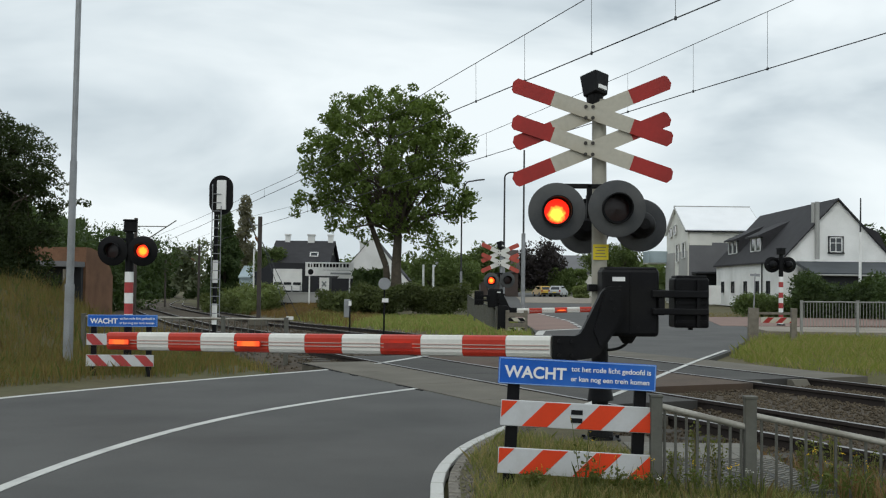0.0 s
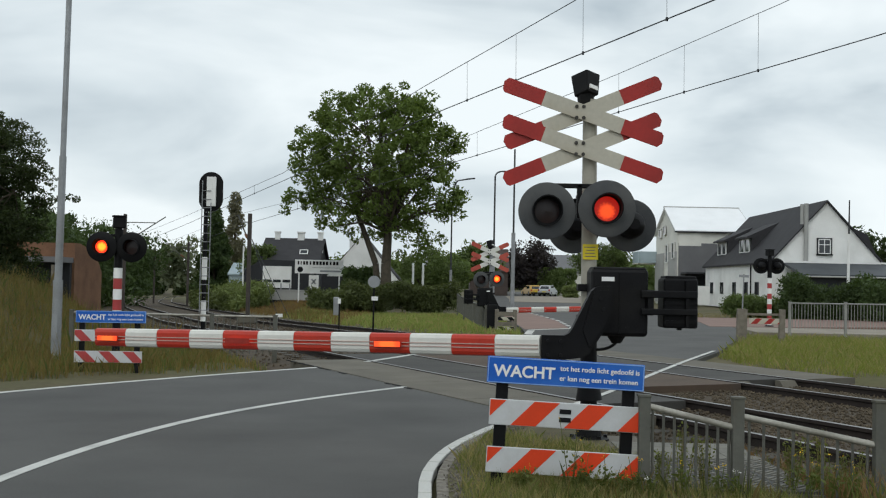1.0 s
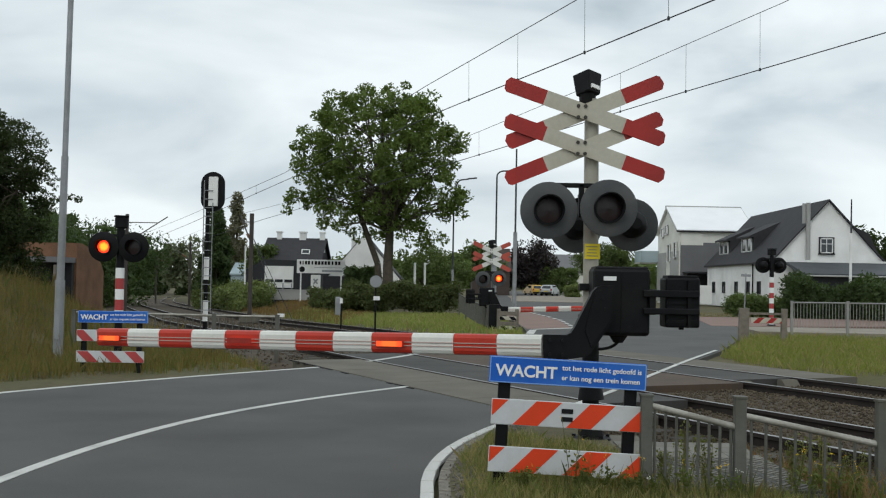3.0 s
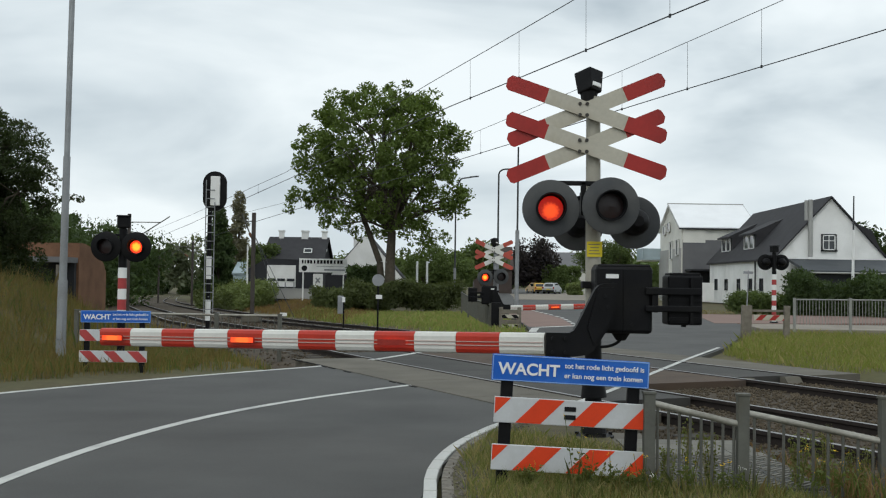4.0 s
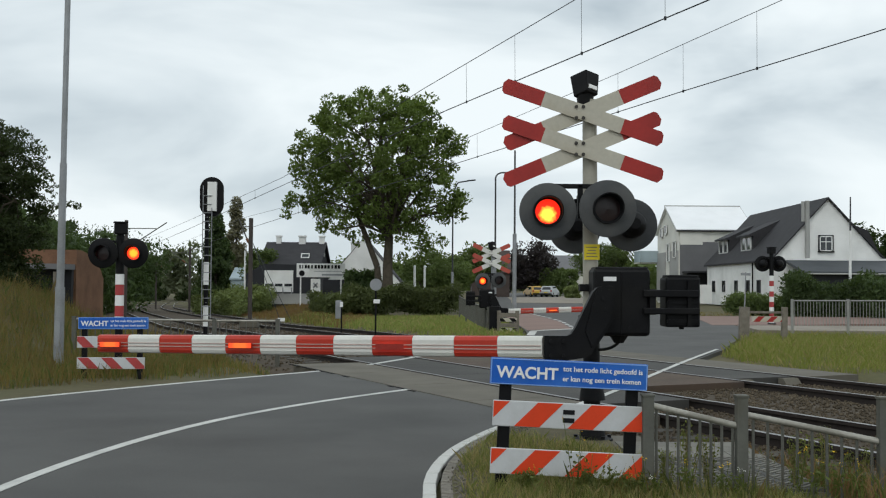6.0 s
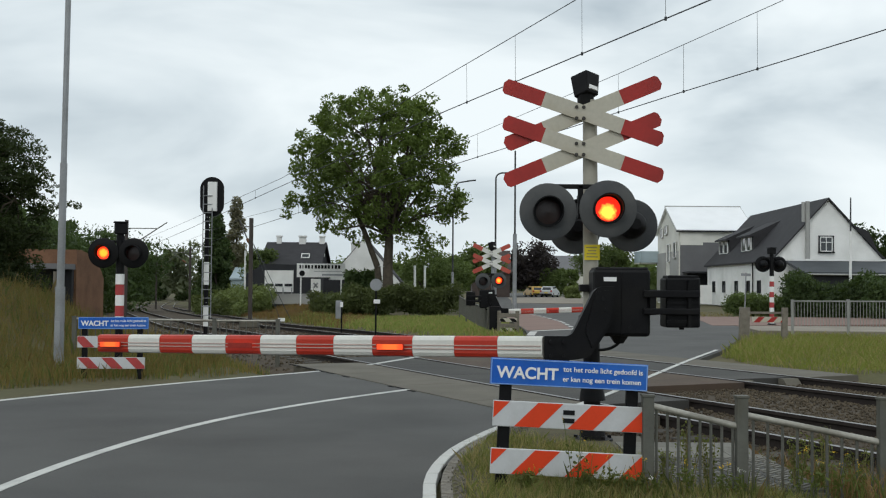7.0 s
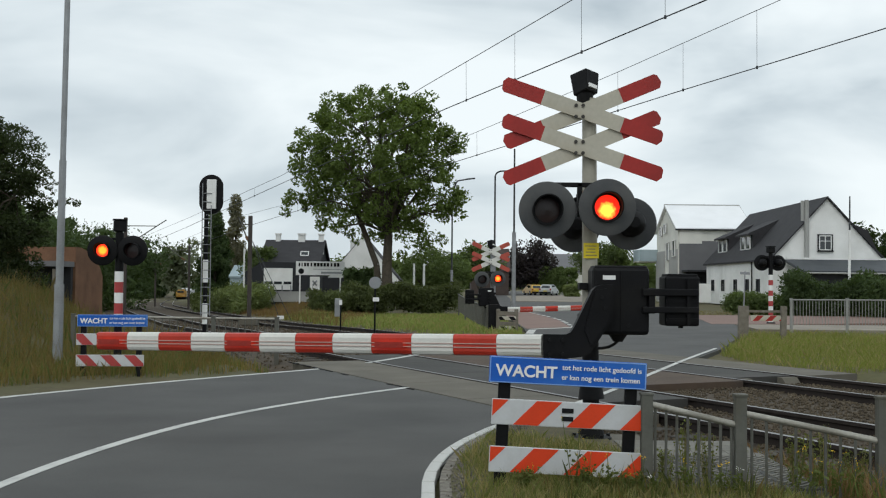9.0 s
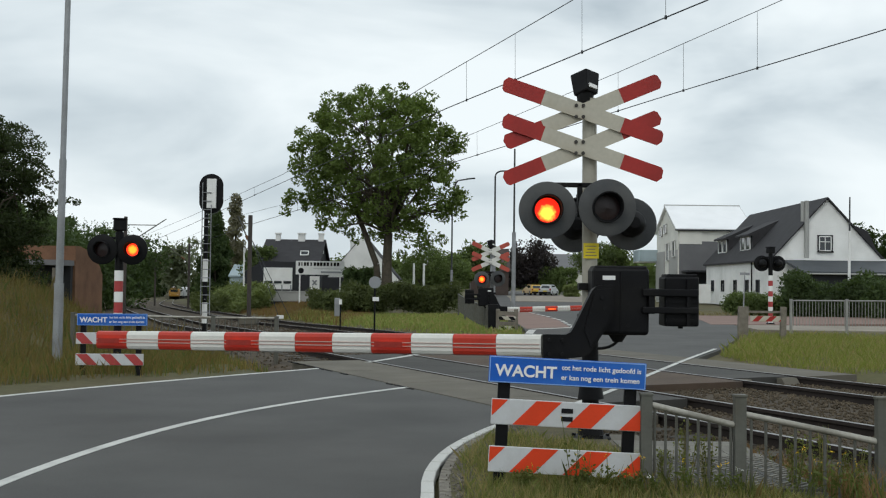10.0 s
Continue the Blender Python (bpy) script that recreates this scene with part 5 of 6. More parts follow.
conical(pose(-21.0, 98, -0.5), 8.3, 1.4, LEAF_DARK, "dark upright conifer behind the signal", 51, n=120)
conical(pose(-20.3, 104, -0.5), 10.4, 1.0, LEAF_PALE, "tall thin poplar with windblown pale leaves", 52, n=60)
conical(pose(-21.4, 100, -0.5), 8.8, 1.0, LEAF_DARK, "dark upright conifer behind the signal", 53)
tree(pose(-15.2, 88, 0), [((0, 0, 3.1), (1.5, 1.4, 1.3)), ((0.7, 0, 3.9), (0.7, 0.7, 0.7))], [(0, 0, 0, 0.14), (0, 0, 2.6, 0.08)], 40, 110, 0.12, 0.55, LEAF_HEDGE, "green garden tree beside the dark house", 54)
tree(pose(-1.2, 95, 0.3), [((0, 0, 2.6), (2.6, 2, 1.6)), ((1.6, 0, 2.2), (2.0, 2, 1.5))], [(0, 0, 0, 0.25), (0, 0, 3, 0.15)], 90, 180, 0.12, 0.8, LEAF_HEDGE, "round green tree behind the hedge", 55)
tree(pose(4.4, 125, 0.5), [((0, 0, 3.7), (2.2, 2, 2.2)), ((-2.6, 0, 2.8), (1.8, 2, 1.8))], [(0, 0, 0, 0.25), (0, 0, 3, 0.15)], 70, 80, 0.24, 1.0, LEAF_HEDGE, "grey-green trees at the far bend of the road", 56)
tree(pose(12.6, 156, 0.3) @ Matrix.Scale(1.22, 4), [((0, 0, 3.9), (2.9, 2.2, 2.7)), ((-1.4, 0, 2.6), (2.2, 2, 2.0)), ((1.0, 0, 3.0), (1.8, 2, 2))], [(0, 0, 0, 0.3), (0, 0, 3, 0.2)], 110, 80, 0.22, 1.0, LEAF_PURPLE, "dark copper-leaved tree near the parked cars", 57)
tree(pose(17.6, 118, 0.5), [((0, 0, 3.2), (2.2, 2, 2.0)), ((-1.6, 0, 4.2), (1.4, 1.4, 1.4)), ((1.1, 0, 4.6), (2.0, 1.8, 1.7))], [(0, 0, 0, 0.25), (0, 0, 3, 0.15)], 110, 110, 0.15, 0.9, LEAF_HEDGE, "green garden tree beside the grey house", 58)
tree(pose(37.5, 96, 0.3), [((0, 0, 4.2), (3.4, 2.4, 2.6)), ((-2.6, 0, 5.4), (1.3, 1.3, 1.2))], [(0, 0, 0, 0.25), (0, 0, 3, 0.15)], 80, 80, 0.22, 1.0, LEAF_DARK, "dark green tree behind the white house", 59)
tree(pose(44, 84, 0.3), [((0, 0, 3.9), (4.0, 2.4, 2.8))], [(0, 0, 0, 0.25), (0, 0, 3, 0.15)], 70, 80, 0.22, 1.0, LEAF_DARK, "dark green tree behind the white house", 60)


def hedge(name, a, b, w, h, label, seed, material=None, n=None, ragged=0.18, size=0.09, z=0.0, clump=0.4):
    r = np.random.RandomState(seed)
    a, b = np.array(a, float), np.array(b, float)
    L = np.linalg.norm(b - a)
    n = n or int(L * h * w * 5)
    t = r.rand(n)
    nrm = np.array([-(b - a)[1], (b - a)[0]]) / L
    q = a + (b - a) * t[:, None] + nrm * r.uniform(-w / 2, w / 2, n)[:, None]
    zz = z + (h - 0.15) * r.rand(n) ** 0.8 + ragged * np.sin(t * L * 1.7 + seed) * r.rand(n)
    ob = leaves(name, np.stack([q[:, 0], q[:, 1], zz], 1), clump, 70, size, material or LEAF_HEDGE, seed, core=0.15)
    return tagged(ob, label, "hedge")


hedge("hedge", (-8.2, 67.5), (-5.0, 69), 2.0, 1.15, "low rounded end of the ragged field hedge", 78, material=LEAF_BRAMBLE, n=230, ragged=0.35, size=0.07, z=-0.1, clump=0.45)
hedge("hedge", (-6.2, 69), (0.8, 71), 2.0, 1.5, "long ragged green hedge across the field", 71, material=LEAF_BRAMBLE, n=560, ragged=0.4, size=0.07, z=-0.1, clump=0.5)
hedge("hedge", (-6.9, 77), (-4.9, 77), 1.6, 2.5, "tall dark hedge beneath the ash tree", 72, LEAF_DARK, n=160, size=0.14, clump=0.6)
hedge("hedge", (13.9, 155), (19.2, 155), 1.8, 4.0, "clipped dark green garden hedge", 73, LEAF_HEDGE, n=220, ragged=0, size=0.12, z=0.25, clump=0.5)
hedge("hedge", (15.2, 134), (16.9, 134), 1.2, 1.5, "low rounded light green shrub", 74, LEAF_LIGHT, n=60, size=0.10, z=0.2)
hedge("hedge", (17.0, 64), (21.5, 62), 1.8, 1.0, "loose green shrubs before the white house", 75, n=260, size=0.07, z=0.1, clump=0.5)
hedge("hedge", (19.2, 60), (25.5, 58), 2.2, 1.9, "tall garden shrubs before the white house", 76, LEAF_DARK, n=520, ragged=0.7, size=0.075, z=0.0, clump=0.55)
hedge("hedge", (22.5, 57), (27.0, 57), 2.0, 1.9, "bushy garden shrubs behind the railing", 77, LEAF_DARK, n=320, ragged=0.8, size=0.065, z=0.0, clump=0.5)


# ---- houses ----
def window(root, c, w, h, face, frame_mat=WHITE, bars=True, sill=None):
    """A framed window; face: degrees about z (0 looks to -y)."""
    bm = B()
    f = 0.07
    for x, z, sx, sz in ((0, h / 2 - f / 2, w, f), (0, -h / 2 + f / 2, w, f), (-w / 2 + f / 2, 0, f, h), (w / 2 - f / 2, 0, f, h)):
        box(bm, (x, -0.03, z), (sx, 0.10, sz))
    win = part("window", bm, frame_mat, root)
    win.matrix_basis = pose(*c, 0, 0, face)
    if bars:
        part("mullion", box(B(), (0, -0.03, 0), (0.05, 0.07, h - 2 * f)), frame_mat, win)
        part("transom", box(B(), (0, -0.034, h * 0.12), (w - 2 * f, 0.07, 0.05)), frame_mat, win)
    bm = B()
    box(bm, (0, 0.0, 0), (w - f, 0.03, h - f))
    part("pane", bm, GLASS_DARK, win)
    if sill:
        bm = B()
        box(bm, (0, -0.06, -h / 2 - 0.06), (w + 0.25, 0.2, 0.09))
        part("sill", bm, sill, win)
    return win


def gable_house(root, x0, x1, y0, y1, eave, ridge, wall, roof, along="y", over=0.25, thick=0.16, z0=-0.3):
    bm = B()
    if along == "y":
        xm = (x0 + x1) / 2
        prism(bm, [(x0, z0), (x1, z0), (x1, eave), (xm, ridge), (x0, eave)], "y", y0, y1)
    else:
        ym = (y0 + y1) / 2
        prism(bm, [(y0, z0), (y1, z0), (y1, eave), (ym, ridge), (y0, eave)], "x", x0, x1)
    part("wall", bm, wall, root)
    for k in (-1, 1):
        bm = B()
        if along == "y":
            xm, e = (x0 + x1) / 2, (x1 if k > 0 else x0)
            sl = (ridge - eave) / abs(e - xm)
            prism(bm, [(xm, ridge + 0.02), (e + k * over, eave - sl * over + 0.02), (e + k * over, eave - sl * over + thick), (xm, ridge + thick)], "y", y0 - over, y1 + over)
        else:
            ym, e = (y0 + y1) / 2, (y1 if k > 0 else y0)
            sl = (ridge - eave) / abs(e - ym)
            prism(bm, [(ym, ridge + 0.02), (e + k * over, eave - sl * over + 0.02), (e + k * over, eave - sl * over + thick), (ym, ridge + thick)], "x", x0 - over, x1 + over)
        part("roof", bm, roof, root)


def farther(k):
    """Moves a thing k times as far from the road's near end, and enlarges it."""
    return Matrix.Translation((0, 0, 1.5)) @ Matrix.Scale(k, 4) @ Matrix.Translation((0, 0, -1.5))


def chimney(root, x, y, z0, z1, w, material):
    bm = B()
    box(bm, (x, y, (z0 + z1) / 2), (w, w, z1 - z0))
    box(bm, (x, y, z1), (w + 0.12, w + 0.12, 0.12))
    part("chimney", bm, material, root)


white_house = thing("house", pose(0, 0, 0.35), "white rendered house with a steep dark tiled roof and dormers", "house")
gable_house(white_house, 24.55, 32.75, 80, 100, 3.45, 7.9, WALL_WHITE, ROOF_DARK)
bm = B()
for x, z, w, h in ((0, 0.60, 1.15, 0.08), (0, -0.60, 1.15, 0.08), (-0.52, 0, 0.09, 1.2), (0.52, 0, 0.09, 1.2)):
    box(bm, (28.5 + x, 79.95, 4.57 + z), (w, 0.12, h))
part("window_surround", bm, WALL_DARK, white_house)
window(white_house, (28.5, 79.97, 4.57), 0.95, 1.12, 0, sill=BLACK)
bm = B()
rod(bm, (27.05, 79.75, 3.2), (27.05, 79.75, 7.75), 0.17, seg=12)
rod(bm, (26.75, 79.8, 6.2), (26.75, 79.8, 7.7), 0.13, seg=12)
part("flue_pipe", bm, WALL_PALE, white_house)
for y in (89.5, 96.8):
    bm = B()
    prism(bm, [(25.3, 4.2), (25.3, 5.5), (24.9, 5.45), (24.9, 5.6), (27.6, 6.85), (27.6, 6.0)], "y", y - 1.9, y + 1.9)
    part("dormer", bm, ROOF_DARK, white_house)
    for dy in (-0.75, 0.75):
        window(white_house, (25.25, y + dy, 4.9), 1.35, 1.15, 270, bars=False)
for y in (83.5, 86.5, 90, 94, 97.5):
    window(white_house, (24.53, y, 1.35), 0.8, 1.0, 270, frame_mat=WALL_DARK, bars=False)
bm = B()
rod(bm, (24.4, 84.8, 0), (24.4, 84.8, 3.4), 0.06, seg=8)
part("drainpipe", bm, BLACK, white_house)
bm = B()
prism(bm, [(29.5, 3.2), (29.5, 5.6), (31.5, 6.3), (32.9, 5.7), (33.75, 3.9), (33.75, 3.2)], "y", 83, 91)
part("wing_roof", bm, ROOF_DARK, white_house, "dark roof of the rear wing")
annex = thing("annex", pose(0, 0, 0.35), "low dark-roofed annex along the gable of the white house", "annex")
bm = B()
prism(bm, [(75.5, 2.2), (79.7, 3.1), (79.7, 3.3), (75.5, 2.4)], "x", 25.4, 34.2)
part("roof", bm, ROOF_ANNEX, annex)
bm = B()
box(bm, (30.0, 77.8, 1.05), (8.2, 3.8, 2.6))
part("wall", bm, WALL_DARK, annex)
part("gutter", rod(B(), (25.4, 75.42, 2.24), (34.2, 75.42, 2.24), 0.06, seg=8), WALL_PALE, annex, "pale gutter")
part("flashing", box(B(), (29.8, 79.62, 3.38), (8.6, 0.12, 0.14)), WHITE, annex, "white flashing strip")

grey_house = thing("house", pose(0, 0, 0.31) @ Matrix.Scale(1.08, 4), "tall house with pale metal roof and grey cladding", "house")
gable_house(grey_house, 20.9, 27.4, 95.5, 105, 6.35, 8.65, WALL_CREAM, ROOF_LIGHT, along="x")
bm = B()
box(bm, (24.3, 95.45, 2.55), (6.6, 0.12, 5.4))
part("cladding", bm, WALL_GREY, grey_house)
for x in (20.62, 27.68):
    part("verge", rod(B(), (x, 95.25, 6.30), (x, 100.25, 8.74), 0.05, seg=8), WALL_PALE, grey_house)
part("ridge", rod(B(), (20.6, 100.25, 8.84), (27.7, 100.25, 8.84), 0.05, seg=8), WALL_PALE, grey_house)
part("gutter", rod(B(), (20.6, 95.2, 6.24), (27.7, 95.2, 6.24), 0.07, seg=8), WALL_DARK, grey_house)
bm = B()
box(bm, (22.0, 95.40, 5.6), (2.0, 0.1, 1.2))
part("cladding_step", bm, WALL_CREAM, grey_house)
bm = B()
box(bm, (20.86, 97.3, 2.2), (0.1, 3.4, 4.6))
part("cladding", bm, WALL_PALE, grey_house)
bm = B()
box(bm, (20.86, 103.0, 2.2), (0.1, 4.0, 4.6))
part("cladding", bm, WALL_PALE, grey_house)
for y, z, h in ((96.8, 4.6, 1.5), (99.5, 4.4, 1.7), (100.6, 6.6, 0.9), (102.6, 6.4, 0.9), (100.2, 1.2, 2.2)):
    window(grey_house, (20.80, y, z), 1.1, h, 270, bars=False)
bm = B()
box(bm, (24.0, 94.2, 2.55), (5.6, 2.4, 0.14))
part("carport_roof", bm, WALL_DARK, grey_house)
bm = B()
box(bm, (24.2, 95.36, 1.4), (5.2, 0.1, 2.1))
part("garage_door", bm, WALL_DARK, grey_house)
bm = B()
box(bm, (20.0, 106.5, 3.6), (1.8, 3.0, 0.14))
part("balcony", bm, WALL_CREAM, grey_house)
bm = B()
box(bm, (19.1, 106.0, 4.2), (0.05, 3.4, 1.1))
box(bm, (20.0, 104.6, 4.2), (1.8, 0.05, 1.1))
part("balustrade", bm, PALE_BLUE, grey_house, "frosted glass balcony screen")
bm = B()
box(bm, (23.4, 97.0, 1.0), (1.6, 0.15, 1.7))
tagged(part("garden_wall", bm, WALL_WHITE), "low white garden wall beside the grey house", "garden wall")

shop = thing("house", pose(0, 0, 0.1), "dark-roofed house with three white chimneys", "house")
gable_house(shop, -14.9, -10.3, 87, 95, 3.0, 4.95, WALL_DARK, ROOF_DARK, along="x")
for x, w in ((-14.1, 0.40), (-12.1, 0.55), (-10.45, 0.42)):
    chimney(shop, x, 90.9, 3.9, 5.6, w, WALL_WHITE)
window(shop, (-11.5, 88.2, 3.85), 0.7, 0.5, 0, bars=False).rotation_euler.x = radians(-40)
bm = B()
prism(bm, [(-15.6, -0.2), (-10.4, -0.2), (-10.4, 2.6), (-11.2, 3.05), (-14.2, 3.1), (-15.6, 2.3)], "y", 84, 87.3)
part("front_building", bm, WALL_DARK, shop)
bm = B()
box(bm, (-13.0, 83.95, 1.75), (2.25, 0.12, 1.7))
part("garage_door", bm, WHITE, shop, "white garage doors")
for k in range(3):
    part("door_light", box(B(), (-13.75 + 0.75 * k, 83.87, 1.45), (0.6, 0.05, 0.2)), GLASS_DARK, shop)
for k in range(4):
    part("gate_post", box(B(), (-14.0 + 0.68 * k, 83.7, 0.75), (0.08, 0.08, 1.0)), GALV, shop)
bm = B()
box(bm, (-10.1, 83.8, 1.15), (0.75, 0.12, 1.6))
part("notice_panel", bm, WHITE, shop, "white notice panel with grey symbol")
bm = B()
box(bm, (0, 0, 0), (0.12, 0.02, 0.5), (0, 40, 0))
box(bm, (0, 0, 0), (0.12, 0.02, 0.5), (0, -40, 0))
sym = part("symbol", bm, GALV, shop)
sym.matrix_basis = pose(-10.1, 83.72, 1.45)
bm = B()
box(bm, (-8.7, 85.5, 0.9), (1.9, 1.0, 2.0))
part("porch", bm, WALL_DARK, shop)

bm = B()
box(bm, (0, 0, 0), (3.9, 0.22, 0.75))
box(bm, (0, 0, 0.40), (4.0, 0.30, 0.08))
tagged(part("garden_wall", bm, WALL_PALE), "low pale wall before the dark house", "garden wall").matrix_basis = pose(-11.65, 83.0, 0.45)
gable = thing("house", pose(0, 0, 0.1), "white gabled house partly hidden behind trees", "house")
gable_house(gable, -10.2, -3.8, 92, 100, 1.7, 5.5, WALL_WHITE, ROOF_DARK, over=0.04, thick=0.07)
chimney(gable, -8.1, 96, 3.6, 5.3, 0.6, WALL_WHITE)

board = thing("company_sign", pose(-9.2, 79.5, 0.1), "long white company signboard on posts before the dark house", "signboard")
bm = B()
box(bm, (0, 0, 2.55), (3.6, 0.08, 1.02), bev=0.01)
panel = part("panel", bm, WHITE, board)
bm = B()
x = -1.62
for w in (0.16, 0.10, 0.42, 0.16, 1.2, 0.16, 0.46):
    n = max(1, int(w / 0.2))
    for k in range(n):
        box(bm, (x + (k + 0.5) * w / n, -0.05, 2.82), (w / n * 0.72, 0.02, 0.26))
    x += w + 0.07
part("print_bars", bm, BLACK_MATT, panel)
bm = B()
box(bm, (0.55, -0.05, 2.48), (2.1, 0.02, 0.03))
box(bm, (0.85, -0.05, 2.23), (1.55, 0.02, 0.13))
part("print_bars", bm, GALV, panel)
bm = B()
lathe(bm, [(0.15, -0.01), (0.21, -0.01), (0.21, 0.01), (0.15, 0.01)], pose(-1.4, -0.05, 2.33, 90), 20)
part("emblem", bm, BLACK_MATT, panel)
for x in (-1.5, 1.5):
    bm = B()
    box(bm, (x, 0.06, 1.2), (0.1, 0.06, 2.6))
    part("post", bm, WHITE, board)

sheds = thing("shed", pose(0, 0, 0), "low pale blue metal shed beyond the embankment", "shed")
gable_house(sheds, -19.2, -16.7, 96, 101, 2.0, 3.0, PALE_BLUE, PALE_BLUE, along="x", over=0.1)
brick = thing("shed", pose(0, 0, 0), "brown brick shed with a rounded gable in tall grass", "shed")
bm = B()
prism(bm, [(45, -0.3), (48.6, -0.3), (48.6, 1.75), (48.2, 2.15), (47.4, 2.55), (46.3, 2.85), (45.6, 2.95), (45, 2.95)], "x", -18.6, -15.5)
part("wall", bm, BRICK_WALL, brick)
bm = B()
box(bm, (-17.4, 44.1, 2.22), (3.7, 1.9, 0.22))
part("lean_to_roof", bm, WALL_GREY, brick)
# near-black wall added for the shade under the open lean-to roof
bm = B()
box(bm, (-17.4, 44.85, 1.0), (3.6, 0.25, 2.2))
part("back_wall", bm, WALL_DARK, brick)
for x in (-18.9, -17.3, -15.75):
    bm = B()
    rod(bm, (x, 43.2, -0.1), (x, 43.2, 2.0), 0.07, seg=8)
    part("post", bm, WOOD, brick)
far_house = thing("house", farther(1.24) @ pose(0, 0, 0.7), "small pale house with grey roof beyond the parked cars", "house")
gable_house(far_house, 12.1, 17.4, 128, 136, 2.6, 4.6, WALL_CREAM, WALL_GREY, along="x")
bm = B()
prism(bm, [(0, 0), (1.5, 0), (0.75, 1.1)], "y", 0, 1.0)
gx = part("gable", bm, WALL_WHITE, far_house)
gx.matrix_basis = pose(12.1, 127.2, 2.6)
DULL_BROWN = mat("dull_brown_tiles", (0.062, 0.046, 0.040), 0.85, var=0.25, scale=1.2, fine=14, bump=0.2)
red_house = thing("house", pose(0, 0, 0.5), "dull brown roofed house behind the far signal", "house")
gable_house(red_house, 3.6, 8.5, 140, 148, 3.0, 5.8, DULL_BROWN, DULL_BROWN, along="x")
window(red_house, (4.6, 141.3, 4.2), 0.7, 0.7, 0, bars=False)


# ---- small things ----
def pole_thing(name, m, h, r, label, category, material=GALV):
    root = thing(name, m, label, category)
    bm = B()
    rod(bm, (0, 0, -0.2), (0, 0, h), r, r * 0.8, 10)
    part("pole", bm, material, root, smooth=True)
    return root


flag = pole_thing("flagpole", pose(22.72, 60, 0.1, 0, 0.5, 0), 4.7, 0.085, "slim flagpole in the garden, white below and dark above", "flagpole", WHITE)
part("upper_pole", rod(B(), (0, 0, 4.7), (0, 0, 6.6), 0.05, 0.035, 10), DARK_POLE, flag, "thin dark upper pole", smooth=True)
street = pole_thing("street_name_sign", pose(15.4, 55, 0.0, 0, 2, 0), 2.35, 0.035, "thin grey pole with a small street sign", "street sign")
bm = B()
box(bm, (0, 0, 2.25), (0.5, 0.03, 0.13))
part("plate", bm, GALV, street)
disc = pole_thing("road_sign", pose(-2.05, 32, 0), 1.75, 0.03, "round road sign seen from behind on a thin pole", "road sign", BLACK)
bm = B()
rod(bm, (0, -0.03, 1.55), (0, -0.05, 1.55), 0.18, seg=28)
part("disc", bm, GALV, disc)
bm = B()
box(bm, (0.03, -0.04, 1.05), (0.19, 0.02, 0.12))
part("plate", bm, WHITE, disc)
marker = pole_thing("distance_marker", pose(-3.65, 38, 0), 0.95, 0.03, "low dark marker post in the grass", "marker post", BLACK)
bm = B()
box(bm, (0, -0.03, 0.85), (0.1, 0.06, 0.18))
part("plate", bm, WHITE, marker)
bm = B()
box(bm, (0, 0, 0.4), (0.26, 0.2, 0.85), bev=0.03)
tagged(part("trackside_box", bm, GALV), "grey trackside equipment box in the grass", "equipment box").matrix_basis = pose(-4.95, 50, 0)
for x, y in ((-2.4, 86), (-1.6, 86)):
    pole_thing("garden_pole", pose(x, y, 0), 3.2, 0.11, "pale pole behind the hedge", "pole", WHITE)
pole_thing("garden_pole", pose(-16.4, 88, -0.3), 4.6, 0.09, "pale pole beside the embankment", "pole", WHITE)
for dx in (0.35, 0.75):
    bm = B()
    rod(bm, (-8.25, 46, 3.3), (-8.25 + 0.9 + dx * 1.2, 45.5, -0.1), 0.014, seg=6)
    tagged(part("guy_wire", bm, WIRE), "slanting guy wire of the overhead mast", "guy wire", "guy wires")
bm = B()
box(bm, (-6.62, 43.5, 0.12), (0.28, 0.06, 0.14))
tagged(part("trackside_plate", bm, WHITE), "small white trackside plate in the grass", "trackside plate")


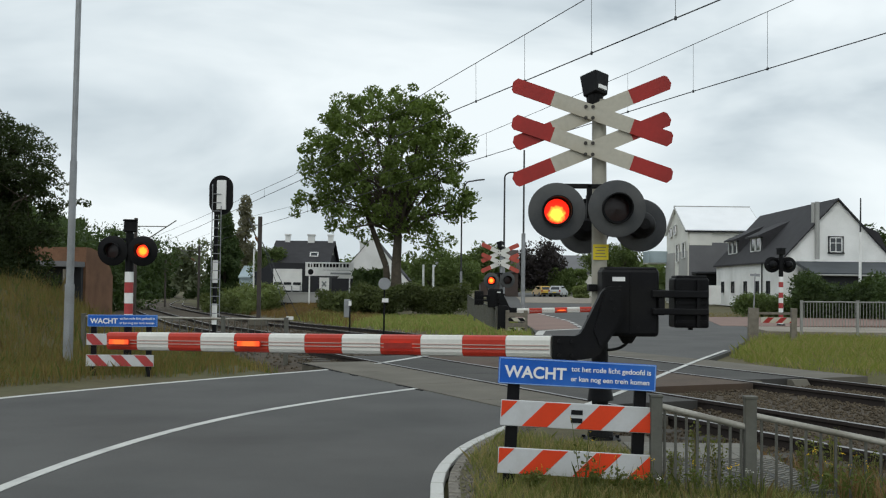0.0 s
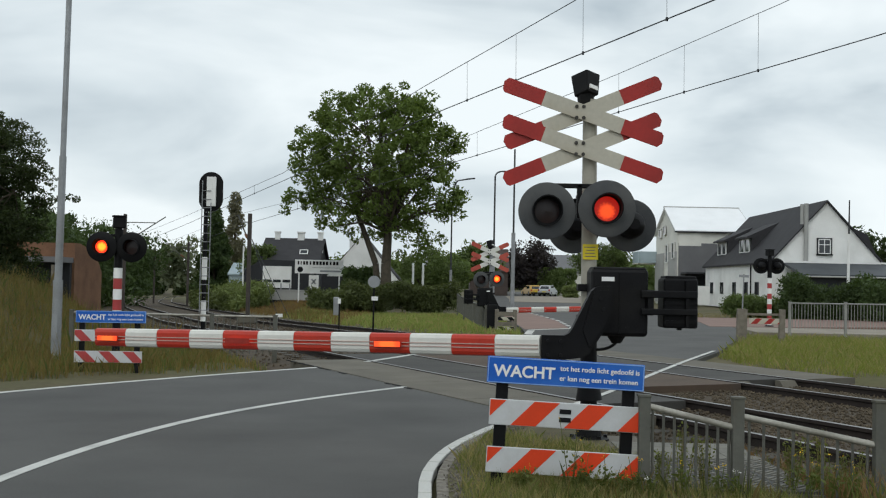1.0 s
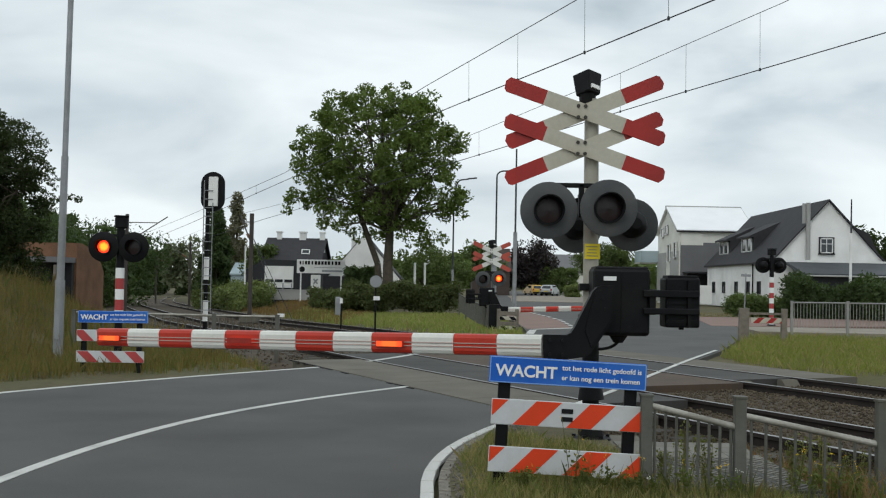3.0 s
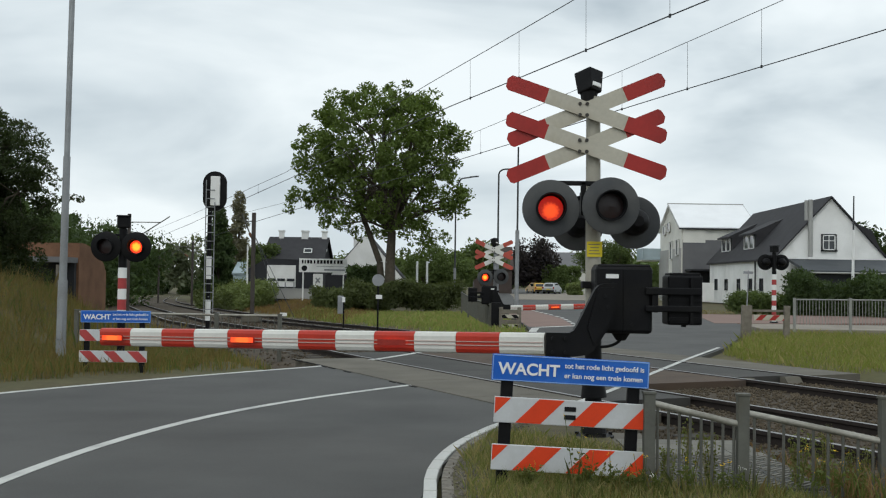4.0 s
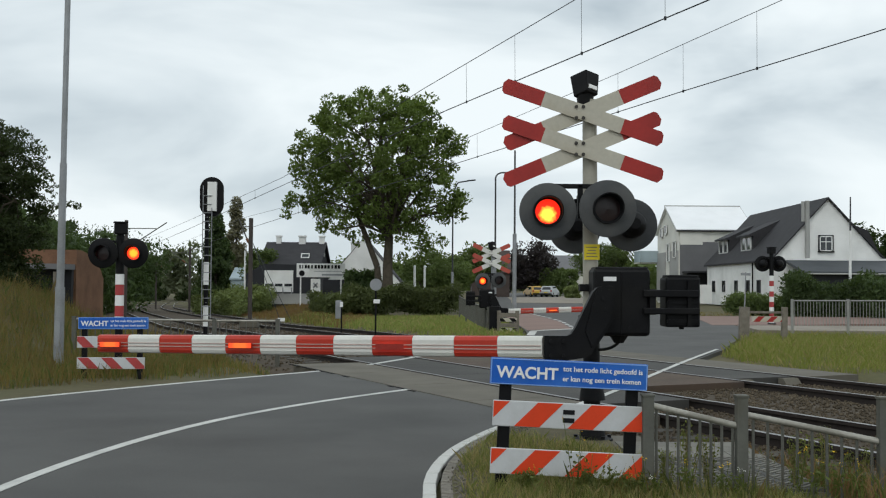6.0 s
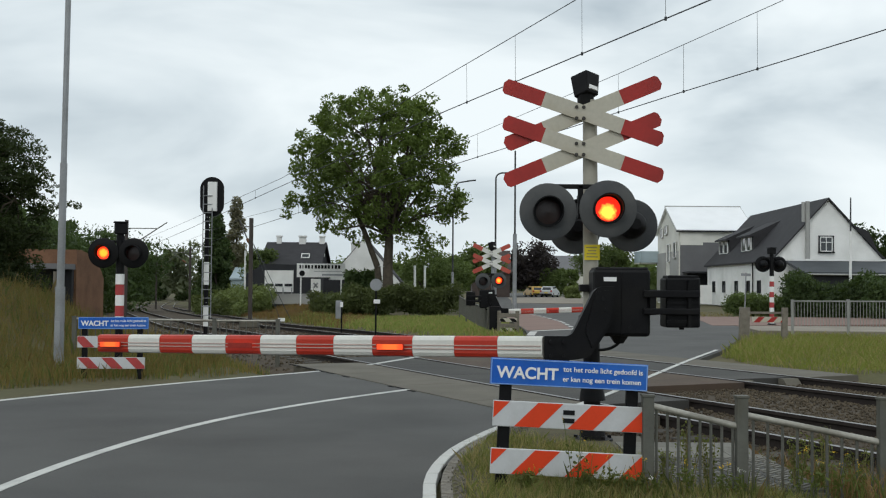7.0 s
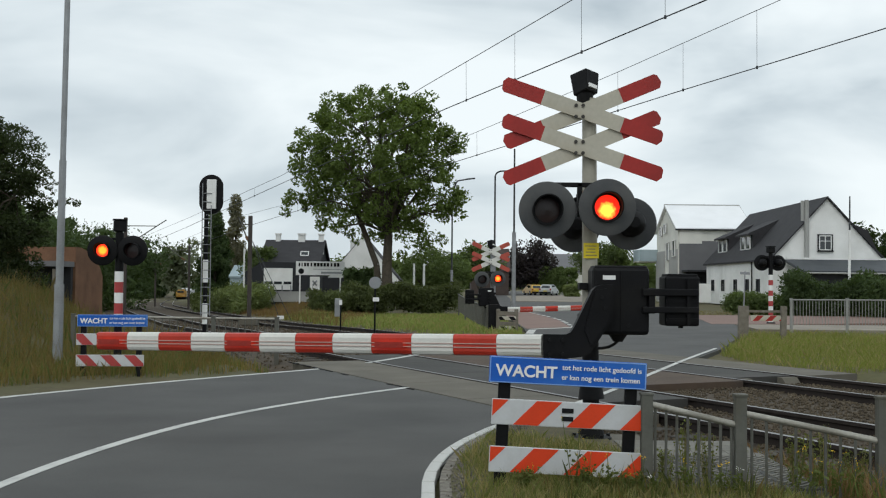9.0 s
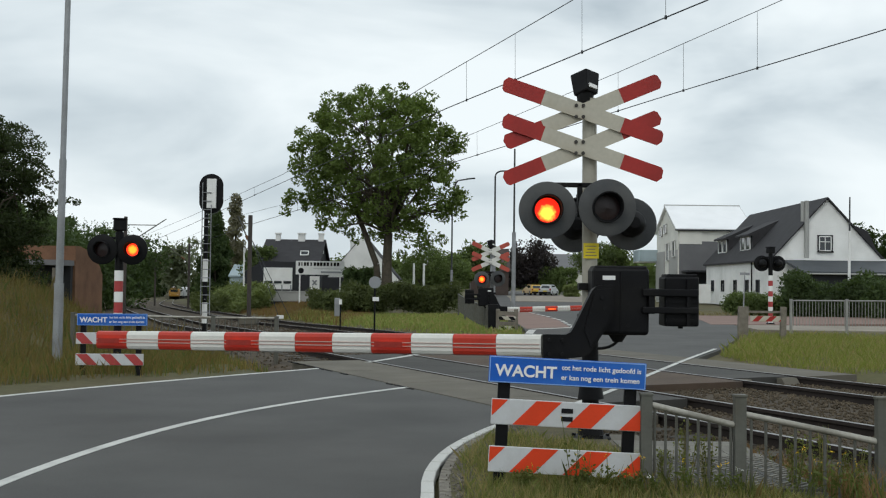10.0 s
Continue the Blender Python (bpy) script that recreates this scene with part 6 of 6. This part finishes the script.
def car(m, paint_mat, label, w=1.68, l=4.0, h=1.46):
    root = thing("car", m, label, "car", "parked cars")
    k = h / 1.46
    bm = B()
    side_line = [(-l / 2, 0.30), (-l / 2 + 0.02, 0.78 * k), (-l / 2 + 0.22, 0.92 * k), (-l / 2 + 0.55, 1.36 * k), (-l / 2 + 0.85, h), (0.35, h), (0.98, 0.96 * k), (l / 2 - 0.2, 0.80 * k), (l / 2, 0.62 * k), (l / 2, 0.28)]
    prism(bm, side_line, "x", -w / 2, w / 2)
    for v in bm.verts:
        if v.co.z > 1.0 * k:
            v.co.x *= 0.80
    bmesh.ops.bevel(bm, geom=list(bm.edges), offset=0.05, segments=2, affect="EDGES")
    part("body", bm, paint_mat, root, smooth=True)
    bm = B()
    prism(bm, [(-w * 0.35, 0.97 * k), (w * 0.35, 0.97 * k), (w * 0.30, 1.32 * k), (-w * 0.30, 1.32 * k)], "y", -0.01, 0.01)
    for v in bm.verts:
        v.co.y += -l / 2 + 0.24 + (v.co.z - 0.97 * k) * 0.74
    part("rear_window", bm, GLASS_DARK, root)
    for sx in (-1, 1):
        bm = B()
        prism(bm, [(-l / 2 + 0.7, 0.98 * k), (0.8, 0.98 * k), (0.3, 1.34 * k), (-l / 2 + 0.9, 1.34 * k)], "x", -0.01, 0.01)
        g = part("side_window", bm, GLASS_DARK, root)
        g.matrix_basis = pose(sx * w * 0.445, 0, 0)
        bm = B()
        box(bm, (sx * (w / 2 - 0.14), -l / 2 - 0.005, 0.82 * k), (0.2, 0.05, 0.22), bev=0.01)
        part("tail_lamp", bm, SIGN_RED, root)
        for sy in (-1, 1):
            bm = B()
            rod(bm, (sx * (w / 2 - 0.2), sy * l * 0.31, 0.31), (sx * (w / 2 + 0.01), sy * l * 0.31, 0.31), 0.31, seg=20)
            wh = part("wheel", bm, RUBBER, root)
            bm = B()
            rod(bm, (sx * (w / 2), sy * l * 0.31, 0.31), (sx * (w / 2 + 0.02), sy * l * 0.31, 0.31), 0.19, seg=16)
            part("rim", bm, GALV, wh)
    bm = B()
    box(bm, (0, -l / 2 - 0.01, 0.42), (w * 0.92, 0.08, 0.2), bev=0.02)
    part("bumper", bm, RUBBER, root)
    bm = B()
    box(bm, (0, -l / 2 - 0.03, 0.62), (0.5, 0.03, 0.11))
    part("number_plate", bm, YELLOW, root)
    return root


car(pose(12.15, 146, road_z(146), 0, 0, 14), CAR_YELLOW, "small ochre yellow car parked at the roadside")
car(pose(14.25, 145, road_z(145), 0, 0, -20), CAR_SILVER, "silver hatchback parked beside the yellow car", 1.72, 4.1, 1.5)

# ---- train on the far curve ----
def rail_car(front, label):
    root = thing("train_car", pose(0, 0, 0), label, "train", "train cars")
    bm = B()
    sec = [(-1.2, 1.0), (1.2, 1.0), (1.25, 1.9), (1.15, 2.6), (0.7, 2.95), (-0.7, 2.95), (-1.15, 2.6), (-1.25, 1.9)]
    prism(bm, sec, "y", 3.4 if front else 0.2, 19.5)
    body = part("body", bm, TRAIN_GREY, root)
    if front:
        part("cab", prism(B(), sec, "y", 1.2, 3.39), TRAIN_YELLOW, root)
        bm = B()
        a = [bm.verts.new((u, 1.2, v)) for u, v in sec]
        b = [bm.verts.new((u * 0.86, 0.0 if v < 2.4 else 0.5, v * 0.97)) for u, v in sec]
        for i in range(len(sec)):
            bm.faces.new((a[i], a[(i + 1) % 8], b[(i + 1) % 8], b[i]))
        bm.faces.new(b)
        part("nose", bm, TRAIN_YELLOW, root)
        bm = B()
        prism(bm, [(-0.8, 2.0), (0.8, 2.0), (0.7, 2.45), (-0.7, 2.45)], "y", 0.02, 0.4)
        part("windscreen", bm, GLASS_DARK, root)
        for x in (-0.85, 0.85):
            bm = B()
            rod(bm, (x, -0.02, 1.4), (x, 0.2, 1.4), 0.10, seg=12)
            part("headlamp", bm, CREAM, root)
    for k in range(8):
        for sx in (-1, 1):
            part("window", box(B(), (sx * 1.21, 4.6 + k * 1.85, 2.15), (0.08, 1.3, 0.5)), GLASS_DARK, root)
    for y in (3.2, 16.5):
        part("bogie", box(B(), (0, y, 0.62), (2.3, 3.0, 0.6), bev=0.05), RUBBER, root)
    bm = B()
    box(bm, (0, 11.2, 3.0), (1.4, 13, 0.2), bev=0.05)
    part("roof_equipment", bm, ROOF_LIGHT, root)
    return root


TRAIN = [(rail_car(True, "yellow train front approaching round the far curve"), 0.0), (rail_car(False, "pale grey train car behind the yellow front"), 20.0)]


# ---- grass and weeds ----
GRASS_MEADOW = leaf_mat("grass_meadow", (0.185, 0.225, 0.062))
GRASS_STRAW = leaf_mat("grass_straw", (0.26, 0.22, 0.10))
GRASS_RUST = leaf_mat("grass_rust", (0.17, 0.105, 0.05))


def blades(name, n, spot, h, w, seed, label, materials=None, curl=0.35, dry=0.4, lift=0.0):
    """Grass blades; spot(r, n) gives their feet."""
    r = np.random.RandomState(seed)
    xy = spot(r, n)
    n = len(xy)
    z = land(xy[:, 0], xy[:, 1]) + lift
    hh = r.uniform(h[0], h[1], n) * r.uniform(0.6, 1.0, n)
    a = r.rand(n) * 6.283
    lean = r.uniform(0.05, curl, n) * hh
    la = r.rand(n) * 6.283
    ww = w * r.uniform(0.6, 1.3, n)
    base = np.stack([xy[:, 0], xy[:, 1], z - 0.02], 1)
    u = np.stack([np.cos(a), np.sin(a), 0 * a], 1) * ww[:, None] / 2
    d = np.stack([np.cos(la) * lean, np.sin(la) * lean, hh], 1)
    mid = base + d * np.array([0.35, 0.35, 0.6])
    V = np.stack([base - u, base + u, mid + u * 0.7, base + d, mid - u * 0.7], 1).reshape(-1, 3)
    i = np.arange(n)[:, None] * 5
    me = bpy.data.meshes.new(name)
    me.from_pydata(V.tolist(), [], (i + np.arange(5)).tolist())
    ob = part(name, me, materials or [GRASS, GRASS_DRY])
    me.polygons.foreach_set("material_index", (r.rand(n) < dry).astype(int).tolist())
    return tagged(ob, label, "grass", kind="stuff")


def keep_off(xy, margin=0.15):
    """Drops feet that stand on the road, the track or the footpath."""
    ok = []
    th = math.radians(26)
    for x, y in xy:
        off = (x - 0.765) * math.cos(th) + (y - 16.265) * math.sin(th)
        path = 1.62 < x < 4.6 and 7.95 < y < 10.9 or (0.95 < x < 1.95 and 10.15 < y < 10.85)
        near_track = -2.0 < off < 7.6 and y < 22
        ok.append(not in_road(x + margin, y) and not in_road(x - margin, y) and not path and not near_track)
    return xy[np.array(ok)]


def patch(x0, x1, y0, y1, margin=0.15):
    def spot(r, n):
        xy = np.stack([r.uniform(x0, x1, n), r.uniform(y0, y1, n)], 1)
        tuft = np.sin(xy[:, 0] * 2.9 + 2 * np.sin(xy[:, 1] * 1.3)) * np.cos(xy[:, 1] * 2.3 + xy[:, 0]) + r.uniform(-1.2, 1.2, n)
        xy = xy[tuft > -0.45]
        d = np.sqrt(((xy[:, None, 0] - _mx[None, ::8]) ** 2 + (xy[:, None, 1] - _my[None, ::8]) ** 2).min(1))
        return keep_off(xy[d > 4.9], margin)
    return spot


blades("verge_grass", 42000, patch(0.16, 2.6, 6.6, 10.6), (0.04, 0.19), 0.006, 81, "short uneven grass and moss beside the kerb", materials=[GRASS_VERGE, GRASS_STRAW], dry=0.42, lift=0.085, curl=0.8)
blades("verge_weeds", 900, patch(0.7, 2.6, 7.0, 7.75), (0.10, 0.28), 0.008, 82, "taller weeds around the railing foot", dry=0.3, curl=0.5, lift=0.085)
blades("tall_grass", 105000, patch(-18, -4.4, 14.8, 33, 1.9), (0.14, 0.46), 0.011, 83, "tall yellowing grass on the verge", dry=0.66, curl=0.8)
blades("tall_weeds", 9000, patch(-18, -6.2, 17.5, 33), (0.45, 0.9), 0.010, 93, "tall straw-coloured weeds on the bank", dry=0.8, curl=0.45)
blades("tall_grass", 22000, patch(-7.5, -1.6, 17.5, 26, 1.3), (0.10, 0.3), 0.013, 84, "yellowing grass between road and track", dry=0.6)
blades("field_grass", 60000, patch(-9, 3.0, 29, 70), (0.10, 0.34), 0.04, 85, "green meadow grass behind the track", materials=[GRASS_MEADOW, GRASS_STRAW], dry=0.25, curl=0.9)
blades("verge_grass", 95000, patch(6.4, 22, 20, 35), (0.12, 0.36), 0.011, 86, "green grass strip beyond the track", materials=[GRASS_FAR, GRASS_STRAW], dry=0.28, curl=0.9)
blades("bank_grass", 30000, patch(-24, -6, 33, 62), (0.2, 0.55), 0.04, 87, "dry grass along the railway bank", dry=0.6)
blades("dry_bank_grass", 34000, patch(-16, -4.4, 38, 82), (0.15, 0.45), 0.035, 94, "rust-brown dry grass on the embankment", materials=[GRASS_DRY, GRASS_RUST], dry=0.6)
blades("garden_grass", 18000, patch(12.5, 40, 46, 78), (0.08, 0.2), 0.04, 88, "dry pale grass beside the far path", materials=[GRASS_STRAW, GRASS_DRY], dry=0.4)


def shoulder_spot(r, n):
    xy = np.stack([r.uniform(2.8, 6.0, n), r.uniform(6.6, 10.2, n)], 1)
    th = math.radians(26)
    off = (xy[:, 0] - 0.765) * math.cos(th) + (xy[:, 1] - 16.265) * math.sin(th)
    return xy[(off < -0.75) & (off > -3.2)]


blades("shoulder_weeds", 9000, shoulder_spot, (0.08, 0.34), 0.008, 95, "brown and green weeds at the edge of the ballast", materials=[GRASS, GRASS_RUST], dry=0.6, curl=0.9, lift=0.28)


def weed(m, h, seed, flower, label):
    r = np.random.RandomState(seed)
    root = thing("wild_plant", m, label, "wild plant", "wild plants in the verge")
    bm = B()
    tips = []
    for k in range(3):
        a = r.rand() * 6.283
        p = Vector((0, 0, -0.05))
        top = Vector((math.cos(a) * h * 0.28 * r.rand(), math.sin(a) * h * 0.28 * r.rand(), h * r.uniform(0.7, 1)))
        rod(bm, p, top, 0.004, 0.002, 5)
        tips.append(top)
        tips.append(p.lerp(top, 0.75) + Vector((r.uniform(-0.05, 0.05), r.uniform(-0.05, 0.05), 0.04)))
    part("stalk", bm, GRASS, root)
    leaves("foliage", [t * f for t in tips for f in (0.4, 0.65)], 0.05, 4, 0.02, GRASS, seed, root)
    leaves("blossom", tips[::2], 0.02, 4, 0.008, flower, seed + 1, root)
    return root


for k, (x, y, h, fl) in enumerate(((0.95, 7.72, 0.62, FLOWER), (1.02, 7.66, 0.35, FLOWER), (1.18, 7.62, 0.33, FLOWER), (1.40, 7.60, 0.36, FLOWER), (1.30, 7.66, 0.22, FLOWER), (0.62, 7.7, 0.24, FLOWER), (1.48, 7.55, 0.20, FLOWER_WHITE), (1.75, 7.7, 0.36, FLOWER), (1.98, 7.62, 0.28, FLOWER), (2.10, 7.6, 0.26, FLOWER_WHITE), (2.5, 7.62, 0.42, FLOWER), (2.72, 7.5, 0.45, FLOWER), (2.62, 7.6, 0.3, FLOWER), (2.9, 7.5, 0.36, FLOWER))):
    weed(pose(x, y, 0.03), h * 0.85, 200 + k, fl, "tall yellow-flowering weed in the verge" if fl is FLOWER else "white-flowering weed at the railing foot")

def leafy_weed(m, h, spread, seed, label):
    """A bushy weed: several leaning stalks set with small leaves."""
    r = np.random.RandomState(seed)
    root = thing("wild_plant", m, label, "wild plant", "bushy weeds at the railing")
    bm = B()
    spots = []
    for _ in range(9):
        a = r.rand() * 6.283
        top = Vector((math.cos(a) * spread * r.rand(), math.sin(a) * 0.4 * spread * r.rand(), h * r.uniform(0.6, 1.0)))
        rod(bm, (0.3 * top.x, 0.3 * top.y, -0.05), top, 0.004, 0.0018, 5)
        spots += [Vector((0.3 * top.x, 0.3 * top.y, 0)).lerp(top, t) for t in (0.2, 0.35, 0.5, 0.65, 0.8, 0.92, 1.0)]
    part("stalk", bm, GRASS_STRAW, root)
    leaves("foliage", spots, [0.05 * r.uniform(0.5, 1.2) for _ in spots], 4, 0.016, GRASS_VERGE, seed + 1, root)
    return root


for k, (x, y, h, w) in enumerate(((1.66, 8.02, 0.30, 0.12), (1.82, 8.06, 0.46, 0.14), (1.98, 7.98, 0.40, 0.14), (2.66, 8.1, 0.40, 0.14), (2.84, 8.0, 0.46, 0.13), (3.05, 7.9, 0.34, 0.14), (1.30, 7.72, 0.16, 0.16), (0.62, 7.78, 0.14, 0.14), (1.05, 7.74, 0.16, 0.16))):
    leafy_weed(pose(x, y, 0.03), h, w, 300 + k, "bushy light green weed growing at the railing foot" if h > 0.2 else "low leafy weed under the striped board")

# ---- footpath behind the railing ----
path_base = strip("footpath", [(1.62, 7.95), (1.62, 10.4)], [(2.86, 7.95), (2.75, 10.4)], 0.0, 0.12, KERB_STONE, "grey footpath with ribbed pale tiles", "footpath")
tile_bm = B()
box(tile_bm, (0, 0, 0), (0.295, 0.295, 0.03), bev=0.004)
for k in range(-3, 4):
    c = k * 0.055
    L = 0.36 - abs(c) * 2 * 0.9
    if L > 0.05:
        box(tile_bm, (c * 0.707, -c * 0.707, 0.017), (L * 0.80, 0.026, 0.014), (0, 0, 45))
for f in tile_bm.faces:
    f.material_index = 1 if f.calc_center_median().z > 0.0155 else 0
tile_mesh = mesh_of(tile_bm, "tile")
tile_mesh.materials.append(TILE_DARK)
tile_mesh.materials.append(TILE)
flat_bm = B()
box(flat_bm, (0, 0, 0), (0.295, 0.295, 0.03), bev=0.004)
flat_mesh = mesh_of(flat_bm, "tile")
flat_mesh.materials.append(TILE)
for i in range(4):
    for j in range(8):
        t = new("tile", tile_mesh if j < 5 else flat_mesh)
        t.parent = path_base
        t.matrix_basis = pose(1.80 + i * 0.3, 8.12 + j * 0.3, 0.008)

# white pole beside the dark house
pole = thing("pole", pose(-14.93, 80, 0.2), "slim white pole standing behind the embankment bushes", "pole")
bm = B()
rod(bm, (0, 0, -0.3), (-0.03, 0, 3.9), 0.07, 0.05, seg=12)
part("shaft", bm, WHITE, pole)
bm = B()
rod(bm, (-0.03, 0, 3.9), (-0.03, 0, 3.96), 0.06, 0.02, seg=12)
part("cap", bm, GALV, pole)

# ---- what moves ----
# starts of the lit spells of the two alternating lamp sequences
A_ON = [(-1, 0.08), (0.38, 0.77), (1.07, 1.46), (1.68, 2.08), (2.38, 2.78), (3.08, 3.43), (3.75, 4.17), (4.46, 4.83), (5.07, 5.45), (5.78, 6.15), (6.48, 6.86), (7.07, 7.46), (7.77, 8.17), (8.46, 8.86), (9.07, 9.46), (9.77, 99)]
B_ON = [(a[1], b[0]) for a, b in zip(A_ON, A_ON[1:])]
L_ON = [(0.16, 0.64), (0.86, 1.27), (1.56, 1.97), (2.16, 2.64), (2.87, 3.28), (3.55, 3.97), (4.16, 4.57), (4.86, 5.26), (5.55, 5.95), (6.2, 6.62), (6.86, 7.27), (7.46, 7.97), (8.16, 8.57), (8.86, 9.27), (9.46, 9.93)]
R_ON = [(-1, 0.16)] + [(a[1], b[0]) for a, b in zip(L_ON, L_ON[1:])] + [(9.93, 99)]
SPELLS = {"A": A_ON, "B": B_ON, "nearA": [s for s in A_ON if not 2.3 < s[0] < 2.5], "nearB": B_ON,
          "leftL": L_ON, "leftR": R_ON, "boomTip": [(-1, 8.4)],
          "boomA": [s for s in A_ON if s[0] < 8.2], "boomB": [s for s in B_ON if s[0] < 8.0]}


def roller_rows(base, spells):
    """Bright, weak or dark side to the front; each change takes a tenth of a second. The lamps fade and return between 0.3 and 4.2 s."""
    def at(deg):
        return base @ pose(0, 0, 0, 0, 0, deg)

    def side_at(t):
        if not any(a <= t < b for a, b in spells):
            return 2
        return 0 if t < 0.3 or t > 4.2 else 1 if t < 1.67 or t > 3.4 else 2
    now = side_at(0.0)
    angle = -120 * now
    rows = [(0.0, at(angle))]
    for t in sorted(t for s in spells for t in s if 0.07 < t < 9.96):
        then = side_at(t + 0.01)
        if then == now:
            continue
        turn = (-120 * (then - now)) % 360
        turn = turn - 360 if turn > 180 else turn
        rows.append((t - 0.067, at(angle)))
        for k in (1, 2, 3):
            rows.append((t - 0.067 + 0.0334 * k, at(angle + turn * k / 3)))
        angle += turn
        now = then
    rows.append((10.0, at(angle)))
    return rows


def flip_rows(base, spells, axis):
    """A lamp face turns over within a tenth of a second at each change."""
    def at(deg):
        return base @ (pose(0, 0, 0, 0, 0, deg) if axis == "z" else pose(0, 0, 0, deg, 0, 0))
    if axis == "roller":
        return roller_rows(base, spells)
    lit = any(a <= 0 < b for a, b in spells)
    angle = 0 if lit else 180
    rows = [(0.0, at(angle))]
    for t in sorted(t for s in spells for t in s if 0.07 < t < 9.96):
        rows.append((t - 0.067, at(angle)))
        for k in (1, 2, 3):
            angle += 60
            rows.append((t - 0.067 + 0.0334 * k, at(angle)))
    rows.append((10.0, at(angle)))
    return rows


def motions():
    for ob, base, name, axis in FLIPS:
        if name:
            m = base if isinstance(base, Matrix) else pose(*base)
            walk(ob, flip_rows(m, SPELLS[name], axis))
    for k, (car, gap) in enumerate(TRAIN):
        rows = []
        for t in np.arange(0, 10.01, 0.5):
            s = 462 - 23.0 * t + gap
            p = rail_point(s, 4.86, -0.3)
            rows.append((float(t), pose(p.x, p.y, p.z, 0, 0, rail_heading(s))))
        walk(car, rows)


motions()
